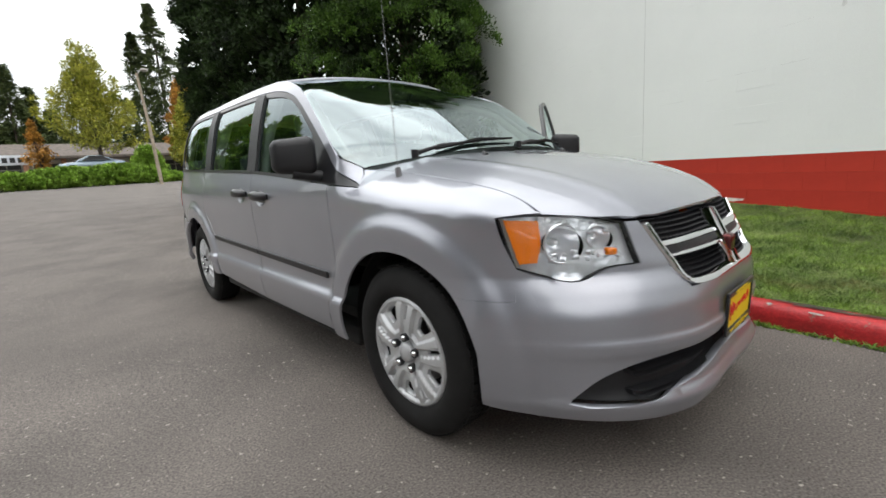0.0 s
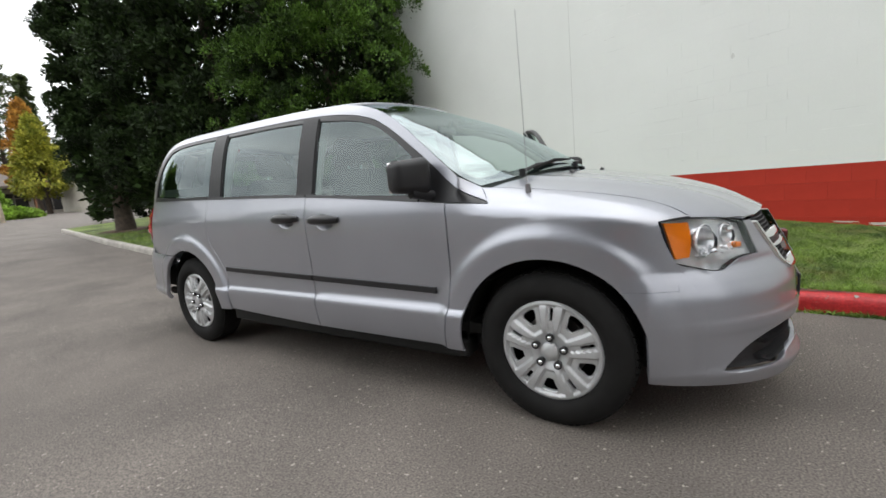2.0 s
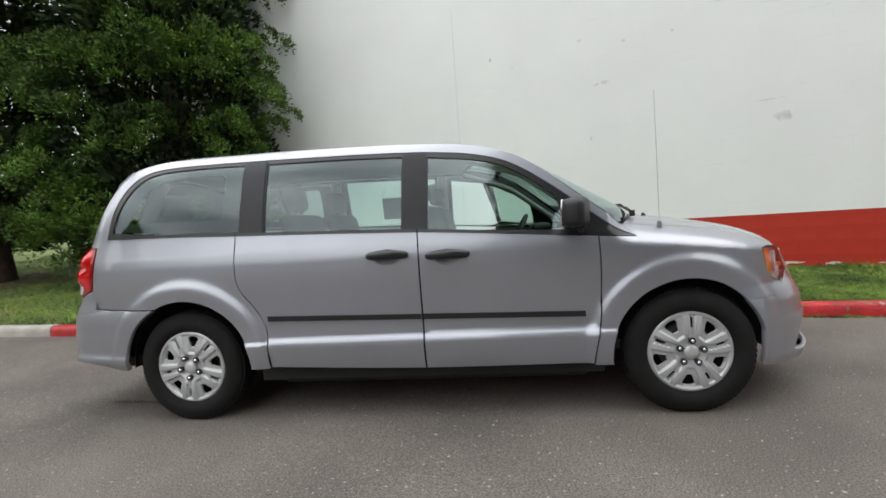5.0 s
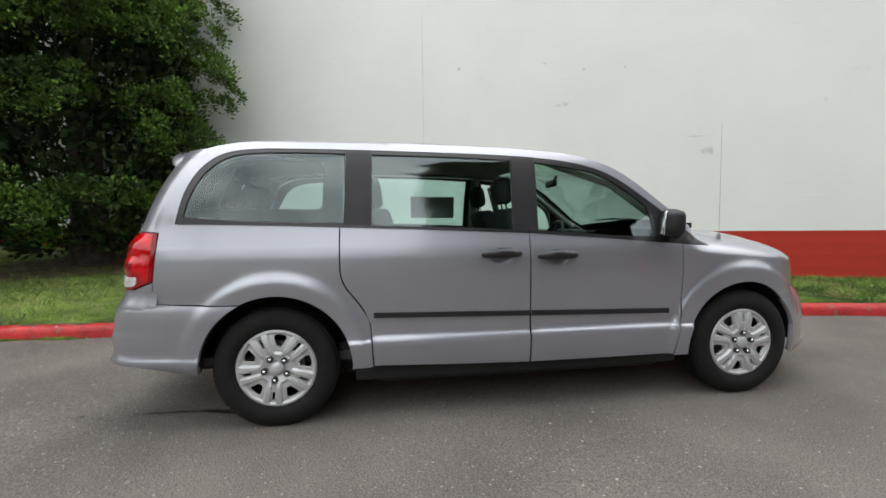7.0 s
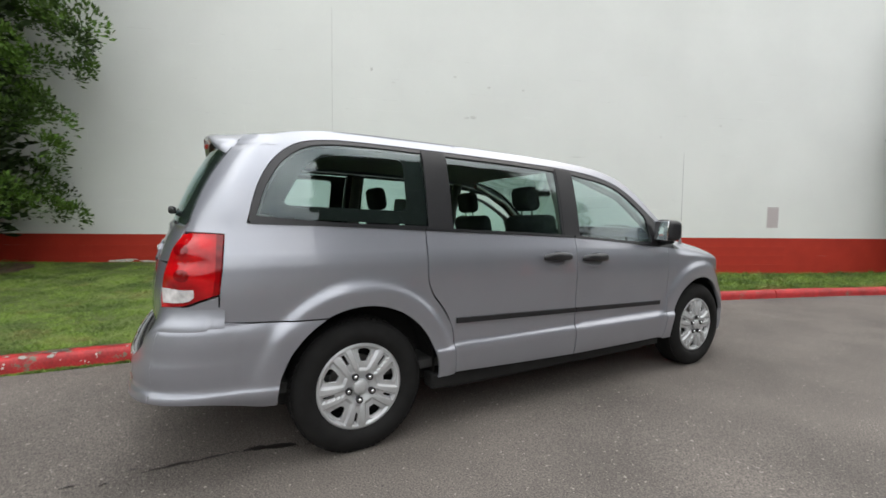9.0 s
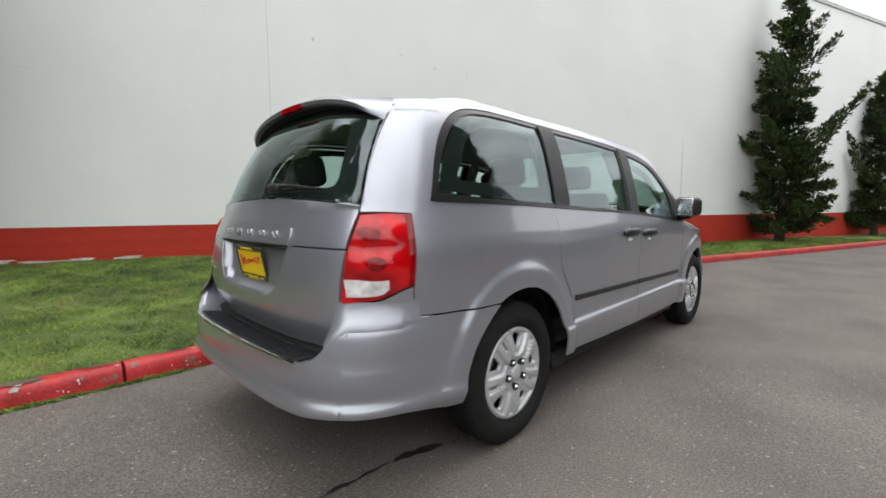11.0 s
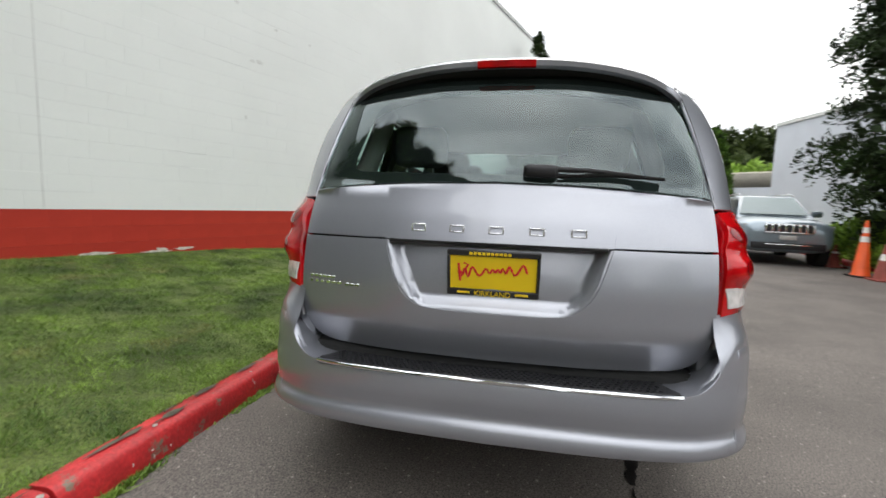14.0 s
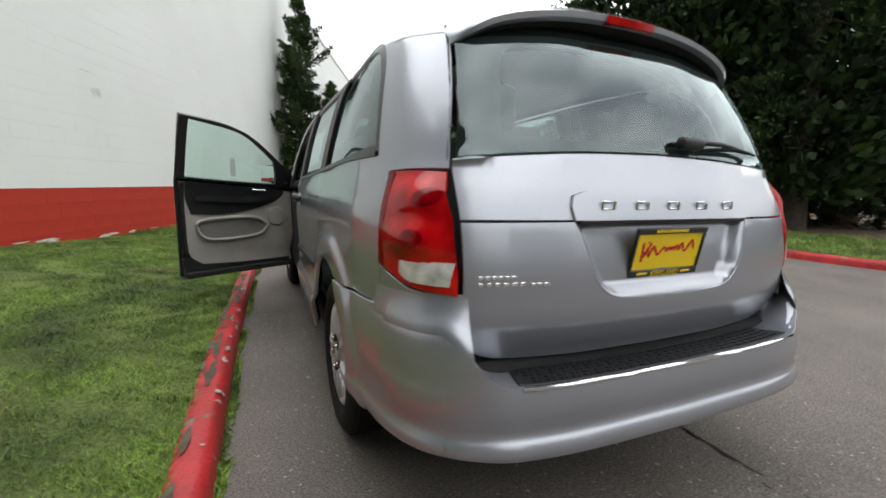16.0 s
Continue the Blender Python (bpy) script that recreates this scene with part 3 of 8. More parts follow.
DLO_TOP = [(0.268, 1.043), (0.36, 1.082), (0.46, 1.15), (0.592, 1.263), (0.771, 1.402), (0.9, 1.49), (1.022, 1.548), (1.2, 1.594), (1.445, 1.625), (1.8, 1.646), (2.5, 1.667),
           (2.944, 1.672), (3.214, 1.664), (3.372, 1.63), (3.486, 1.542), (3.564, 1.407), (3.612, 1.235)]
RAIL = [(0.335, 1.115), (0.43, 1.185), (0.57, 1.302), (0.75, 1.452), (0.88, 1.543), (1.02, 1.607), (1.2, 1.654), (1.445, 1.682), (1.8, 1.704), (2.5, 1.724),
        (2.944, 1.727), (3.214, 1.719), (3.40, 1.693), (3.52, 1.655)]
rail_z = pchip([p[0] for p in RAIL], [p[1] for p in RAIL])
ARCH_F, ARCH_R = (0.01, 0.36, 0.425), (3.065, 0.36, 0.437)


def arch_front_y(z):
    cy, cz, r = ARCH_F
    return cy - math.sqrt(r * r - (z - cz) ** 2)


HOOD_EDGE = [(0.30, 0.765), (0.1, 0.757), (-0.15, 0.742), (-0.35, 0.722), (-0.46, 0.712), (-0.535, 0.707)]
fender_top = [(y, float(hood_z(x, y))) for y, x in HOOD_EDGE]
fender = outline([(0.43, 0.31), (0.535, 0.31)], [(0.535, 0.31), (0.52, 0.42), (0.492, 0.56), (0.478, 0.72), (0.474, 0.9), (0.478, 1.05)], [(0.478, 1.05), (0.345, 1.041), (0.262, 1.034)],
                 [(0.262, 1.034), (0.330, 1.110)], [(0.330, 1.110), (0.30, fender_top[0][1])], fender_top, [fender_top[-1], (-0.50, 0.926), (-0.435, 0.92)],
                 [(-0.435, 0.92), (-0.46, 0.83), (-0.495, 0.747)], [(-0.495, 0.747), (-0.505, 0.642)], [(-0.505, 0.642), (-0.41, 0.646), (arch_front_y(0.647), 0.647)],
                 arc(*ARCH_F, math.degrees(math.acos((arch_front_y(0.647) - 0.01) / 0.425)), -7))
both("front_fender", fender, side, SILVER, grid=0.016)

front_door = outline([(0.541, 0.318), (1.05, 0.315), (1.515, 0.316)], [(1.515, 0.316), (1.519, 1.141)], belt(1.519, 0.483), [(0.483, 1.053), (0.479, 0.9), (0.483, 0.72), (0.497, 0.56), (0.525, 0.42), (0.541, 0.318)])
slide_door = outline([(1.524, 0.316), (2.0, 0.33), (2.50, 0.35)], [(2.50, 0.35), (2.518, 0.6)], [(2.518, 0.6), (2.555, 0.69), (2.605, 0.765), (2.655, 0.83), (2.683, 0.90), (2.688, 0.98), (2.687, 1.192)], belt(2.687, 1.524), [(1.524, 1.141), (1.524, 0.316)])


def cup_outline(y0, z):
    """The rounded hollow behind a door handle."""
    return np.array([(y0 + 0.125 + 0.078 * math.cos(a), z - 0.018 + 0.042 * math.sin(a)) for a in np.linspace(0, math.tau, 29)[:-1]])


def cup_skin(y0, z):
    def fn(y, zz):
        q = np.clip(1 - ((y - y0 - 0.125) / 0.0785) ** 2 - ((zz - z + 0.018) / 0.0425) ** 2, 0, 1)
        return -(skin_x(y, zz) - 0.014 * q), y, zz
    return fn


HANDLE_F, HANDLE_S = (1.222, 0.995), (1.586, 1.012)
fd_r = panel("front_door", front_door, side, SILVER, van, CORE, grid=0.04, holes=(cup_outline(*HANDLE_F),))
sd_r, sd_l = both("sliding_door", slide_door, side, SILVER, grid=0.025, holes=(cup_outline(*HANDLE_S),))


def tail_edge(zs, x):
    return [(float(tail_y(x(z), z)), z) for z in zs]


def gate_x(z):
    return float(gate_w(z))


TAIL_FRONT = [(3.708, 1.172), (3.72, 1.02), (3.735, 0.895)]
quarter = outline([(2.508, 0.345), (2.63, 0.345)], arc(*ARCH_R, 182, 64), [(3.257, 0.753), (3.5, 0.757), (3.735, 0.768)], [(3.735, 0.768), (3.735, 0.895)], TAIL_FRONT[::-1], [(3.708, 1.172), (3.80, 1.178), tail_edge([1.18], gate_x)[0]],
                  tail_edge([1.18, 1.25, 1.35, 1.45, 1.55, 1.64], gate_x), [tail_edge([1.64], gate_x)[0], (3.52, 1.655)], RAIL[::-1], [(0.335, 1.115), (0.268, 1.043)],
                  DLO_TOP, [(3.612, 1.235), (3.615, 1.222)], belt(3.615, 2.692), [(2.692, 1.192), (2.693, 0.98), (2.688, 0.90), (2.66, 0.825), (2.61, 0.76), (2.56, 0.685), (2.523, 0.6), (2.508, 0.345)])
both("body_side", quarter, side, SILVER, grid=0.018)

# -- side windows: a black surround and the panes --
dlo = outline(belt(0.28, 3.60), [(3.60, 1.221), (3.606, 1.24)], [p for p in DLO_TOP[::-1]], [(0.268, 1.043), (0.28, 1.039)])
w_front = outline([(0.665, 1.10), (0.675, 1.20), (0.70, 1.30)], [(0.70, 1.30), (0.83, 1.405), (0.98, 1.50), (1.15, 1.553), (1.445, 1.597)], [(1.445, 1.597), (1.458, 1.15)], [(1.458, 1.15), (1.05, 1.122), (0.665, 1.10)])
w_slide = outline([(1.622, 1.163), (1.607, 1.61)], [(1.607, 1.61), (2.0, 1.63), (2.492, 1.643)], [(2.492, 1.643), (2.50, 1.20)], [(2.50, 1.20), (2.0, 1.182), (1.622, 1.163)])
w_rear = outline([(2.655, 1.215), (2.645, 1.648)], [(2.645, 1.648), (2.95, 1.652), (3.20, 1.643), (3.34, 1.612), (3.45, 1.53), (3.53, 1.40), (3.575, 1.26)], [(3.575, 1.26), (3.2, 1.232), (2.655, 1.215)])
both("window_surround", dlo, side, GLOSS_BLACK, grid=0.05, holes=(w_front, w_slide, w_rear), depth=0.004, thick=0.02)
both("sliding_door_window", w_slide, side, GLASS, grid=0.06, depth=0.012, skirt=False, gap=-0.004)
both("rear_side_window", w_rear, side, GLASS_DARK, grid=0.06, depth=0.010, skirt=False, gap=-0.004)
panel("front_door_window", w_front, side, GLASS, van, CORE, grid=0.06, depth=0.012, skirt=False, gap=-0.004)
pillar_c = outline([(2.506, 1.195), (2.50, 1.66)], [(2.50, 1.66), (2.655, 1.664)], [(2.655, 1.664), (2.668, 1.202)], [(2.668, 1.202), (2.506, 1.195)])
pillar_b = outline([(1.463, 1.15), (1.45, 1.615)], [(1.45, 1.615), (1.602, 1.628)], [(1.602, 1.628), (1.616, 1.16)], [(1.616, 1.16), (1.463, 1.15)])
frit = outline([(2.67, 1.222), (2.66, 1.64)], [(2.66, 1.64), (2.95, 1.645), (3.20, 1.636), (3.335, 1.605), (3.44, 1.525), (3.52, 1.395), (3.562, 1.268)], [(3.562, 1.268), (3.2, 1.24), (2.67, 1.222)])
frit_hole = rounded([(2.79, 1.30), (2.785, 1.598), (3.05, 1.602), (3.24, 1.58), (3.35, 1.51), (3.46, 1.315)], 0.045)
both("rear_window_frit", frit, side, VOID, grid=0.06, depth=0.016, holes=(frit_hole,), skirt=False)
both("pillar_trim", pillar_c, side, MATT_BLACK, grid=0.06, depth=-0.003, thick=0.008)
both("pillar_trim", pillar_b, side, MATT_BLACK, grid=0.06, depth=-0.003, thick=0.008)
for y0, y1 in ((0.64, 1.517), (1.527, 2.685), (2.695, 3.60)):
    ys = np.linspace(y0, y1, 14)
    lip = outline([(y, float(belt_z(y)) - 0.004) for y in ys], [(y1, float(belt_z(y1)) - 0.004), (y1, float(belt_z(y1)) + 0.016)], [(y, float(belt_z(y)) + 0.016) for y in ys[::-1]], [(y0, float(belt_z(y0)) + 0.016), (y0, float(belt_z(y0)) - 0.004)])
    for fl in ((False, True) if y0 > 1 else (False,)):
        panel("weather_strip", lip, side, GLOSS_BLACK, van, CORE, depth=-0.006, thick=0.012, flip=fl)

# -- black rub strips, door handles --
def strip_poly(y0, y1):
    zc = lambda y: 0.611 + (y - 0.572) * 0.0254
    return outline([(y0, zc(y0) - 0.017), (y1, zc(y1) - 0.017)], [(y1, zc(y1) - 0.017), (y1, zc(y1) + 0.017)], [(y1, zc(y1) + 0.017), (y0, zc(y0) + 0.017)], [(y0, zc(y0) + 0.017), (y0, zc(y0) - 0.017)])


panel("rub_strip", strip_poly(0.572, 1.515), side, MATT_BLACK, fd_r, CORE, depth=-0.013, thick=0.014)
for own, fl in ((sd_r, False), (sd_l, True)):
    panel("rub_strip", strip_poly(1.528, 2.50), side, MATT_BLACK, own, CORE, depth=-0.013, thick=0.014, flip=fl)


def door_handle(y0, y1, z, own, sx):
    panel("handle_cup", cup_outline(y0, z), cup_skin(y0, z), SILVER, own, CORE, skirt=False, gap=0.0, flip=sx > 0, grid=0.012)
    bm = bmesh.new()
    pts, rad = [], []
    for i in range(15):
        t = i / 14
        y = y0 + (y1 - y0) * t
        bulge = math.sin(math.pi * t) ** 0.6
        pts.append((sx * (float(skin_x(y, z)) + 0.004 + 0.030 * bulge), y, z + 0.006 * math.sin(math.pi * t)))
        rad.append(0.013 + 0.010 * math.sin(math.pi * t) ** 0.5)
    tube(bm, pts, rad, 10)
    cy, cz = (y0 + y1) / 2, z
    for v in bm.verts:
        v.co.z = cz + (v.co.z - cz) * 1.25
    part("door_handle", bm, GLOSS_BLACK, own, "black pull handle", smooth=60)
    arch = outline([(y0 + 0.045, z - 0.004), (y0 + 0.075, z + 0.026), (y0 + 0.125, z + 0.037), (y0 + 0.175, z + 0.026), (y0 + 0.205, z - 0.004)], [(y0 + 0.205, z - 0.004), (y0 + 0.045, z - 0.004)])
    panel("handle_base", arch, side, GLOSS_BLACK, own, CORE, depth=-0.016, thick=0.018, flip=sx > 0, grid=0.02)


door_handle(1.222, 1.472, 0.995, fd_r, -1)
door_handle(1.586, 1.832, 1.012, sd_r, -1)
door_handle(1.586, 1.832, 1.012, sd_l, 1)

# -- sills and underside --
for sx in (-1, 1):
    bm = bmesh.new()
    add_box(bm, (0.80 * sx - 0.06, 0.46, 0.235), (0.80 * sx + 0.06, 2.62, 0.33), 0.015)
    part("sill", bm, VOID, van, smooth=50)
bm = bmesh.new()
add_box(bm, (-0.60, -0.50, 0.20), (0.60, 3.45, 0.36), 0.03)
# wide low box is added to deepen the shade under the van
add_box(bm, (-0.80, 0.55, 0.19), (0.80, 2.50, 0.34), 0.03)
part("underbody", bm, VOID, van, smooth=50)


def shell(name, depth, mat, y0, y1, z0, z1):
    """A dark inner skin that backs the joints."""
    for fl in (False, True):
        p = outline([(y0, z0), (y1, z0)], [(y1, z0), (y1, z1)], [(y1, z1), (y0, z1)], [(y0, z1), (y0, z0)], step=0.08)
        panel(name, p, side, mat, van, CORE, depth=depth, skirt=False, flip=fl, grid=0.1)


shell("inner_side", 0.03, VOID, 0.50, 2.60, 0.33, 1.04)
shell("inner_side", 0.03, VOID, 2.60, 3.70, 0.80, 1.19)
shell("inner_side", 0.03, VOID, -0.42, 0.52, 0.80, 1.0)


# -- wheel housings --
for cy, cz, r in (ARCH_F, ARCH_R):
    for sx in (-1, 1):
        bm = bmesh.new()
        n = 26
        rings = []
        for x, rr in ((0.872, r + 0.004), (0.85, r + 0.03), (0.62, r + 0.03)):
            rings.append([bm.verts.new((sx * x, cy + rr * math.cos(math.pi * (1.02 * i / n - 0.01)), cz + rr * math.sin(math.pi * (1.02 * i / n - 0.01)))) for i in range(n + 1)])
        mid = bm.verts.new((sx * 0.62, cy, cz))
        for r0, r1 in zip(rings, rings[1:]):
            for k in range(n):
                bm.faces.new((r0[k], r0[k + 1], r1[k + 1], r1[k]))
        for k in range(n):
            bm.faces.new((rings[-1][k], rings[-1][k + 1], mid))
        part("wheel_housing", bm, VOID, van, smooth=60)

# -- hood, outline in (x, y) --
def hood(x, y):
    return x, y, hood_z(x, y)


half = outline([(0.0, -0.803), (0.2, -0.79), (0.36, -0.76), (0.45, -0.727), (0.492, -0.70)], [(0.492, -0.70), (0.56, -0.66), (0.64, -0.60), (0.707, -0.54)], [(x, y) for y, x in HOOD_EDGE[::-1]], [(0.765, 0.30), (0.6, 0.205), (0.4, 0.14), (0.2, 0.105), (0.0, 0.095)])
panel("hood", mirror_outline(half), hood, SILVER, van, (0, 0, 0.3), grid=0.035)
half = outline([(0.0, -0.70), (0.45, -0.62)], [(0.45, -0.62), (0.70, -0.30)], [(0.70, -0.30), (0.74, 0.28)], [(0.74, 0.28), (0.0, 0.30)])
panel("engine_bay_cover", mirror_outline(half), hood, VOID, van, (0, 0, 0.3), grid=0.1, depth=0.05, skirt=False)

# -- nose, outlines in (x, z) --
def nosef(x, z):
    return x, nose_y(x, z), z


LAMP = [(0.818, 0.921), (0.715, 0.922), (0.60, 0.908), (0.494, 0.880)]
LAMP_IN = [(0.494, 0.880), (0.490, 0.81), (0.487, 0.743)]
LAMP_LOW = [(0.487, 0.743), (0.54, 0.742), (0.588, 0.733), (0.633, 0.709), (0.68, 0.701), (0.739, 0.722), (0.792, 0.748)]
LAMP_OUT = [(0.792, 0.748), (0.806, 0.83), (0.818, 0.921)]
XF = 0.775
GR = [(0.436, 0.874), (0.418, 0.837), (0.400, 0.796), (0.378, 0.72), (0.352, 0.663)]
half = outline([(0.0, 0.655), (0.2, 0.651), (0.352, 0.652)], [(0.352, 0.652), (0.388, 0.71), (0.412, 0.79), (0.43, 0.835), (0.446, 0.878)], [(0.446, 0.878), (0.488, 0.880)], LAMP_IN, LAMP_LOW[:6] + [(XF + 0.004, 0.740)],
               [(XF + 0.004, 0.740), (XF + 0.004, 0.24)], [(XF + 0.004, 0.24), (0.5, 0.222), (0.25, 0.22), (0.0, 0.22)])
mouth_half = outline([(0.0, 0.462), (0.3, 0.456), (0.47, 0.448), (0.575, 0.43), (0.665, 0.388), (0.715, 0.335), (0.738, 0.302)], [(0.738, 0.302), (0.70, 0.290), (0.54, 0.299), (0.40, 0.327), (0.2, 0.352), (0.0, 0.36)])
mouth = mirror_outline(mouth_half)
bumper_front = panel("front_bumper", mirror_outline(half), nosef, SILVER, van, CORE, grid=0.018, holes=(mouth,), thick=0.03)
split = [(float(nose_y(XF, z)), z) for z in np.linspace(0.24, 0.739, 16)]
low_lamp = [(float(nose_y(x, z)), z) for x, z in [(XF, 0.739), (0.792, 0.748)]]
bside = outline(split, low_lamp, [low_lamp[-1], (-0.505, 0.642)], [(-0.505, 0.642), (-0.41, 0.646), (arch_front_y(0.647), 0.647)], arc(*ARCH_F, 137.5, 166, 12), [(arc(*ARCH_F, 137.5, 166, 12)[-1]), (-0.405, 0.35), (-0.398, 0.268)], [(-0.398, 0.268), (-0.5, 0.25), (float(nose_y(XF, 0.24)), 0.24)])
both("front_bumper", bside, side, SILVER, grid=0.016, gap=0.0, thick=0.03)
panel("bumper_mouth", shrink(mouth, -0.008), nosef, MATT_BLACK, van, CORE, depth=0.05, skirt=False, grid=0.025, label="black lower air intake")


def nose_bar(name, line, h, mat, parent, proud=0.012, back=0.03, closed=False):
    """A bar of height h that follows a line in (x, z) over the nose."""
    bm = bmesh.new()
    rings = []
    pts = [np.array(p) for p in smooth_line(line, 0.025)]
    for i, p in enumerate(pts):
        d = pts[min(i + 1, len(pts) - 1)] - pts[max(i - 1, 0)]
        d = d / max(1e-9, np.linalg.norm(d))
        n = np.array([-d[1], d[0]])
        ring = []
        for k, o in ((-0.5, -back), (-0.5, proud * 0.4), (-0.3, proud), (0.3, proud), (0.5, proud * 0.4), (0.5, -back)):
            q = p + n * h * k
            ring.append(bm.verts.new((q[0], float(nose_y(q[0], q[1])) - o, q[1])))
        rings.append(ring)
    for r0, r1 in zip(rings, rings[1:]):
        for k in range(6):
            bm.faces.new((r0[k], r0[(k + 1) % 6], r1[(k + 1) % 6], r1[k]))
    bm.faces.new(rings[0][::-1])
    bm.faces.new(rings[-1])
    bmesh.ops.recalc_face_normals(bm, faces=bm.faces)
    return part(name, bm, mat, parent, smooth=50)


for zz in (0.405, 0.335):
    nose_bar("intake_rib", [(-0.56, zz - 0.02), (-0.3, zz), (0.0, zz + 0.006), (0.3, zz), (0.56, zz - 0.02)], 0.018, MATT_BLACK, van, proud=-0.035, back=0.07)

grille = empty("grille", pose(0, 0, 0), "", "")
grille.parent = van
ghalf = outline([(0.0, 0.884), (0.25, 0.882), (0.44, 0.874)], GR, [(0.352, 0.663), (0.2, 0.657), (0.0, 0.66)])
panel("grille_backing", mirror_outline(ghalf), nosef, VOID, grille, CORE, depth=0.05, skirt=False, grid=0.06)
bm = bmesh.new()
gpoly = mirror_outline(ghalf)
cells = []
for j in range(13):
    for i in range(-26, 27):
        cx, cz = i * 0.0175 + (0.00875 if j % 2 else 0), 0.668 + j * 0.0165
        if inside(gpoly, np.array([[cx, cz]]))[0]:
            cells.append((cx, cz))
for cx, cz in cells:
    ring0, ring1 = [], []
    for k in range(6):
        a = math.tau * k / 6 + math.pi / 6
        for r, o, ring in ((0.0102, 0.012, ring0), (0.0078, 0.034, ring1)):
            x, z = cx + r * math.cos(a), cz + r * math.sin(a)
            ring.append(bm.verts.new((x, float(nose_y(x, z)) + o, z)))
    for k in range(6):
        bm.faces.new((ring0[k], ring0[(k + 1) % 6], ring1[(k + 1) % 6], ring1[k]))
part("grille_mesh", bm, GLOSS_BLACK, grille)
nose_bar("grille_surround", [(-0.432, 0.866), (-0.408, 0.80), (-0.375, 0.71), (-0.345, 0.668), (-0.2, 0.662), (0, 0.664), (0.2, 0.662), (0.345, 0.668), (0.375, 0.71), (0.408, 0.80), (0.432, 0.866)], 0.02, CHROME, grille)
nose_bar("grille_bar", [(-0.405, 0.795), (-0.2, 0.80), (-0.04, 0.797)], 0.017, CHROME, grille)
nose_bar("grille_bar", [(0.04, 0.797), (0.2, 0.80), (0.405, 0.795)], 0.017, CHROME, grille)
nose_bar("grille_bar", [(-0.395, 0.757), (-0.2, 0.759), (-0.04, 0.755)], 0.011, CHROME, grille)
nose_bar("grille_bar", [(0.04, 0.755), (0.2, 0.759), (0.395, 0.757)], 0.011, CHROME, grille)
nose_bar("grille_bar_infill", [(-0.40, 0.776), (0, 0.778), (0.40, 0.776)], 0.028, MATT_BLACK, grille, proud=0.004)
nose_bar("grille_upright", [(-0.026, 0.872), (-0.03, 0.80), (-0.026, 0.672)], 0.02, CHROME, grille, proud=0.02)
nose_bar("grille_upright", [(0.026, 0.872), (0.03, 0.80), (0.026, 0.672)], 0.02, CHROME, grille, proud=0.02)
bm = bmesh.new()
add_box(bm, (-0.034, -0.905, 0.705), (0.034, -0.86, 0.775), 0.012)
part("emblem_plate", bm, surface("dark_red_emblem", (0.12, 0.03, 0.03), 0.2, metal=0.6, vary=0.1), grille, smooth=60)


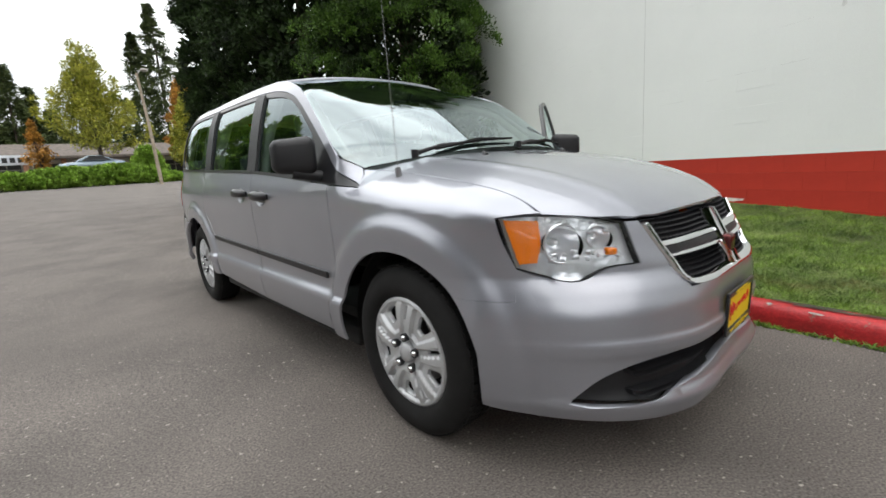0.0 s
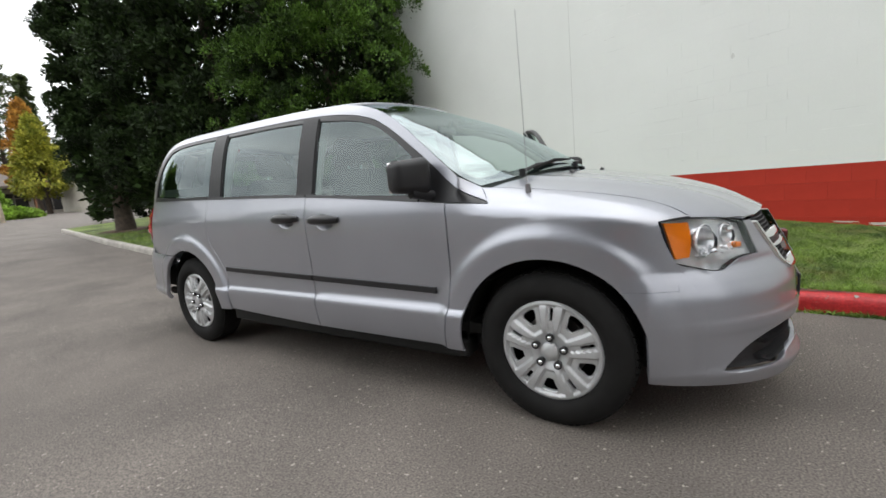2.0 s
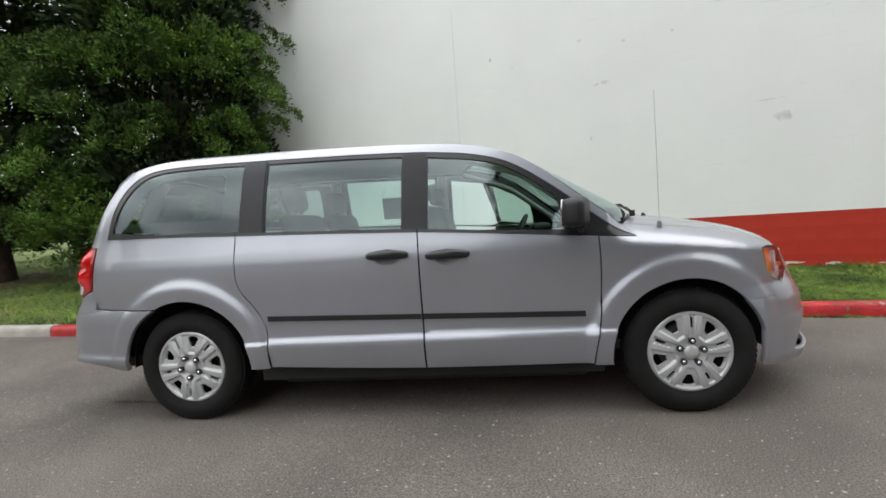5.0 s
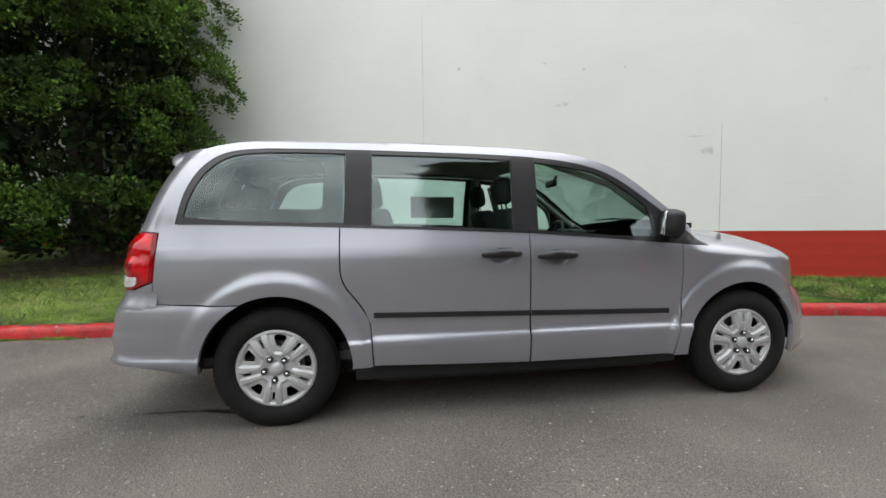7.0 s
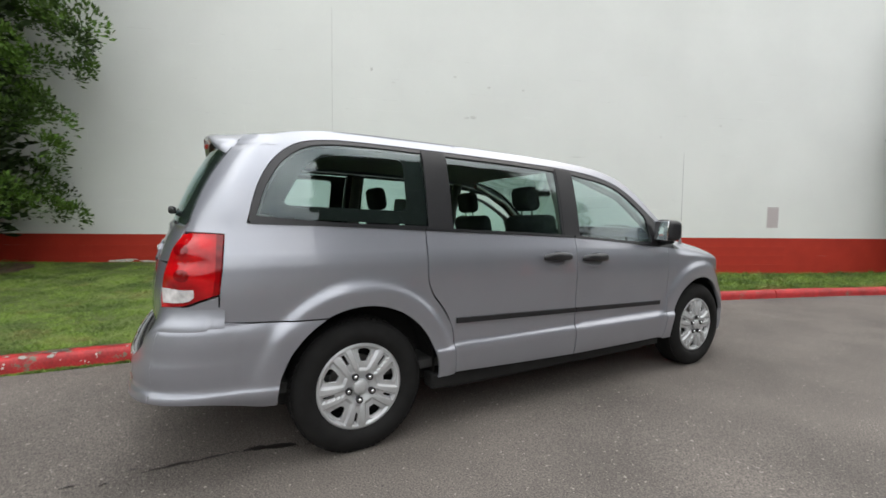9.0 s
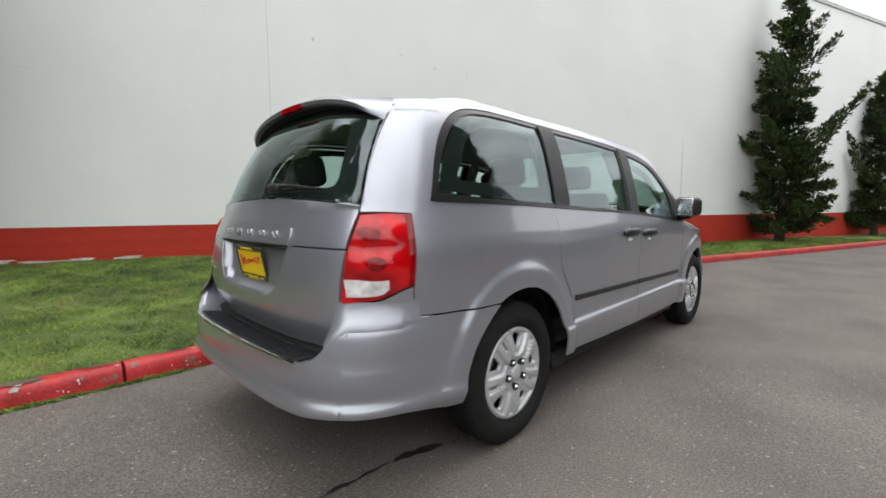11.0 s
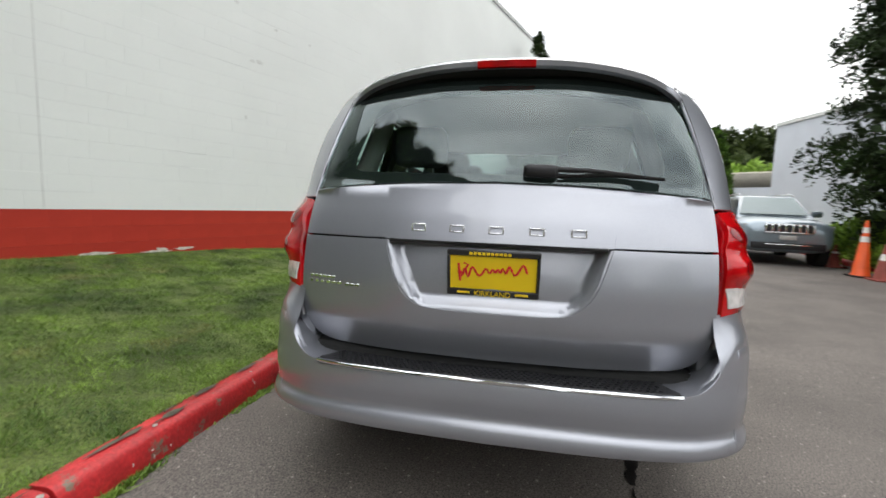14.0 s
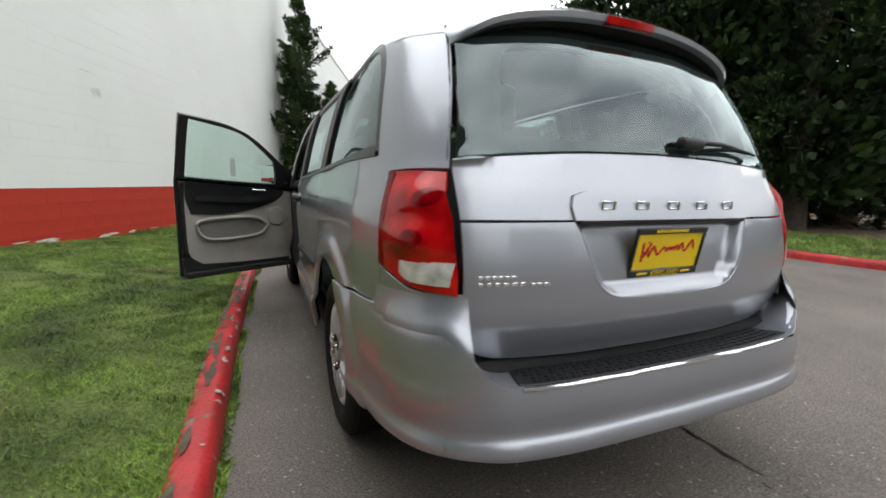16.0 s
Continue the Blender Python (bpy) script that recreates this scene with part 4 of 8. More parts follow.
# -- head lamps --
BOWL = surface("bright_lamp_bowl", (0.88, 0.89, 0.91), 0.16, metal=0.6, vary=0.05, scale=40.0)
def lamp(fl):
    s = 1 if fl else -1
    head = empty("headlight", pose(0, 0, 0), "", "")
    head.parent = van
    poly = outline(LAMP, LAMP_IN, LAMP_LOW, LAMP_OUT)
    kw = dict(flip=not fl)
    bowls = [np.array([(cx + 0.90 * r * math.cos(a), cz + 0.90 * r * math.sin(a)) for a in np.linspace(0, math.tau, 25)[:-1]]) for cx, cz, r in ((0.672, 0.822, 0.060), (0.568, 0.838, 0.042))]
    panel("lamp_housing", poly, nosef, REFLECTOR, head, CORE, depth=0.028, grid=0.03, skirt=False, gap=0.003, holes=bowls, **kw)
    panel("lamp_lens", poly, nosef, LENS_CLEAR, head, CORE, depth=0.0, grid=0.03, gap=0.004, skirt=False, **kw)
    bez = shrink(poly, 0.0035)
    panel("lamp_bezel", poly, nosef, VOID, head, CORE, depth=0.003, thick=0.03, holes=(bez,), gap=0.001, **kw)
    amb = outline([(0.806, 0.912), (0.725, 0.905)], [(0.725, 0.905), (0.727, 0.83), (0.742, 0.765)], [(0.742, 0.765), (0.783, 0.762)], [(0.783, 0.762), (0.796, 0.84), (0.806, 0.912)])
    panel("amber_lamp", amb, nosef, AMBER, head, CORE, depth=0.014, thick=0.05, grid=0.02, gap=0.001, label="amber turn signal", **kw)
    for cx, cz, r, dep in ((0.672, 0.822, 0.064, 0.022), (0.568, 0.838, 0.044, 0.03)):
        bm = bmesh.new()
        y = float(nose_y(cx, cz))
        d = Vector((s * 0.42, -0.9, 0.05)).normalized()
        a = d.cross(Vector((0, 0, 1))).normalized()
        b = a.cross(d)
        c = Vector((s * cx, y, cz)) - d * dep
        rings = []
        for rr, dd in ((1.08, 0.0), (1.0, 0.004), (0.92, -0.012), (0.72, -0.045), (0.45, -0.066), (0.2, -0.072), (0.2, -0.04), (0.12, -0.03), (0.02, -0.028)):
            rings.append([bm.verts.new(c + d * dd * (r / 0.064) + (math.cos(math.tau * k / 24) * a + math.sin(math.tau * k / 24) * b) * r * rr) for k in range(24)])
        for r0, r1 in zip(rings, rings[1:]):
            for k in range(24):
                bm.faces.new((r0[k], r0[(k + 1) % 24], r1[(k + 1) % 24], r1[k]))
        bmesh.ops.recalc_face_normals(bm, faces=bm.faces)
        part("lamp_bowl", bm, BOWL, head, smooth=40)
    bm = bmesh.new()
    y = float(nose_y(0.535, 0.775))
    add_box(bm, (-0.018, -0.02, -0.012), (0.018, 0.02, 0.012), 0.006, m=pose(s * 0.535, y + 0.04, 0.785, 0, 0, s * 35))
    part("marker_bulb", bm, AMBER, head, smooth=50)
    rf = random.Random(17)
    for k in range(16):
        x, z = 0.515 + 0.028 * (k % 7) + rf.uniform(-0.006, 0.006), 0.765 + 0.014 * (k // 7) + 0.004 * (k % 3)
        if k >= 14:
            x, z = 0.515 + 0.012 * (k - 14), 0.85
        bm = bmesh.new()
        add_box(bm, (-0.011, -0.004, -0.008), (0.011, 0.012, 0.008), 0.003, 1, m=pose(s * x, float(nose_y(x, z)) + 0.040, z, rf.uniform(-35, 35), rf.uniform(-20, 20), s * rf.uniform(10, 60)))
        part("reflector_facet", bm, BOWL, head, smooth=30)


lamp(False)
lamp(True)

# -- A pillars to roof: windscreen, roof --
def frame_x(y):
    return float(skin_x(y, rail_z(y)))


WS = [(0.335, 1.115), (0.45, 1.202), (0.6, 1.327), (0.75, 1.452), (0.88, 1.543), (1.05, 1.612), (1.22, 1.650), (1.35, 1.664)]


def screen(x, t):
    """The windscreen: x in shares of its half width, t from the cowl to the roof."""
    ys = np.interp(t, np.linspace(0, 1, len(WS)), [p[0] for p in WS])
    zs = np.interp(t, np.linspace(0, 1, len(WS)), [p[1] for p in WS])
    xe = skin_x(ys, zs)
    k = 1 - np.abs(x) ** 2.2
    yc, zc = 0.115 + 1.085 * t ** 1.04, 1.178 + 0.532 * t ** 0.97 + 0.03 * np.sin(np.pi * t)
    return x * xe, ys + (yc - ys) * k, zs + (zc - zs) * k


sq = outline([(-1, 0), (1, 0)], [(1, 0), (1, 1)], [(1, 1), (-1, 1)], [(-1, 1), (-1, 0)], step=0.08)
sq_in = outline([(-0.95, 0.05), (0.95, 0.05)], [(0.95, 0.05), (0.95, 0.955)], [(0.95, 0.955), (-0.95, 0.955)], [(-0.95, 0.955), (-0.95, 0.05)], step=0.08)
panel("windscreen", sq, screen, GLASS_CLEAR, van, (0, 1.2, 0.8), grid=0.08, skirt=False, gap=0.004)
panel("windscreen_frit", sq, screen, VOID, van, (0, 1.2, 0.8), grid=0.08, skirt=False, holes=(sq_in,), depth=0.006, gap=0.004)

roof_c = pchip([1.1, 1.2, 1.5, 2.0, 2.6, 3.2, 3.45, 3.7], [1.704, 1.718, 1.755, 1.785, 1.797, 1.784, 1.760, 1.735])


def roof_z(x, y):
    yc = np.clip(y, 1.36, 3.52)
    ze, xe = rail_z(yc), skin_x(yc, rail_z(yc))
    return ze + (roof_c(y) - ze) * (1 - np.clip(np.abs(x) / xe, 0, 1) ** 2.3)


def rooff(x, y):
    return x, y, roof_z(x, y)


head_line = [(float(a), float(b)) for a, b in zip(*(lambda r: (r[0], r[1]))(screen(np.linspace(0, 1, 10), np.ones(10))))]
edge = [(frame_x(y) - 0.001, y) for y in np.linspace(1.355, 3.50, 22)]
rhalf = outline(head_line, [head_line[-1], edge[0]], edge, [edge[-1], (0.45, 3.545), (0.2, 3.56), (0.0, 3.565)])
panel("roof", mirror_outline(rhalf), rooff, SILVER, van, (0, 2.2, 0.8), grid=0.07, gap=0.001)
panel("headliner", mirror_outline(rhalf), rooff, HEADLINER, van, (0, 2.2, 0.8), grid=0.12, depth=0.045, skirt=False)

# -- cowl and wipers --
bm = bmesh.new()
rows = []
for i in range(17):
    x = -0.78 + 1.56 * i / 16
    k = 1 - (abs(x) / 0.78) ** 2
    ya, yb = 0.29 - 0.205 * k, 0.36 - 0.20 * k
    za = float(hood_z(min(abs(x), 0.75), ya)) - 0.012
    zb = 1.115 + 0.075 * k
    rows.append([bm.verts.new((x, ya, za)), bm.verts.new((x, (ya + yb) / 2, za - 0.004)), bm.verts.new((x, yb + 0.02, zb + 0.01))])
for a, b in zip(rows, rows[1:]):
    for k in range(2):
        bm.faces.new((a[k], b[k], b[k + 1], a[k + 1]))
part("cowl", bm, MATT_BLACK, van, smooth=60)


def wiper(pivot, tip, name="wiper"):
    w = empty(name, pose(0, 0, 0), "", "")
    w.parent = van
    p, t = Vector(pivot), Vector(tip)
    rod("wiper_arm", [p, p.lerp(t, 0.25) + Vector((0, 0, 0.02)), p.lerp(t, 0.62) + Vector((0, 0, 0.012))], [0.011, 0.008, 0.006], MATT_BLACK, w)
    d = (t - p)
    rod("wiper_blade", [p + d * 0.18 + Vector((0, -0.006, 0.006)), p + d * 0.6 + Vector((0, -0.008, 0.02)), t], [0.006, 0.010, 0.005], RUBBER, w)
    rod("wiper_pivot", [p - Vector((0, 0, 0.02)), p + Vector((0, 0, 0.018))], 0.017, MATT_BLACK, w, 12)


wiper((-0.62, 0.20, 1.165), (0.02, 0.15, 1.225))
wiper((0.05, 0.13, 1.19), (0.66, 0.265, 1.20))
AZ = float(hood_z(0.79, 0.104))
rod("antenna", [(-0.79, 0.104, AZ - 0.01), (-0.795, 0.104, AZ + 0.035), (-0.795, 0.104, AZ + 0.04), (-0.797, 0.107, 1.45), (-0.80, 0.112, 1.86)], [0.016, 0.012, 0.0016, 0.0013, 0.0009], surface("antenna_steel", (0.25, 0.25, 0.26), 0.4, metal=0.5), van, 8)
for x in (-0.33, 0.33):
    rod("washer_nozzle", [(x, 0.03, float(hood_z(x, 0.03)) - 0.003), (x, 0.045, float(hood_z(x, 0.045)) + 0.012)], [0.014, 0.009], GLOSS_BLACK, van)


# -- tail gate, outlines in (x, z) --
gate_in = pchip([0.55, 0.62, 0.70, 0.755, 0.775, 1.2, 1.215, 1.24, 1.7], [-0.075, -0.06, -0.022, -0.002, 0.0, 0.0, 0.012, 0.0, 0.0])


def gatef(x, z):
    return x, tail_y(x, z) + gate_in(z), z


def gate_half(z0, z1, n=8, inset=0.004):
    return [(gate_x(z) - inset, z) for z in np.linspace(z0, z1, n)]


up = outline([(0.0, 1.043), (0.382, 1.043), (0.385, 1.04), (0.72, 1.040)], gate_half(1.04, 1.205), [(gate_x(1.205) - 0.004, 1.205), (0.55, 1.222), (0.3, 1.238), (0.0, 1.245)])
panel("tailgate_upper", mirror_outline(up), gatef, SILVER, van, CORE, grid=0.035, gap=0.002)
RECESS = [(0.0, 0.803), (0.12, 0.803), (0.24, 0.812), (0.295, 0.84), (0.335, 0.89), (0.362, 0.96), (0.386, 1.037)]
low = outline([(0.0, 0.803), (0.12, 0.803)], RECESS[1:], [(0.386, 1.037), (0.72, 1.035)], gate_half(1.035, 0.76), [(gate_x(0.76) - 0.004, 0.76), (0.705, 0.70), (0.675, 0.655), (0.62, 0.632), (0.54, 0.624)], [(0.54, 0.624), (0.3, 0.620), (0.0, 0.618)])
lowm = mirror_outline(low)
panel("tailgate_lower", lowm, gatef, SILVER, van, CORE, grid=0.035, gap=0.002, thick=0.045)


def recessf(x, z):
    k = np.clip((z - 0.80) / 0.05, 0, 1)
    e = np.interp(z, [0.80, 0.84, 0.89, 0.96, 1.04], [0.24, 0.295, 0.335, 0.362, 0.386])
    s = np.clip((e - np.abs(x)) / 0.05, 0, 1)
    sm = lambda q: q * q * (3 - 2 * q)
    return x, tail_y(x, z) - 0.042 * sm(k) * sm(s) - 0.002, z


rp = mirror_outline(outline(RECESS, [(0.386, 1.037), (0.386, 1.05)], [(0.386, 1.05), (0.0, 1.05)]))
panel("plate_recess", rp, recessf, SILVER, van, CORE, grid=0.018, gap=0.0, skirt=False)
bar = outline([(0.0, 1.038), (0.386, 1.038)], [(0.386, 1.038), (0.392, 1.08), (0.382, 1.108), (0.345, 1.12), (0.2, 1.122), (0.0, 1.123)])
# black sheet slightly wider than the bar paints the shadow round its edge
panel("badge_bar_shade", shrink(mirror_outline(bar), -0.0022), gatef, VOID, van, CORE, grid=0.03, depth=-0.0015, thick=0.002, gap=0.0, skirt=False)
panel("badge_bar", mirror_outline(bar), gatef, SILVER, van, CORE, grid=0.03, depth=-0.008, thick=0.03, gap=0.0)
bm = bmesh.new()
add_box(bm, (-0.37, 3.975, 1.028), (0.37, 4.015, 1.042), 0.004)
part("badge_bar_underside", bm, GLOSS_BLACK, van)
glass_h = outline([(0.0, 1.248), (0.3, 1.241), (0.55, 1.226), (0.70, 1.212)], [(gate_x(z) - 0.006, z) for z in np.linspace(1.215, 1.625, 8)], [(gate_x(1.625) - 0.006, 1.625), (0.5, 1.655), (0.25, 1.672), (0.0, 1.676)])
gm = mirror_outline(glass_h)
panel("rear_window", gm, gatef, GLASS_DARK, van, CORE, grid=0.05, depth=0.002, gap=0.004, thick=0.006)
fr_hole = rounded([(-0.575, 1.285), (0.575, 1.285), (0.50, 1.575), (0.25, 1.597), (-0.25, 1.597), (-0.50, 1.575)], 0.06)
panel("rear_window_frit", gm, gatef, VOID, van, CORE, grid=0.06, depth=0.012, holes=(fr_hole,), skirt=False, gap=0.006)
for sx in (-1, 1):
    pts = [(sx * (gate_x(z) + 0.004), float(tail_y(gate_x(z), z)) - 0.010, z) for z in np.linspace(1.20, 1.64, 10)]
    rod("gate_seal", pts, 0.006, VOID, van, 6)

# chrome letters become plain bars
for x in (0.265, 0.13, -0.005, -0.14, -0.275):
    bm = bmesh.new()
    y = float(tail_y(x, 1.08)) + 0.008
    for lo, hi in (((-0.026, 0, 0.009), (0.026, 0.006, 0.014)), ((-0.026, 0, -0.013), (0.026, 0.006, -0.008)), ((0.020, 0, -0.012), (0.026, 0.006, 0.013)), ((-0.026, 0, -0.012), (-0.020, 0.006, 0.013))):
        add_box(bm, lo, hi, 0.0015, 1, m=pose(x, y, 1.083))
    part("badge_letter", bm, CHROME, van, smooth=40)
for n, x0, x1, z in ((6, 0.685, 0.575, 0.885), (6, 0.685, 0.545, 0.866), (3, 0.535, 0.475, 0.863)):
    for i in range(n):
        bm = bmesh.new()
        a = x0 + (x1 - x0) * i / n
        b = a + (x1 - x0) / n * 0.92
        add_box(bm, (min(a, b), float(tail_y(a, z)) - 0.002, z - 0.0055), (max(a, b), float(tail_y(a, z)) + 0.003, z + 0.0055), 0.0015, 1)
        part("badge_letter", bm, CHROME, van, smooth=40)


def plate(y, z, face, mat_m):
    """A yellow dealer plate in a black frame; the script becomes a plain red stroke."""
    p = empty("number_plate", mat_m, "", "")
    p.parent = van
    bm = bmesh.new()
    for lo, hi in (((-0.158, 0, 0.062), (0.158, 0.012, 0.083)), ((-0.158, 0, -0.083), (0.158, 0.012, -0.058)), ((-0.158, 0, -0.06), (-0.147, 0.012, 0.064)), ((0.147, 0, -0.06), (0.158, 0.012, 0.064))):
        add_box(bm, lo, hi, 0.003, 1)
    part("plate_frame", bm, GLOSS_BLACK, p, smooth=40)
    bm = bmesh.new()
    add_box(bm, (-0.152, 0.001, -0.076), (0.152, 0.006, 0.076), 0.003, 1)
    part("plate_sheet", bm, YELLOW, p, "yellow plate", smooth=40)
    bm = bmesh.new()
    pts = []
    for i in range(60):
        t = i / 59
        pts.append((0.118 - 0.236 * t, 0.009, 0.0 + 0.022 * t + (0.012 + 0.006 * math.sin(t * 9)) * math.sin(t * 58 + 3 * math.sin(t * 11))))
    tube(bm, pts, [0.0042] * 60, 5)
    tube(bm, [(0.118, 0.009, 0.034), (0.112, 0.009, -0.03)], [0.005, 0.004], 5)
    tube(bm, [(0.10, 0.009, 0.036), (0.085, 0.009, 0.030), (0.095, 0.009, 0.012)], [0.004, 0.005, 0.004], 5)
    for v in bm.verts:
        v.co.y = 0.007 + (v.co.y - 0.007) * 0.4
    part("plate_script", bm, PLATE_RED, p)
    cu = bpy.data.curves.new("plate_word", "FONT")
    cu.body, cu.size, cu.align_x, cu.extrude = "KIRKLAND", 0.026, "CENTER", 0.001
    word = new("plate_word", cu)
    word.data.materials.append(YELLOW)
    word.parent = p
    word.matrix_local = pose(0, 0.0135, -0.080, 90, 0, 180)
    for sx in (0.10, -0.10):
        bm = bmesh.new()
        add_box(bm, (sx - 0.022, 0.010, -0.074), (sx + 0.022, 0.0135, -0.066), 0.001, 1)
        part("plate_mark", bm, YELLOW, p)
    bm = bmesh.new()
    for i in range(10):
        add_box(bm, (0.07 - 0.0145 * i, 0.010, 0.067), (0.081 - 0.0145 * i, 0.0135, 0.077), 0.001, 1)
    part("plate_mark", bm, YELLOW, p)
    return p


plate(0, 0, 1, pose(0, 4.005, 0.935, -11, 0, 0))
plate(0, 0, 1, pose(0, -0.93, 0.50, -2, 0, 180))

# -- spoiler with the high brake light --
SPW = frame_x(3.46) + 0.004


def spoiler_row(s):
    """Cross-section of the spoiler: it sinks into the roof corner at either end."""
    k = abs(s) ** 4
    zr = float(roof_z(min(abs(SPW * s), frame_x(3.5) - 0.002), 3.50))
    end = max(0.0, (abs(s) - 0.80) / 0.20)
    drop = 0.02 * k + 0.014 * end
    yt = 3.775 - 0.05 * abs(s) ** 3 - 0.035 * end ** 3
    at = lambda y: s * (frame_x(min(y, 3.46)) - 0.006 - 0.052 * min(1.0, max(0.0, (y - 3.42) / 0.12)) - 0.12 * max(0.0, y - 3.54) * k)
    return [(at(y), y, z) for y, z in ((3.42, zr - 0.002), (3.50, zr + 0.003 - 0.004 * k), (3.60, zr - 0.006 - drop * 0.4), (yt - 0.02, zr - 0.026 - drop), (yt, zr - 0.040 - drop), (yt - 0.004, zr - 0.058 - drop),
                                       (yt - 0.03, zr - 0.064 - drop))]


def under_row(s):
    top = spoiler_row(s)[-1]
    return [(top[0] * 0.995, top[1] + 0.002, top[2] - 0.0005), (top[0] * 0.985, min(3.66, top[1] - 0.01), top[2] - 0.022), (top[0] * 0.97, 3.58, top[2] - 0.052)]


def sheet_rows(name, fn, mat, n=32):
    bm = bmesh.new()
    rows = [[bm.verts.new(p) for p in fn(-1 + 2 * i / n)] for i in range(n + 1)]
    for a, b in zip(rows, rows[1:]):
        for k in range(len(a) - 1):
            bm.faces.new((a[k], b[k], b[k + 1], a[k + 1]))
    bm.faces.new(rows[0])
    bm.faces.new(rows[-1][::-1])
    bmesh.ops.recalc_face_normals(bm, faces=bm.faces)
    return part(name, bm, mat, van, smooth=50)


sheet_rows("spoiler", spoiler_row, SILVER)
sheet_rows("spoiler_underside", under_row, VOID)
for sx in (-1, 1):
    # the roof corner beneath the spoiler's end, down the pillar
    bm = bmesh.new()
    rows = []
    for z in np.linspace(1.615, 1.672, 5):
        row = []
        for i in range(7):
            y = 3.47 + (float(tail_y(gate_x(z), z)) + 0.004 - 3.47) * i / 6
            row.append(bm.verts.new((sx * (float(skin_x(y, z)) + 0.0022), y, z)))
        rows.append(row)
    for a, b in zip(rows, rows[1:]):
        for k in range(6):
            bm.faces.new((a[k], a[k + 1], b[k + 1], b[k]) if sx > 0 else (b[k], b[k + 1], a[k + 1], a[k]))
    part("roof_corner", bm, SILVER, van, smooth=60)
bm = bmesh.new()
for i in range(9):
    x = -0.11 + 0.22 * i / 8
    yt = 3.775 - 0.075 * abs(x / 0.645) ** 2.5
    zr = float(roof_z(x, 3.50))
    for j, (dy, dz) in enumerate(((0.004, -0.040), (0.001, -0.064), (-0.02, -0.064), (-0.02, -0.036))):
        bm.verts.new((x, yt + dy, zr + dz))
bm.verts.ensure_lookup_table()
for i in range(8):
    for j in range(4):
        a, b = i * 4 + j, i * 4 + (j + 1) % 4
        bm.faces.new([bm.verts[q] for q in (a, b, b + 4, a + 4)])
bmesh.ops.recalc_face_normals(bm, faces=bm.faces)
part("high_brake_light", bm, RED_LENS, van)

# rear wiper
rw = empty("rear_wiper", pose(0, 0, 0), "", "")
rw.parent = van
yb = lambda x, z: float(tail_y(x, z)) + 0.02
bm = bmesh.new()
add_box(bm, (-0.20, yb(-0.14, 1.28) - 0.02, 1.268), (-0.085, yb(-0.14, 1.28) + 0.018, 1.312), 0.014)
part("wiper_hub", bm, MATT_BLACK, rw, smooth=50)
rod("wiper_arm", [(-0.15, yb(-0.15, 1.295), 1.298), (-0.3, yb(-0.3, 1.29) + 0.012, 1.294), (-0.45, yb(-0.45, 1.282), 1.284)], [0.011, 0.008, 0.005], MATT_BLACK, rw)
rod("wiper_blade", [(-0.20, yb(-0.2, 1.275), 1.272), (-0.38, yb(-0.38, 1.28) + 0.004, 1.283), (-0.55, yb(-0.55, 1.27), 1.272)], [0.005, 0.009, 0.005], RUBBER, rw)


# -- tail lamps: on the body corner, outline in (y, z) --
def lampf(y, z):
    return -skin_x(y, z), y, z


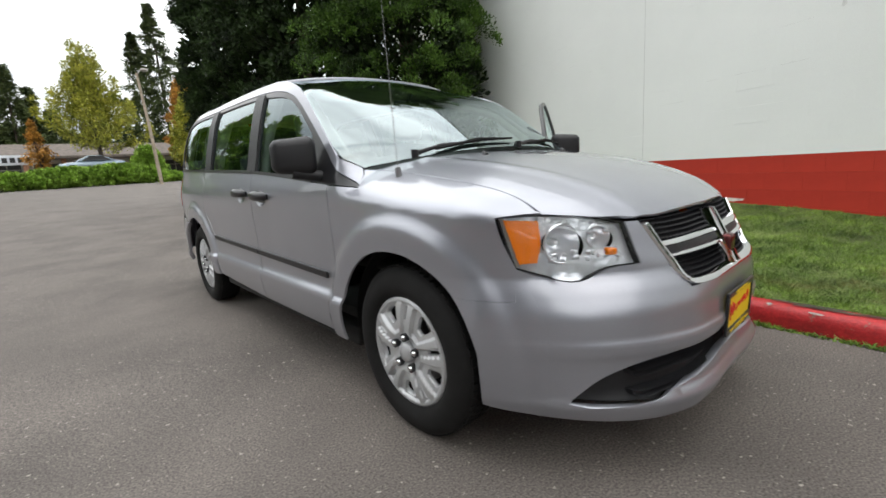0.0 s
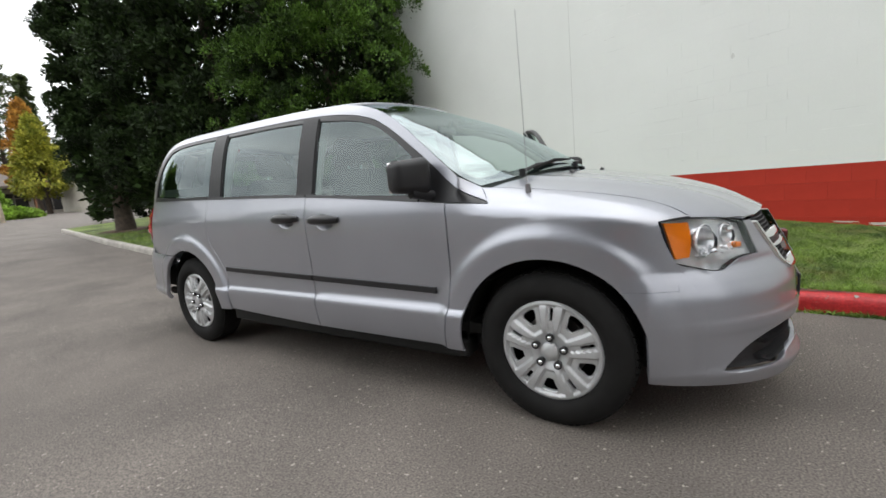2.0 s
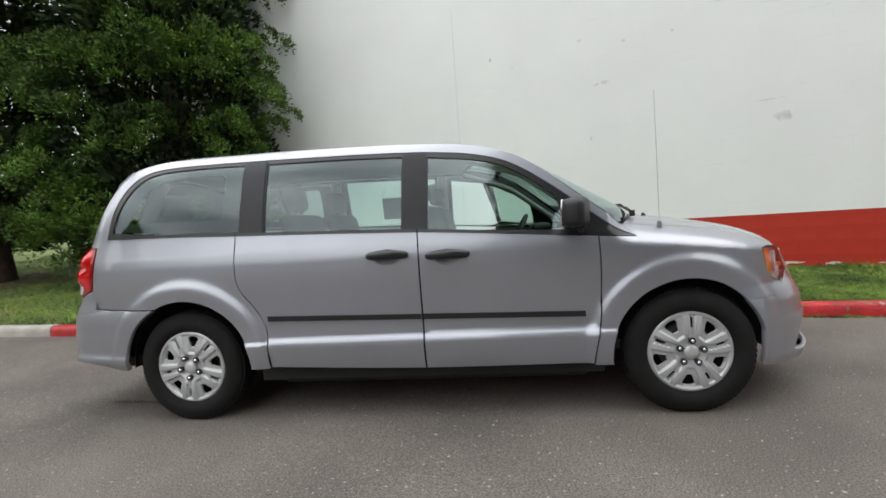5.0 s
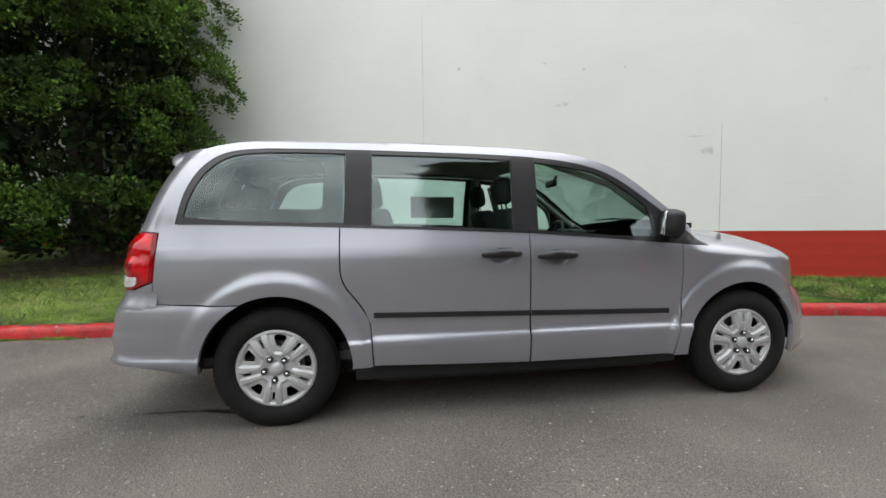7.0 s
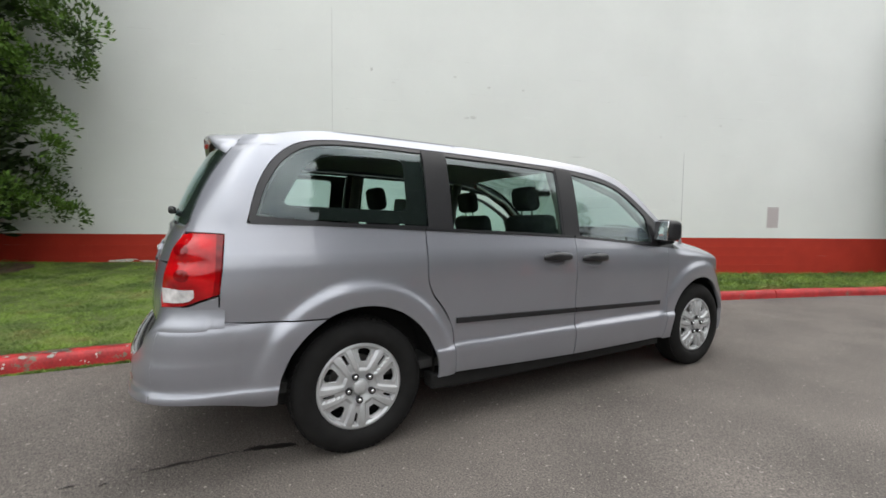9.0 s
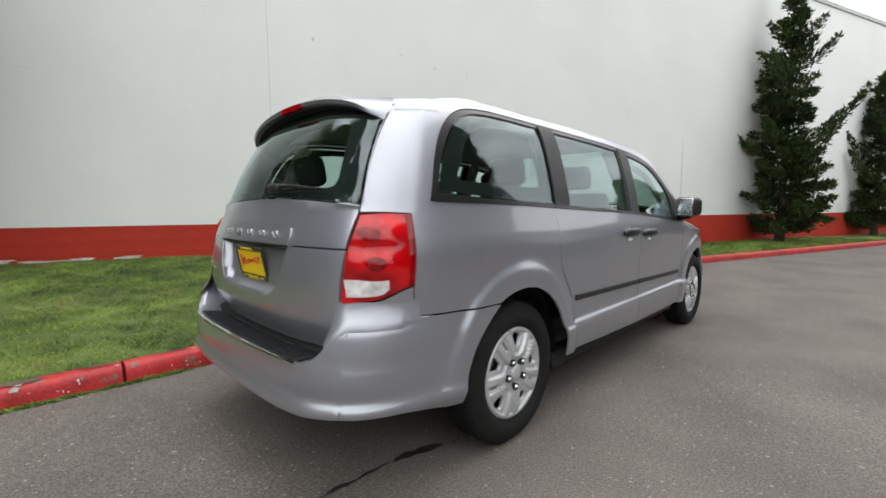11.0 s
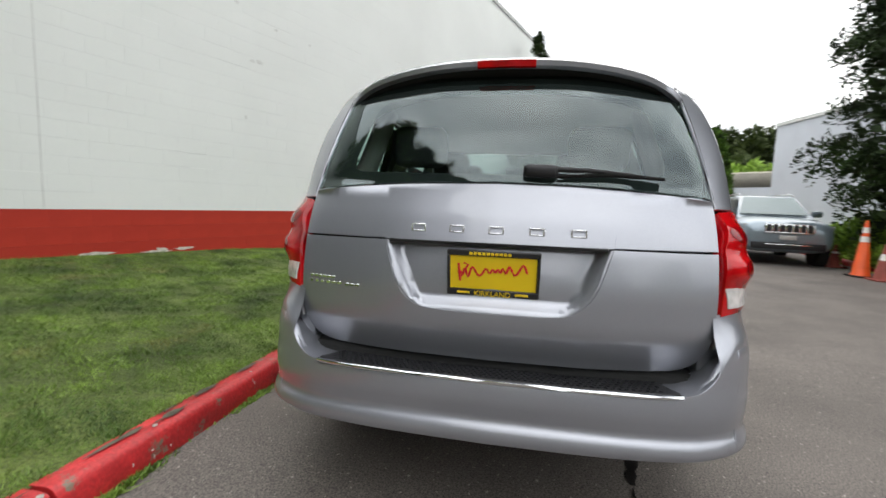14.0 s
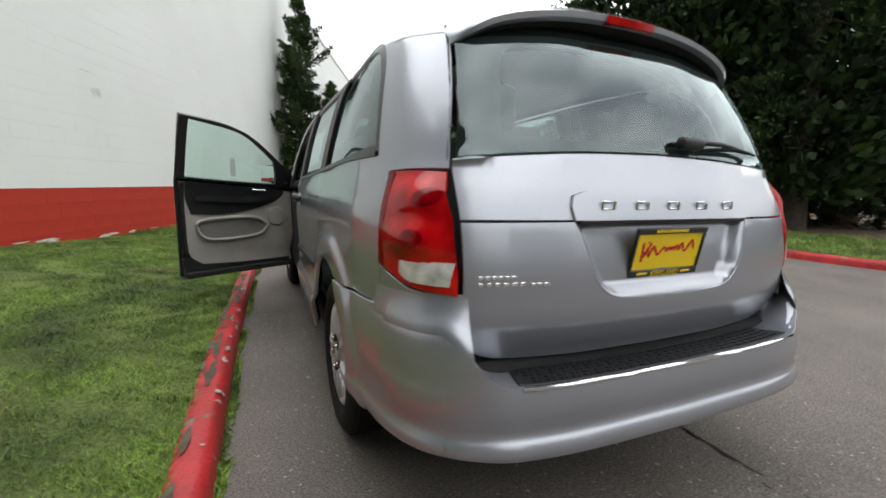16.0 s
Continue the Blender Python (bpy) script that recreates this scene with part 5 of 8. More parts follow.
def tail_lamp(fl):
    s = 1 if fl else -1
    t = empty("tail_light", pose(0, 0, 0), "", "")
    t.parent = van
    re = [(y, z) for y, z in tail_edge(np.linspace(1.172, 0.832, 10), gate_x)]
    poly = outline(TAIL_FRONT, [(3.735, 0.895), (3.80, 0.874), (3.87, 0.846), (re[-1][0], 0.832)], re[::-1], [(re[0][0], 1.172), (3.80, 1.176), (3.708, 1.172)])

    def lensf(y, z):
        swell = sum(0.024 * np.exp(-((y - 3.865) / 0.085) ** 2 - (np.abs(z - zc) / 0.050) ** 2.6) for zc in (1.098, 0.985))
        return -(skin_x(y, z) + swell), y + 0.5 * swell, z
    panel("lamp_lens", poly, lensf, RED_LENS, t, CORE, depth=-0.002, grid=0.014, thick=0.05, gap=0.004, flip=fl, label="deep red tail lamp lens")
    rim = outline(TAIL_FRONT, [(3.735, 0.895), (3.765, 0.886)], [(3.765, 0.886), (3.752, 1.02), (3.742, 1.170)], [(3.742, 1.170), (3.708, 1.172)])
    panel("lamp_rim", rim, lampf, RED_DEEP, t, CORE, depth=-0.006, grid=0.02, thick=0.01, gap=0.004, flip=fl)
    for zc in (1.098, 0.985):
        eye = np.array([(3.872 + 0.030 * math.cos(a), zc + 0.026 * math.sin(a)) for a in np.linspace(0, math.tau, 21)[:-1]])
        panel("lamp_cell", eye, lensf, RED_DEEP, t, CORE, depth=-0.0035, grid=0.012, gap=0.0, flip=fl, skirt=False)
    fill = outline([(3.739, 0.772), (3.739, 0.889)], [(3.739, 0.889), (3.80, 0.869), (3.87, 0.841), (re[-1][0], 0.828)], tail_edge([0.828, 0.80, 0.76, 0.72], gate_x), [tail_edge([0.72], gate_x)[0], (3.85, 0.74), (3.739, 0.772)])
    panel("corner_panel", fill, lampf, SILVER, t, CORE, grid=0.03, gap=0.002, flip=fl, thick=0.02)
    rp_ = outline([(3.835, 0.920), (3.86, 0.925), (re[-2][0] - 0.012, 0.925)], [(re[-2][0] - 0.012, 0.925), (re[-1][0] - 0.014, 0.860)], [(re[-1][0] - 0.014, 0.860), (3.875, 0.864), (3.855, 0.870), (3.835, 0.886)], [(3.835, 0.886), (3.835, 0.920)])
    panel("reversing_lens", rp_, lampf, CLEAR_RIB, t, CORE, depth=-0.006, thick=0.02, grid=0.02, gap=0.0, flip=fl, label="clear ribbed reversing lamp")


tail_lamp(False)
tail_lamp(True)

# -- rear bumper --
btail = pchip([0, 0.4, 0.65, 0.8, 0.88, 0.94, 0.98, 1.0, 1.001], [4.135, 4.128, 4.105, 4.05, 3.985, 3.885, 3.70, 3.36, 2.9])
bshift = pchip([0.30, 0.36, 0.40, 0.425, 0.45, 0.47, 0.53, 0.58, 0.60, 0.66, 0.72, 0.76], [-0.05, -0.012, 0.006, 0.014, 0.006, -0.006, 0.0, -0.004, -0.012, -0.022, -0.034, -0.06])
bwide = pchip([0.30, 0.36, 0.40, 0.425, 0.46, 0.52, 0.60, 0.68, 0.72, 0.76], [0.885, 0.915, 0.934, 0.938, 0.930, 0.932, 0.936, 0.940, 0.938, 0.9325])
_by = btail(_s)[::-1]


def bump_x(y, z):
    return bwide(z) * np.interp(y - bshift(z), _by, _s[::-1]) + flare(y, z) * np.clip((3.70 - np.asarray(y)) / 0.2, 0, 1)


def bump_y(x, z):
    return btail(np.clip(np.abs(x) / bwide(z), 0, 1)) + bshift(z)


def bsidef(y, z):
    return -bump_x(y, z), y, z


def brearf(x, z):
    return x, bump_y(x, z), z


XS = 0.79


def seam_y(z):
    return float(bump_y(XS, z))


bs = outline(arc(*ARCH_R, 62.0, -1, 16), [(3.502, 0.352), (3.6, 0.36), (3.8, 0.40), (seam_y(0.415), 0.415)], [(seam_y(z), z) for z in np.linspace(0.415, 0.742, 10)], [(seam_y(0.742), 0.742), (3.85, 0.755), (3.735, 0.764)], [(3.735, 0.764), (3.5, 0.753), (3.27, 0.748)])
both("rear_bumper", bs, bsidef, SILVER, grid=0.018, gap=0.0, thick=0.03)
bh = outline([(0.0, 0.597), (0.3, 0.597), (0.58, 0.600)], [(0.58, 0.600), (0.65, 0.612), (0.70, 0.645), (0.74, 0.70), (XS, 0.742)], [(XS, 0.742), (XS, 0.415)], [(XS, 0.415), (0.6, 0.405), (0.3, 0.398), (0.0, 0.396)])
panel("rear_bumper", mirror_outline(bh), brearf, SILVER, van, CORE, grid=0.03, gap=0.0, thick=0.03)


def corner_reach(phi, inside_fn):
    """Distance from the corner's centre to a plan outline along an angle."""
    lo, hi = 0.0, 0.6
    for _ in range(30):
        m_ = (lo + hi) / 2
        if inside_fn(0.66 + m_ * math.cos(phi), 3.66 + m_ * math.sin(phi)):
            lo = m_
        else:
            hi = m_
    return lo


def top_z(x):
    return np.interp(np.abs(x), [0, 0.58, 0.65, 0.70, 0.74, XS, 0.9], [0.598, 0.600, 0.612, 0.645, 0.70, 0.742, 0.76])


for sx in (-1, 1):
    # sloping ledge from the bumper's upper corner to the body under the lamp
    bm = bmesh.new()
    rows = []
    for i in range(29):
        phi = radians(13 + 68 * i / 28)
        r0 = corner_reach(phi, lambda x, y: x < float(bump_x(y, 0.742)))
        x0 = 0.66 + r0 * math.cos(phi)
        zb = min(0.734, float(top_z(x0)) - 0.003) if phi > 0.5 else 0.734
        if phi > 0.5:
            r0 = corner_reach(phi, lambda x, y: x < float(bump_x(y, max(0.6, zb))))
        r1 = min(r0 - 0.01, corner_reach(phi, lambda x, y: x < float(skin_x(y, 0.82))))
        row = []
        for f, g in ((0.0, 0.0), (0.06, 0.13), (0.25, 0.27), (0.5, 0.42), (0.75, 0.60), (0.95, 0.83), (1.03, 1.0)):
            r = r0 + (r1 - r0) * f
            row.append(bm.verts.new((sx * (0.66 + r * math.cos(phi)), 3.66 + r * math.sin(phi), zb + (0.84 - zb) * g)))
        rows.append(row)
    for a, b in zip(rows, rows[1:]):
        for k in range(6):
            bm.faces.new((a[k], b[k], b[k + 1], a[k + 1]) if sx > 0 else (a[k + 1], b[k + 1], b[k], a[k]))
    part("bumper_ledge", bm, SILVER, van, smooth=60)


def shelff(x, k):
    z = top_z(x)
    yo = bump_y(x, z) - 0.001
    yi = np.minimum(yo - 0.02, tail_y(np.minimum(np.abs(x), 0.72), 0.64) - 0.07)
    return x, yi + (yo - yi) * k, z - 0.012 * (1 - k)


sh = outline([(-0.80, 0), (0.80, 0)], [(0.80, 0), (0.80, 1)], [(0.80, 1), (-0.80, 1)], [(-0.80, 1), (-0.80, 0)], step=0.03)
panel("bumper_shelf", sh, shelff, SILVER, van, (0, 4, 0), grid=0.06, gap=0.0, skirt=False)
pad = outline([(-0.56, 0.12), (0.56, 0.12)], [(0.56, 0.12), (0.60, 0.90)], [(0.60, 0.90), (-0.60, 0.90)], [(-0.60, 0.90), (-0.56, 0.12)], step=0.03)
pad_ob = panel("step_pad", pad, shelff, MATT_BLACK, van, (0, 4, 0), grid=0.06, gap=0.0, depth=-0.006, thick=0.008, label="black ribbed step pad")
bm = bmesh.new()
for j in range(5):
    for i in range(-26, 27):
        x, k = i * 0.021 + (0.0105 if j % 2 else 0), 0.24 + j * 0.14
        px, py, pz = shelff(np.array([x]), np.array([k]))
        add_box(bm, (-0.006, -0.0025, -0.001), (0.006, 0.0025, 0.003), 0, m=pose(float(px[0]), float(py[0]), float(pz[0]) + 0.007, 0, 0, 35 if (i + j) % 2 else -35))
tread = part("pad_tread", bm, MATT_BLACK, pad_ob)
tread["kind"] = "stuff"
bm = bmesh.new()
pts = [(x, float(bump_y(x, 0.597)) + 0.001, float(top_z(x)) + 0.0) for x in np.linspace(-0.60, 0.60, 21)]
tube(bm, pts, [0.008] * 21, 6)
part("bumper_trim", bm, CHROME, van, smooth=60)
for sx in (-1, 1):
    box("bumper_inner", (min(sx * 0.69, sx * 0.765), 3.80, 0.60), (max(sx * 0.69, sx * 0.765), 3.935, 0.80), SILVER, van, 0.012)
rod("exhaust_tip", [(-0.56, 3.75, 0.32), (-0.57, 3.92, 0.36), (-0.575, 3.99, 0.365)], 0.024, CHROME, van, 14)
bm = bmesh.new()
add_box(bm, (-0.75, 3.55, 0.41), (0.75, 3.97, 0.62), 0.03)
# lower box is added to keep light off the ground under the tail
add_box(bm, (-0.62, 3.30, 0.27), (0.62, 3.86, 0.50), 0.05)
part("rear_floor", bm, VOID, van)

# ---- wheels ----
def cap_poly():
    return outline(arc(0, 0, 0.235, 0, 360, 72), step=0.03)


def wheel_face(own, sx):
    """The silver wheel cover, five broad arms with a slot each and windows between them."""
    holes = []
    for k in range(5):
        a = radians(90 + 72 * k)
        c, s = math.cos(a), math.sin(a)
        slot = [(-0.008, 0.142), (0.008, 0.142), (0.009, 0.196), (0.006, 0.202), (-0.006, 0.202), (-0.009, 0.196)]
        holes.append(np.array([(r * c - t * s, r * s + t * c) for t, r in slot]))
        a += radians(36)
        c, s = math.cos(a), math.sin(a)
        win = [(-0.016, 0.134), (0.0, 0.131), (0.016, 0.134), (0.037, 0.182), (0.037, 0.192), (0.026, 0.201), (0.0, 0.204), (-0.026, 0.201), (-0.037, 0.192), (-0.037, 0.182)]
        holes.append(np.array([(r * c - t * s, r * s + t * c) for t, r in win]))

    def capf(u, v):
        step = lambda q: np.clip(q, 0, 1) ** 2 * (3 - 2 * np.clip(q, 0, 1))
        r, th = np.hypot(u, v), np.arctan2(v, u)
        off = (th - math.pi / 2 + math.pi / 5) % (math.tau / 5) - math.pi / 5
        t, f = np.abs(r * np.sin(off)), r * np.cos(off)
        dish = 0.050 + 0.026 * step((r - 0.03) / 0.09) - 0.020 * np.clip((r - 0.13) / 0.105, 0, 1) ** 2
        reach = step((f - 0.075) / 0.03)
        arm = 0.026 + 0.028 * np.clip((f - 0.06) / 0.15, 0, 1)
        flank = -0.018 * step((t - arm) / 0.010) * step((r - 0.085) / 0.02)
        half = 0.010 + 0.006 * np.clip((f - 0.07) / 0.14, 0, 1)
        groove = -0.012 * (1 - step((t - half) / 0.005)) * reach
        ring = step((r - 0.206) / 0.010)
        return sx * ((dish + flank + groove) * (1 - ring) + (0.062 - 0.010 * np.clip((r - 0.222) / 0.013, 0, 1) ** 2) * ring), u, v
    ob = panel("wheel_cover", cap_poly(), capf, CAP_SILVER, own, (0, 0, 0), grid=0.0065, holes=holes, gap=0.0, thick=0.02, label="silver five-arm wheel cover")
    return ob


def make_wheel(sx):
    w = empty("wheel", pose(0, 0, 0), "", "")
    prof = [(-0.105, 0.225), (-0.112, 0.26), (-0.112, 0.30), (-0.10, 0.335), (-0.085, 0.352), (-0.04, 0.359), (0.0, 0.36), (0.04, 0.359), (0.078, 0.353), (0.092, 0.34), (0.104, 0.318), (0.110, 0.29), (0.108, 0.262), (0.098, 0.248), (0.088, 0.238), (0.075, 0.222)]
    bm = bmesh.new()
    n = 64
    rings = []
    for x, r in prof:
        rings.append([bm.verts.new((sx * (x - 0.03), r * math.cos(math.tau * k / n), r * math.sin(math.tau * k / n))) for k in range(n)])
    for a, b in zip(rings, rings[1:]):
        for k in range(n):
            bm.faces.new((a[k], a[(k + 1) % n], b[(k + 1) % n], b[k]))
    bmesh.ops.recalc_face_normals(bm, faces=bm.faces)
    part("tyre", bm, RUBBER, w, smooth=60)
    bm = bmesh.new()
    for row, x in enumerate((-0.075, -0.045, -0.015, 0.015, 0.045)):
        for k in range(70):
            add = pose(sx * (x - 0.015), 0, 0) @ Matrix.Rotation(math.tau * (k + 0.5 * (row % 2)) / 70, 4, "X")
            add_box(bm, (-0.012, -0.0125, 0.355), (0.012, 0.0125, 0.3625), 0, m=add)
    tread = part("tyre_tread", bm, RUBBER, w)
    bm = bmesh.new()
    rings = []
    for x, r in ((0.03, 0.228), (0.0, 0.225), (-0.06, 0.215), (-0.10, 0.20)):
        rings.append([bm.verts.new((sx * x, r * math.cos(math.tau * k / 40), r * math.sin(math.tau * k / 40))) for k in range(40)])
    c = bm.verts.new((sx * -0.06, 0, 0))
    for a, b in zip(rings, rings[1:]):
        for k in range(40):
            bm.faces.new((a[k], a[(k + 1) % 40], b[(k + 1) % 40], b[k]))
    for k in range(40):
        bm.faces.new((rings[-1][k], rings[-1][(k + 1) % 40], c))
    part("rim", bm, VOID, w, smooth=50)
    bm = bmesh.new()
    tube(bm, [(sx * -0.04, 0, 0), (sx * -0.015, 0, 0)], [0.15, 0.15], 32)
    part("brake_disc", bm, surface("brake_steel", (0.3, 0.29, 0.28), 0.4, metal=0.9, vary=0.1), w, smooth=50)
    cov = wheel_face(w, sx)
    for k in range(5):
        a = radians(90 + 72 * k)
        y, z = 0.068 * math.cos(a), 0.068 * math.sin(a)
        rod("nut_socket", [(sx * 0.04, y, z), (sx * 0.0775, y, z)], 0.0185, GLOSS_BLACK, cov, 14)
        rod("wheel_nut", [(sx * 0.05, y, z), (sx * 0.081, y, z), (sx * 0.085, y, z)], [0.011, 0.011, 0.006], CHROME, cov, 6)
    bm = bmesh.new()
    tube(bm, [(sx * 0.05, 0, 0), (sx * 0.066, 0, 0), (sx * 0.074, 0, 0), (sx * 0.077, 0, 0)], [0.042, 0.042, 0.036, 0.012], 24)
    part("centre_cap", bm, CAP_SILVER, cov, smooth=60)
    return w


for sx in (-1, 1):
    first = make_wheel(sx)
    first.parent = van
    first.matrix_local = pose(sx * 0.845, 0.0, 0.358, -4 * sx)
    rear = copy_thing(first, pose(sx * 0.845, 3.078, 0.358, 28 * sx))

# ---- door mirrors ----
def door_mirror(own, sx):
    bm = bmesh.new()
    made = add_box(bm, (-0.115, -0.066, -0.095), (0.115, 0.066, 0.095), 0.045, 5)
    for v in bm.verts:
        k = (v.co.x + 0.115) / 0.23
        v.co.z *= 0.82 + 0.18 * (1 - k)
        if v.co.y < 0:
            v.co.y *= 1.25
    for v in bm.verts:
        v.co = pose(sx * 1.008, 0.620, 1.192, 0, 0, sx * 24) @ Vector((sx * 0.88 * v.co.x, 0.80 * v.co.y, 0.96 * v.co.z))
    m = part("mirror_housing", bm, MATT_BLACK, own, "black door mirror", smooth=70)
    if sx > 0:
        m.data.flip_normals()
    bm = bmesh.new()
    add_box(bm, (-0.083, -0.004, -0.074), (0.083, 0.006, 0.074), 0.004, 2, m=pose(sx * 0.988, 0.670, 1.192, 4, 0, sx * 22))
    part("mirror_glass", bm, CHROME, m, smooth=50)
    bm = bmesh.new()
    tube(bm, [(sx * 0.86, 0.555, 1.085), (sx * 0.95, 0.575, 1.10), (sx * 1.03, 0.60, 1.118)], [0.03, 0.026, 0.03], 10)
    part("mirror_foot", bm, MATT_BLACK, m, smooth=60)


door_mirror(van, -1)

# ---- the open driver's door, hinged at the front ----
door = empty("driver_door", pose(0, 0, 0), "", "")
door.parent = van
HINGE = (0.915, 0.50)
SWING = Matrix.Translation((HINGE[0], HINGE[1], 0)) @ Matrix.Rotation(radians(-62), 4, "Z") @ Matrix.Translation((-HINGE[0], -HINGE[1], 0))
door.matrix_local = SWING
fd_l = panel("door_skin", front_door, side, SILVER, door, CORE, grid=0.04, flip=True, holes=(cup_outline(*HANDLE_F),))
panel("rub_strip", strip_poly(0.572, 1.515), side, MATT_BLACK, fd_l, CORE, depth=-0.013, thick=0.014, flip=True)
door_handle(1.222, 1.472, 0.995, fd_l, 1)
f_out = outline(belt(0.49, 1.517), [(1.517, 1.141), (1.517, 1.628)], [(1.517, 1.628), (1.2, 1.594), (1.022, 1.548), (0.9, 1.49), (0.771, 1.402), (0.592, 1.263), (0.49, 1.178)], [(0.49, 1.178), (0.49, 1.054)])
panel("window_frame", f_out, side, GLOSS_BLACK, door, CORE, grid=0.05, holes=(w_front,), flip=True, thick=0.03)
panel("window_frame_inner", f_out, side, GLOSS_BLACK, door, CORE, grid=0.05, holes=(w_front,), flip=True, depth=0.032, skirt=False)
panel("door_window", w_front, side, GLASS, door, CORE, grid=0.06, flip=True, depth=0.012, skirt=False, gap=-0.004)
panel("inner_panel", shrink(front_door, 0.012), side, CABIN_GREY, door, CORE, grid=0.05, flip=True, depth=0.075, thick=-0.07, label="light grey inner door panel")
door_mirror(door, 1)
inner = lambda y, z: (-(skin_x(y, z) - 0.078), y, z)


def trim_pad(name, pts, mat, lift, thick):
    p = outline(*pts)
    return panel(name, p, inner, mat, door, CORE, flip=True, depth=lift, thick=thick, gap=0.0, grid=0.03)


# the pocket is a flat pad; its shade is put into this darker grey
POCKET_SHADE = surface("shaded_pocket_lining", (0.15, 0.14, 0.13), 0.8, vary=0.15, bump=0.2, bscale=300.0, dist=0.002)
trim_pad("upper_trim", [[(0.60, 1.045), (1.0, 1.075), (1.47, 1.112)], [(1.47, 1.112), (1.465, 0.98), (1.43, 0.845)], [(1.43, 0.845), (1.2, 0.832), (0.95, 0.862), (0.75, 0.92), (0.63, 0.985), (0.60, 1.045)]], GLOSS_BLACK, 0.006, -0.01)
trim_pad("arm_rest", [[(0.70, 0.985), (1.0, 0.995), (1.40, 1.0)], [(1.40, 1.0), (1.41, 0.955)], [(1.41, 0.955), (1.0, 0.935), (0.72, 0.95)], [(0.72, 0.95), (0.70, 0.985)]], MATT_BLACK, 0.04, -0.04)
trim_pad("door_pocket", [[(0.80, 0.735), (0.9, 0.775), (1.15, 0.785), (1.36, 0.765)], [(1.36, 0.765), (1.385, 0.73), (1.33, 0.655), (1.2, 0.635), (0.95, 0.645), (0.84, 0.675), (0.80, 0.735)]], POCKET_SHADE, 0.004, -0.006)
for rail, r in (([(0.79, 0.73), (0.83, 0.665), (0.95, 0.635), (1.2, 0.622), (1.345, 0.645), (1.40, 0.73), (1.37, 0.785), (1.15, 0.805), (0.89, 0.795), (0.79, 0.73)], 0.015),):
    pts = [(float(skin_x(y, z)) - 0.095, y, z) for y, z in smooth_line(rail, 0.03)]
    rod("pocket_rim", pts, r, CABIN_GREY, door, 8)
trim_pad("lower_seal", [[(0.56, 0.335), (1.0, 0.33), (1.50, 0.33)], [(1.50, 0.33), (1.505, 0.6), (1.505, 1.10)], [(1.505, 1.10), (1.475, 1.10)], [(1.475, 1.10), (1.475, 0.62), (1.45, 0.50), (1.36, 0.425)], [(1.36, 0.425), (1.0, 0.405), (0.56, 0.40)], [(0.56, 0.40), (0.56, 0.335)]], GLOSS_BLACK, 0.005, -0.012)
rod("inner_handle", [(float(skin_x(0.83, 1.04)) - 0.105, 0.80, 1.035), (float(skin_x(0.9, 1.04)) - 0.112, 0.93, 1.042)], 0.010, CHROME, door, 8)
bm = bmesh.new()
add_box(bm, (0.80, 0.53, 0.325), (0.90, 1.50, 0.37), 0.01)
part("door_bottom_seal", bm, VOID, door)
rod("door_edge_seal", [(0.905, 1.512, 0.34), (0.905, 1.514, 1.10), (0.80, 1.514, 1.4), (0.725, 1.512, 1.60)], 0.012, VOID, door, 6)
rod("speaker_grille", [(float(skin_x(0.69, 0.80)) - 0.076, 0.69, 0.80), (float(skin_x(0.69, 0.80)) - 0.092, 0.69, 0.80)], [0.088, 0.080], CABIN_GREY, door, 28)
# door opening: sill, pillar and jamb
for pts in ([(0.89, 0.50, 0.36), (0.89, 0.50, 1.04)], [(0.90, 1.50, 0.36), (0.89, 1.515, 1.10), (0.80, 1.515, 1.42), (0.725, 1.51, 1.61)]):
    rod("door_jamb", pts, 0.032, SILVER, van, 8)
rod("door_header", [(0.72, 1.5, 1.60), (0.755, 1.1, 1.545), (0.80, 0.8, 1.40), (0.855, 0.5, 1.16)], 0.022, GLOSS_BLACK, van, 8)

# ---- cabin ----
box("cabin_floor", (-0.82, 0.15, 0.36), (0.82, 3.75, 0.42), surface("dark_carpet", (0.05, 0.05, 0.05), 0.95, vary=0.2, bump=0.3, bscale=200.0), van)
bm = bmesh.new()
add_box(bm, (-0.80, 0.32, 0.62), (0.80, 0.80, 1.06), 0.07, 4)
for v in bm.verts:
    if v.co.z > 0.9:
        v.co.z += 0.05 * (1 - (abs(v.co.x) / 0.8) ** 2) - 0.10 * max(0.0, (v.co.y - 0.62) / 0.2)
part("dashboard", bm, MATT_BLACK, van, smooth=60)
bm = bmesh.new()
add_box(bm, (0.20, 0.58, 1.05), (0.58, 0.74, 1.12), 0.03, 3)
part("instrument_hood", bm, MATT_BLACK, van, smooth=60)
bm = bmesh.new()
bmesh.ops.create_circle(bm, segments=32, radius=0.185)
ring = [v.co.copy() for v in bm.verts]
bm.free()
sw = pose(0.39, 0.86, 1.03, -62)
rod("steering_wheel", [sw @ p for p in ring] + [sw @ ring[0]], 0.016, MATT_BLACK, van, 8)
rod("steering_column", [sw @ Vector((0, 0, 0)), sw @ Vector((0, 0, -0.25))], [0.07, 0.05], MATT_BLACK, van, 12)
for a in (0, 180, 270):
    rod("wheel_spoke", [sw @ Vector((0, 0, 0)), sw @ Vector((0.18 * math.cos(radians(a)), 0.18 * math.sin(radians(a)), 0))], 0.018, MATT_BLACK, van, 6)
bm = bmesh.new()
add_box(bm, (-0.11, 1.00, 1.49), (0.11, 1.03, 1.55), 0.018, 3)
part("inner_mirror", bm, MATT_BLACK, van, smooth=60)
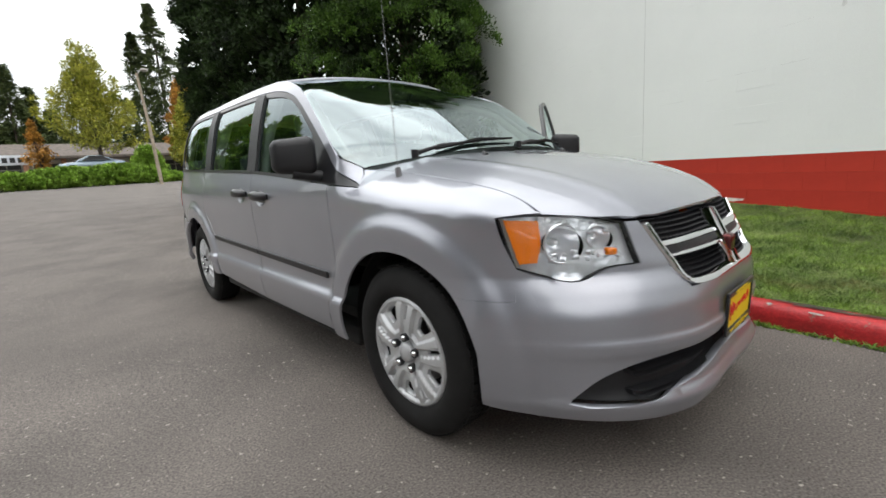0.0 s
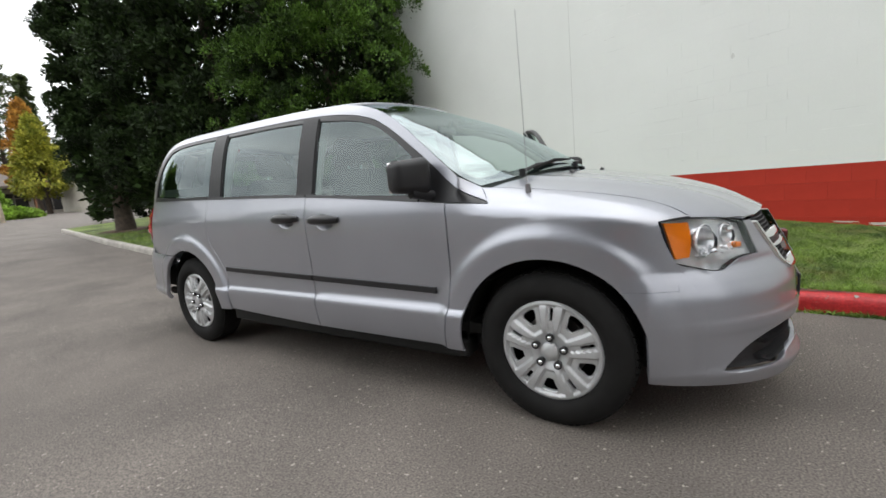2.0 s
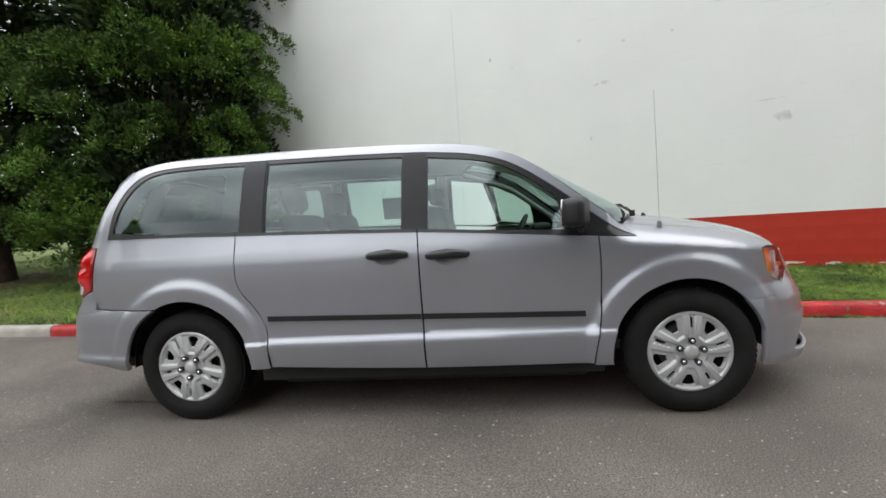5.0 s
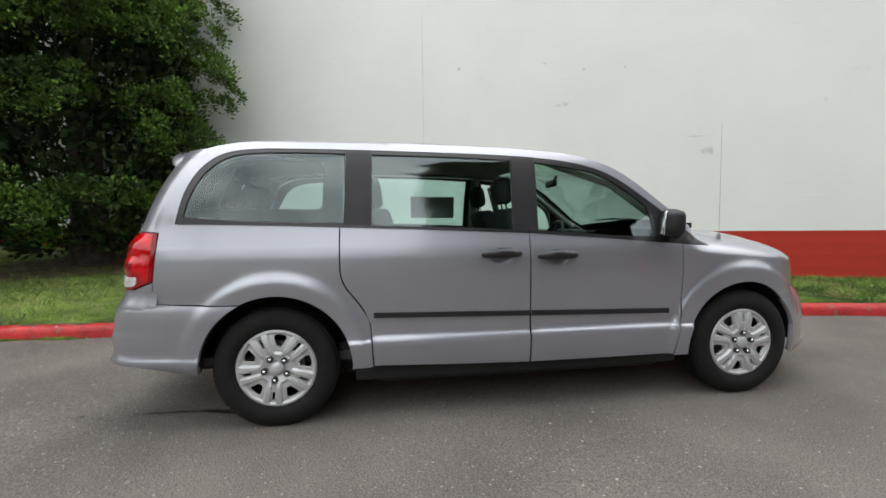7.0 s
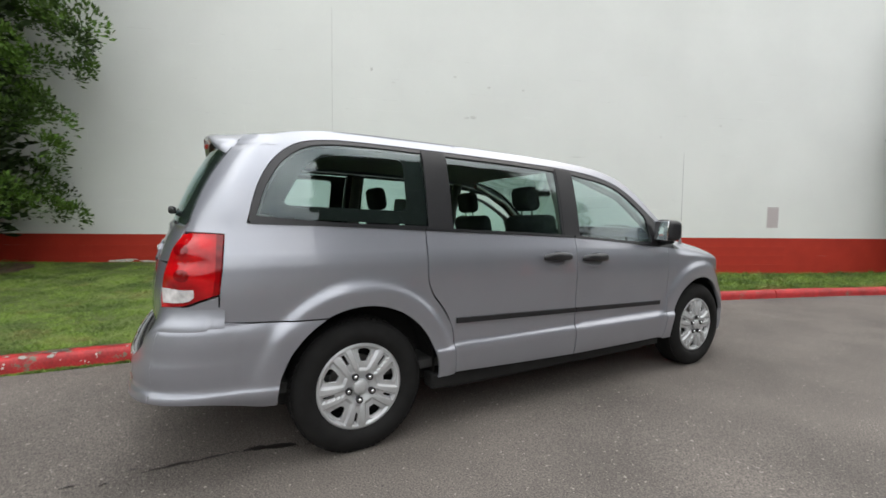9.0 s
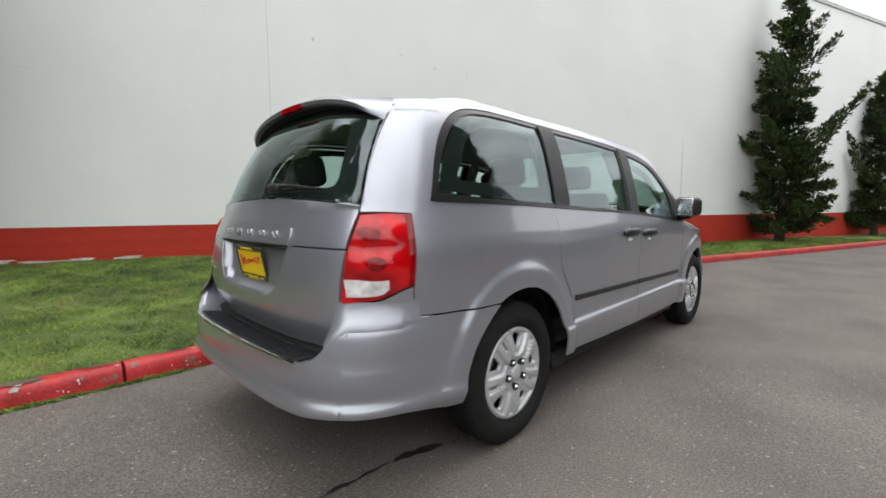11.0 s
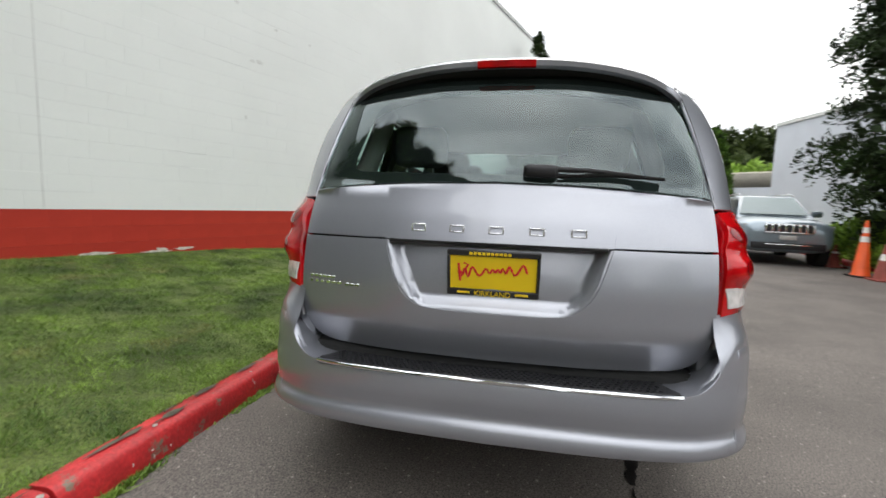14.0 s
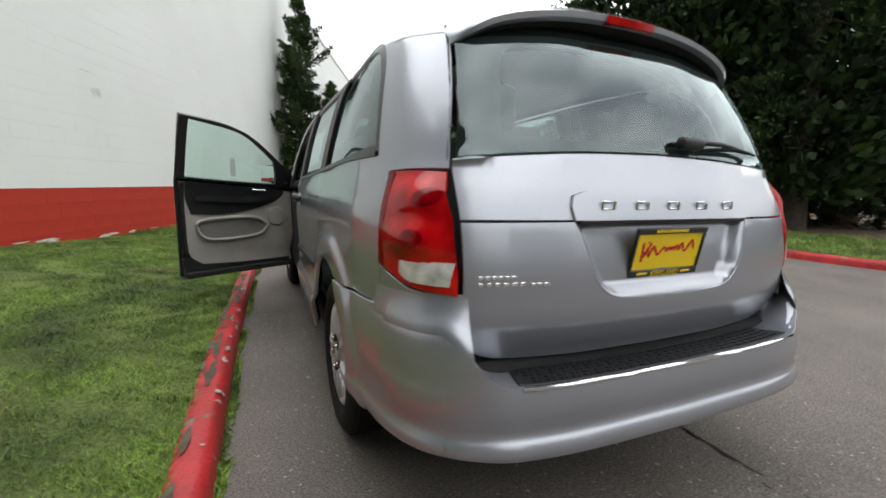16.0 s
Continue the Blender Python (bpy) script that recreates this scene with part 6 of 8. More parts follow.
rod("mirror_stalk", [(0, 1.0, 1.53), (0, 0.965, 1.585)], 0.012, MATT_BLACK, van)


def seat(x, y, wide=0.50, heads=(0.0,), name="seat"):
    s = empty(name, pose(0, 0, 0), "", "")
    s.parent = van
    s.matrix_local = pose(x, y, 0.42)
    for nm, lo, hi, m in (("seat_cushion", (-wide / 2, -0.26, 0.16), (wide / 2, 0.26, 0.34), pose(0, 0, 0, 6)), ("seat_back", (-wide / 2, -0.07, 0.0), (wide / 2, 0.07, 0.62), pose(0, 0.26, 0.28, -14))):
        bm = bmesh.new()
        add_box(bm, lo, hi, 0.055, 4, m)
        part(nm, bm, SEAT_CLOTH, s, smooth=60)
    bm = bmesh.new()
    add_box(bm, (-wide / 2 + 0.04, -0.2, 0.0), (wide / 2 - 0.04, 0.2, 0.2), 0.02)
    part("seat_base", bm, VOID, s, smooth=50)
    for h in heads:
        bm = bmesh.new()
        add_box(bm, (h - 0.13, -0.055, 0.0), (h + 0.13, 0.055, 0.19), 0.05, 4, pose(0, 0.43, 0.915, -10))
        part("head_rest", bm, SEAT_CLOTH, s, smooth=60)
        rod("head_rest_post", [(h - 0.06, 0.42, 0.86), (h - 0.06, 0.435, 0.94)], 0.006, CHROME, s, 6)
        rod("head_rest_post", [(h + 0.06, 0.42, 0.86), (h + 0.06, 0.435, 0.94)], 0.006, CHROME, s, 6)


seat(-0.42, 1.12)
seat(0.42, 1.12)
seat(-0.42, 2.05)
seat(0.42, 2.05)
seat(0.0, 3.02, 1.22, (-0.40, 0.40), "rear_bench")
for sx in (-1, 1):
    for y, nm in ((1.53, "pillar_lining"), (2.58, "pillar_lining")):
        rod(nm, [(sx * 0.84, y, 1.10), (sx * 0.765, y, 1.38), (sx * 0.665, y, 1.62)], 0.045, CABIN_GREY, van, 8)
    rod("window_sill_lining", [(sx * 0.85, 1.52, 1.10), (sx * 0.835, 2.6, 1.15), (sx * 0.76, 3.5, 1.18)], 0.035, CABIN_GREY, van, 8)
    rod("rear_pillar_lining", [(sx * 0.68, 3.56, 1.18), (sx * 0.58, 3.40, 1.60)], 0.05, CABIN_GREY, van, 8)
    rod("screen_pillar_lining", [(sx * 0.79, 0.46, 1.13), (sx * 0.735, 0.88, 1.45), (sx * 0.66, 1.32, 1.61)], 0.024, CABIN_GREY, van, 8)
# a printed price sheet on the far rear side window
bm = bmesh.new()
y0, y1 = 1.72, 2.16
vs = [bm.verts.new((float(skin_x(y, z)) - 0.02, y, z)) for y, z in ((y0, 1.24), (y1, 1.25), (y1, 1.46), (y0, 1.45))]
bm.faces.new(vs)
ex = bmesh.ops.extrude_face_region(bm, geom=list(bm.faces))
bmesh.ops.translate(bm, vec=(-0.002, 0, 0), verts=[v for v in ex["geom"] if isinstance(v, bmesh.types.BMVert)])
part("price_sheet", bm, surface("white_paper", (0.75, 0.76, 0.75), 0.7, vary=0.03), van, "white paper sheet in the window")

# ---- wall: block courses, band, coping, marks ----
def block_mesh(name, length, mat):
    bm = bmesh.new()
    l, h, d, b = length / 2, 0.09995, 0.012, 0.0006
    out = [bm.verts.new((x, 0, z)) for x, z in ((-l, -h), (l, -h), (l, h), (-l, h))]
    top = [bm.verts.new((x, d, z)) for x, z in ((-l + b, -h + b), (l - b, -h + b), (l - b, h - b), (-l + b, h - b))]
    bm.faces.new(top[::-1])
    for k in range(4):
        bm.faces.new((out[k], top[k], top[(k + 1) % 4], out[(k + 1) % 4]))
    bmesh.ops.recalc_face_normals(bm, faces=bm.faces)
    me = bpy.data.meshes.new(name)
    bm.to_mesh(me)
    bm.free()
    me.materials.append(mat)
    return me


def courses(name, u0, u1, z0, z1, mat, seed):
    """The painted block courses of a stretch, joined."""
    rnd = np.random.RandomState(seed)
    verts, faces = [], []
    row = 0
    z = z0
    while z < z1 - 0.02:
        ht = min(0.2, z1 - z)
        u = u0 - (0.2 if row % 2 else 0)
        slip = rnd.rand()
        while u < u1:
            a, b = max(u, u0), min(u + 0.4, u1)
            if b - a > 0.02:
                o = -0.0004 * rnd.rand() ** 4 - (0.0004 if slip > 0.85 else 0)
                j = 0.0001
                jz = 0.0001 if rnd.rand() < 0.94 else 0.0006
                base = len(verts)
                for uu, zz, oo in ((a + j, z + jz, -0.012), (b - j, z + jz, -0.012), (b - j, z + ht - j, -0.012), (a + j, z + ht - j, -0.012),
                                   (a + j * 3, z + jz * 3, o), (b - j * 3, z + jz * 3, o), (b - j * 3, z + ht - j * 3, o), (a + j * 3, z + ht - j * 3, o)):
                    verts.append(tuple(on_wall(uu, zz, oo)))
                faces.append((base + 7, base + 6, base + 5, base + 4))
                for k in range(4):
                    faces.append((base + k, base + 4 + k, base + 4 + (k + 1) % 4, base + (k + 1) % 4))
            u += 0.4
        z += ht
        row += 1
    ob = link_mesh(name, verts, faces, mat, wall)
    bm = bmesh.new()
    bm.from_mesh(ob.data)
    bmesh.ops.recalc_face_normals(bm, faces=bm.faces)
    f = bm.faces
    f.ensure_lookup_table()
    if f[0].normal.dot(w_nor) < 0:
        bmesh.ops.reverse_faces(bm, faces=list(f))
    bm.to_mesh(ob.data)
    bm.free()
    ob["kind"] = "stuff"
    return ob


courses("block_courses", -45.0, 15.0, BAND, WALL_TOP - 0.1, WALL_WHITE, 3)
courses("band_courses", -45.0, -8.0, BAND - 1.0, BAND, WALL_RED, 4)
courses("band_courses", 6.4, 15.0, BAND - 1.0, BAND, WALL_RED, 5)
tagged(wall_slab("wall_coping", -45.1, 15.1, WALL_TOP - 0.1, WALL_TOP + 0.03, 0.42, surface("coping_metal", (0.42, 0.43, 0.42), 0.5, vary=0.1), 0.03), "pale metal coping along the wall top", "coping", kind="structure")
wall_slab("control_joint", 2.038, 2.047, BAND, 5.2, 0.004, surface("joint_grey", (0.56, 0.57, 0.55), 0.8, vary=0.15), 0.0012).parent = wall
GRIME_SHADE = surface("bare_block_joint_shade", (0.65, 0.66, 0.635), 0.9, vary=0.15, scale=12.0, bump=0.4, bscale=80.0)
CHIP = surface("flaked_paint", (0.62, 0.58, 0.52), 0.9, vary=0.3, scale=20.0, bump=0.5, bscale=60.0)


def blotch(name, u, z, ru, rz, mat, seed, parent, n=16):
    """A flat ragged patch on the wall."""
    rnd = random.Random(seed)
    bm = bmesh.new()
    vs = []
    for k in range(n):
        a = math.tau * k / n
        r = rnd.uniform(0.55, 1.1)
        vs.append(bm.verts.new(on_wall(u + ru * r * math.cos(a), z + rz * r * math.sin(a), 0.0035)))
    bm.faces.new(vs)
    bmesh.ops.recalc_face_normals(bm, faces=bm.faces)
    if next(iter(bm.faces)).normal.dot(w_nor) < 0:
        bmesh.ops.reverse_faces(bm, faces=list(bm.faces))
    return part(name, bm, mat, parent)


for k, (u, z, a, b) in enumerate(((-3.05, 2.36, 0.12, 0.09), (-0.3, 4.08, 0.05, 0.025), (-0.55, 3.3, 0.05, 0.03), (-0.68, 3.32, 0.09, 0.04), (-2.9, 2.62, 0.2, 0.012), (0.9, 3.9, 0.04, 0.02), (-1.7, 3.9, 0.03, 0.03), (-6.2, 3.4, 0.05, 0.03))):
    blotch("wall_patch", u, z, a, b, GRIME_SHADE, k, wall)
for k in range(26):
    rnd = random.Random(100 + k)
    u = rnd.uniform(-4.5, 6.0)
    blotch("paint_flake", u, base_z(W0.y + u * u_dir.y) + rnd.uniform(0.0, 0.06), rnd.uniform(0.03, 0.22), rnd.uniform(0.008, 0.03), CHIP, 50 + k, wall, 12)
# joint scars: pale dashes paint the light on ridges, grey ones their shadow
RIDGE_LIGHT = surface("ridge_highlight", (0.86, 0.87, 0.85), 0.5, vary=0.05, scale=15.0)
for k in range(120):
    rnd = random.Random(300 + k)
    u, z = rnd.uniform(-8, 6.2), BAND + 0.2 * rnd.randint(1, 18)
    bm = bmesh.new()
    ln = rnd.uniform(0.1, 0.45) if k % 6 else rnd.uniform(0.4, 0.9)
    thick = rnd.uniform(0.0008, 0.0022)
    vs = [bm.verts.new(on_wall(u + ln * i / 5, z + rnd.uniform(-0.003, 0.003) + s * thick * rnd.uniform(0.4, 1.2), 0.0022)) for s in (-1, 1) for i in ((0, 1, 2, 3, 4, 5) if s < 0 else (5, 4, 3, 2, 1, 0))]
    f = bm.faces.new(vs)
    bm.normal_update()
    if f.normal.dot(w_nor) < 0:
        bmesh.ops.reverse_faces(bm, faces=[f])
    part("joint_scar_shading", bm, RIDGE_LIGHT if k % 3 == 0 else GRIME_SHADE, wall)
for k in range(5):
    rnd = random.Random(500 + k)
    blotch("wall_patch", rnd.uniform(-7, 6), rnd.uniform(1.8, 5.5), rnd.uniform(0.02, 0.05), rnd.uniform(0.02, 0.04), GRIME_SHADE, 520 + k, wall, 9)
vent = empty("wall_vent", Matrix.Identity(4), "pale rectangular louvre vent set low in the white wall", "vent")
VENT = surface("pinkish_grey_vent_paint", (0.50, 0.45, 0.45), 0.7, vary=0.06, scale=9.0)
for nm, z0, z1 in [("vent_frame", 1.20, 1.222), ("vent_frame", 1.64, 1.662)] + [("vent_slat", 1.226 + 0.0515 * k, 1.274 + 0.0515 * k) for k in range(8)]:
    wall_slab(nm, -7.76, -7.52, z0, z1, 0.03, VENT, 0.006).parent = vent
for a in (-7.78, -7.52):
    wall_slab("vent_frame", a, a + 0.02, 1.20, 1.662, 0.03, VENT, 0.008).parent = vent
# lower building past the end of the wall
low = tagged(wall_slab("building_low", -64.0, -45.2, -0.2, 6.2, 8.0, surface("pale_metal_siding", (0.66, 0.69, 0.72), 0.5, vary=0.06, scale=0.6), 0.9), "pale low warehouse end beyond the long wall", "building", kind="structure")
tagged(wall_slab("wall_return", 14.95, 15.2, -0.2, WALL_TOP, 14.0, WALL_WHITE, -0.02), "white end wall of the warehouse", "wall", kind="structure")

# ---- grass ----
def blades(name, n, pick, zf, seed, tall=(0.02, 0.05), mat=BLADE, wide=(0.003, 0.008)):
    rnd = np.random.RandomState(seed)
    xy = pick(rnd, n)
    z = np.array([zf(x, y) for x, y in xy])
    h = rnd.uniform(tall[0], tall[1], n) * (0.7 + 0.6 * rnd.rand(n))
    px, py = xy[:, 0], xy[:, 1]
    h *= 1 + 0.35 * np.sin(5.1 * px + 2 * np.sin(3.7 * py)) * np.sin(4.3 * py + 1.7 * np.sin(6.1 * px)) + 0.25 * np.sin(13 * px + 3 * np.sin(11 * py))
    a = rnd.rand(n) * math.tau
    w = rnd.uniform(wide[0], wide[1], n)
    lean = rnd.normal(0, 0.8, (n, 2)) * h[:, None]
    base = np.column_stack([xy, z - 0.006])
    off = np.column_stack([np.cos(a) * w, np.sin(a) * w, np.zeros(n)])
    tip = base + np.column_stack([lean, h])
    v = np.stack([base - off, base + off, tip], 1).reshape(-1, 3)
    ob = soup(name, v, 3, mat)
    return tagged(ob, "short green grass with paler tufts", "grass", kind="stuff")


def pick_lawn(y0, y1, near):
    def f(rnd, n):
        y = rnd.uniform(y0, y1, n)
        k = np.interp(y, [p[0] for p in KERB], [p[1] for p in KERB]) + 0.13
        w = np.array([wall_x(v) for v in y]) - 0.02
        t = rnd.rand(n) ** near
        return np.column_stack([k + (w - k) * t, y])
    return f


blades("grass", 420000, pick_lawn(-3.5, 6.5, 1.3), lawn_z, 1, (0.010, 0.032), wide=(0.0015, 0.0042))
blades("grass", 50000, pick_lawn(-14.0, -3.5, 1.0), lawn_z, 2, (0.04, 0.09))
blades("grass", 40000, pick_lawn(6.5, 16.0, 1.0), lawn_z, 3, (0.04, 0.09))


def pick_isle(rnd, n):
    y = rnd.uniform(-9, 9, n)
    k = np.interp(y, [p[0] for p in FAR_KERB], [p[1] for p in FAR_KERB])
    return np.column_stack([k - 0.12 - 2.5 * rnd.rand(n), y])


blades("grass", 60000, pick_isle, isle_z, 4, (0.04, 0.09))


def pick_gutter(rnd, n):
    y = rnd.uniform(-3.0, 6.5, n)
    y = y[np.sin(y * 3.1) + np.sin(y * 7.7 + 1) + rnd.normal(0, 0.6, n) > -0.2]
    y = np.resize(y, n)
    k = np.interp(y, [p[0] for p in KERB], [p[1] for p in KERB])
    return np.column_stack([k - 0.002 - 0.035 * rnd.rand(n) ** 2, y])


blades("weeds", 9000, pick_gutter, lambda x, y: ground_z(x, y) + 0.006, 5, (0.008, 0.03))


# ---- trees ----
def leaf_quads(centres, outs, per, length, width, spread, rnd, droop=0.0):
    """Leaf sprays round the centres, pointing outwards."""
    n = len(centres)
    c = np.repeat(centres, per, axis=0)
    o = np.repeat(outs, per, axis=0)
    p = rnd.normal(0, 1, (n * per, 3))
    p *= (rnd.rand(n * per, 1) ** 0.45) / np.maximum(1e-6, np.linalg.norm(p, axis=1))[:, None]
    sp = np.repeat(spread, per)[:, None] if np.ndim(spread) else spread
    c = c + p * sp
    d = o * 1.0 + p * 0.9 + rnd.normal(0, 0.35, (n * per, 3))
    d[:, 2] -= droop
    d /= np.linalg.norm(d, axis=1)[:, None]
    s = np.cross(d, rnd.normal(0, 1, (n * per, 3)))
    s /= np.maximum(1e-6, np.linalg.norm(s, axis=1))[:, None]
    ln = length * rnd.uniform(0.6, 1.3, (n * per, 1))
    w = width * rnd.uniform(0.6, 1.3, (n * per, 1))
    return np.stack([c, c + d * ln * 0.45 + s * w, c + d * ln, c + d * ln * 0.45 - s * w], 1).reshape(-1, 3)


def trunk_part(parent, h, r, lean=(0, 0), limbs=(), bark=BARK):
    bm = bmesh.new()
    n = 9
    pts = [(lean[0] * (i / n) ** 1.5, lean[1] * (i / n) ** 1.5, h * i / n - 0.15 * (i == 0)) for i in range(n + 1)]
    rad = [r * (1.35 if i == 0 else 1) * (1 - 0.9 * i / n) + 0.015 for i in range(n + 1)]
    tube(bm, pts, rad, 10)
    for a, b, c, rr in limbs:
        tube(bm, [a, b, c], [rr, rr * 0.7, rr * 0.25], 6)
    return part("trunk", bm, bark, parent, smooth=60)


def tufts(c, o, per, size, length, width, rnd):
    """Rounded tufts: leaves that fan outwards and upwards from each clump's root."""
    n = len(c)
    cc, oo, sz = np.repeat(c, per, axis=0), np.repeat(o, per, axis=0), np.repeat(size, per)[:, None]
    d = rnd.normal(0, 1, (n * per, 3))
    d /= np.maximum(1e-6, np.linalg.norm(d, axis=1))[:, None]
    d = oo * 0.9 + d * 0.95
    d /= np.maximum(1e-6, np.linalg.norm(d, axis=1))[:, None]
    p = cc + d * sz * rnd.uniform(0.25, 1.0, (n * per, 1)) ** 0.6
    d = d + rnd.normal(0, 0.35, (n * per, 3)) + np.array([0, 0, 0.25])
    d /= np.maximum(1e-6, np.linalg.norm(d, axis=1))[:, None]
    s = np.cross(d, rnd.normal(0, 1, (n * per, 3)))
    s /= np.maximum(1e-6, np.linalg.norm(s, axis=1))[:, None]
    ln = length * rnd.uniform(0.6, 1.3, (n * per, 1))
    w = width * rnd.uniform(0.6, 1.3, (n * per, 1))
    return np.stack([p, p + d * ln * 0.5 + s * w, p + d * ln, p + d * ln * 0.5 - s * w], 1).reshape(-1, 3)


def dense_tree(x, y, z, h, radius, mat, seed, label, low=0.9, clumps=700, per=100, leaf=0.11, taper=0.75, group="", inner=None, tuft=0.34, core=0.32):
    """A dense evergreen: a column of rounded foliage tufts over a close, dark inner crown."""
    rnd = np.random.RandomState(seed)
    t = empty("conifer_tree", pose(x, y, z), label, "tree", group)
    limbs = []
    for k in range(12):
        a, zz = rnd.rand() * math.tau, low + rnd.rand() * h * 0.5
        q = radius * rnd.uniform(0.5, 0.9)
        limbs.append(((0, 0, zz), (0.5 * q * math.cos(a), 0.5 * q * math.sin(a), zz - 0.1), (q * math.cos(a), q * math.sin(a), zz + 0.2), 0.05))
    trunk_part(t, h * 0.92, 0.16 + radius * 0.06, limbs=limbs)

    def shell_points(n, r0, r1):
        zz = low + (h - low) * rnd.rand(n) ** 0.95
        f = (zz - low) / (h - low)
        prof = np.minimum(1, (f / 0.10 + 0.55)) * np.maximum(0.05, 1 - np.maximum(0, (f - 0.35) / 0.65) ** 1.6 * taper)
        ang = rnd.rand(n) * math.tau
        lump = 1 + 0.07 * np.sin(3 * ang + f * 9 + seed) + 0.05 * np.sin(7 * ang - f * 17) + 0.05 * np.sin(f * 43 + 2 * ang)
        r = radius * prof * lump * rnd.uniform(r0, r1, n)
        o = np.column_stack([np.cos(ang), np.sin(ang), np.full(n, 0.75)])
        return np.column_stack([r * np.cos(ang), r * np.sin(ang), zz]), o / np.linalg.norm(o, axis=1)[:, None]
    nb = max(20, clumps // 6)
    c, o = shell_points(nb, 0.76, 1.0)
    pick = rnd.randint(0, nb, clumps)
    off = rnd.normal(0, 1, (clumps, 3)) * np.array([0.24, 0.24, 0.12]) * radius / 2.3
    side_ = np.column_stack([-o[pick][:, 1], o[pick][:, 0], np.zeros(clumps)])
    c = c[pick] + off + side_ * rnd.normal(0, 0.22, (clumps, 1))
    c[:, 2] -= 0.25 * np.sum(off[:, :2] * o[pick][:, :2], axis=1)
    o = o[pick]
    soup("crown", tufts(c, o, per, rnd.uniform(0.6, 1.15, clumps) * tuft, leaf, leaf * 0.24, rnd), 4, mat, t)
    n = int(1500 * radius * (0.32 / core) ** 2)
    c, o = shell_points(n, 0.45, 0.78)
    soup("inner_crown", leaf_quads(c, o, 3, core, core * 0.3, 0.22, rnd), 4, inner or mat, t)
    return t


def pine_tree(x, y, z, h, radius, mat, seed, label, group="", dens=1.0, upswept=0.5):
    """An open conifer: tiers of upswept limbs, each wrapped in short needles up to its pointed tip."""
    rnd = np.random.RandomState(seed)
    t = empty("pine_tree", pose(x, y, z), label, "tree", group)
    limbs, cs, os_, sp = [], [], [], []
    zz = 0.45
    while zz < h * 0.985:
        f = zz / h
        for k in range(rnd.randint(6, 9)):
            a = rnd.rand() * math.tau
            far = rnd.rand() < 0.18 and 0.25 < f < 0.88
            ln = radius * (0.76 * (1 - f) ** 0.95 + 0.04) * rnd.uniform(0.45, 1.05) * (1.65 if far else 1.0) * min(1.0, 0.62 + f * 2.5)
            up = ln * (rnd.uniform(0.55, 0.95) if far else rnd.uniform(-0.05, 0.3)) * upswept
            p0 = np.array([0, 0, zz])
            p1 = p0 + np.array([math.cos(a) * ln * 0.6, math.sin(a) * ln * 0.6, up * 0.1])
            p2 = p0 + np.array([math.cos(a) * ln, math.sin(a) * ln, up])
            limbs.append((tuple(p0), tuple(p1), tuple(p2), 0.012 + 0.02 * (1 - f)))
            m = max(3, int(ln * 13 * dens))
            for i in range(m):
                q = 0.06 + 0.94 * (i + rnd.rand()) / m
                cs.append((1 - q) ** 2 * p0 + 2 * q * (1 - q) * p1 + q * q * p2)
                d = 2 * (1 - q) * (p1 - p0) + 2 * q * (p2 - p1)
                os_.append(d / np.linalg.norm(d) * 0.9 + np.array([0, 0, 0.35]))
                sp.append((0.18 if far else 0.19) * min(1.0, 0.25 + 1.6 * (1 - q)))
        zz += rnd.uniform(0.22, 0.40)
    for i in range(14):
        cs.append(np.array([0, 0, h * (0.93 + 0.07 * i / 13)]))
        os_.append(np.array([0.1, 0.1, 1.0]))
        sp.append(0.09 * (1 - i / 16))
    trunk_part(t, h, 0.04 + h * 0.008, limbs=limbs)
    cs, os_, sp = np.array(cs), np.array(os_), np.array(sp)
    soup("crown", leaf_quads(cs, os_, 30, 0.12, 0.02, sp, rnd), 4, mat, t)
    return t


def broad_tree(x, y, z, h, radius, mat, seed, label, group="", trunk=0.35, clumps=170, per=60, leaf=0.28, pointed=0.0):
    rnd = np.random.RandomState(seed)
    t = empty("broadleaf_tree", pose(x, y, z), label, "tree", group)
    cs, limbs = [], []
    for k in range(clumps):
        f = rnd.rand()
        zz = h * (trunk + (1 - trunk) * f)
        prof = math.sin(math.pi * min(1, 0.18 + f * 0.82)) ** 0.7 if not pointed else (1 - f) ** pointed * min(1, f * 5 + 0.5)
        a = rnd.rand() * math.tau
        r = radius * prof * rnd.uniform(0.35, 1.0)
        cs.append((r * math.cos(a), r * math.sin(a), zz))
        if k % 9 == 0:
            limbs.append(((0, 0, h * trunk * 0.8), (r * 0.4 * math.cos(a), r * 0.4 * math.sin(a), (zz + h * trunk) / 2), cs[-1], 0.05))
    trunk_part(t, h * 0.9, 0.06 + h * 0.016, limbs=limbs)
    cs = np.array(cs)
    o = cs - np.array([0, 0, h * 0.6])
    o /= np.maximum(0.1, np.linalg.norm(o, axis=1))[:, None]
    soup("crown", leaf_quads(cs, o, per, leaf, leaf * 0.3, radius * 0.17, rnd), 4, mat, t)
    return t


# bright tips over inner LEAF_DARK: the crown's light and shade put into colour
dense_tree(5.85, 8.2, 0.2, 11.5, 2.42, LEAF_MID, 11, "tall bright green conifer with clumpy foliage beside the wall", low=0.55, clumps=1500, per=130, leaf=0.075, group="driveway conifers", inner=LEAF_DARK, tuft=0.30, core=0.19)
dense_tree(5.0, 12.3, 0.4, 12.5, 1.9, LEAF_DARK, 12, "tall dark conifer on the lawn with a thick trunk", low=0.9, clumps=900, per=70, leaf=0.105, group="driveway conifers", core=0.24, tuft=0.30)
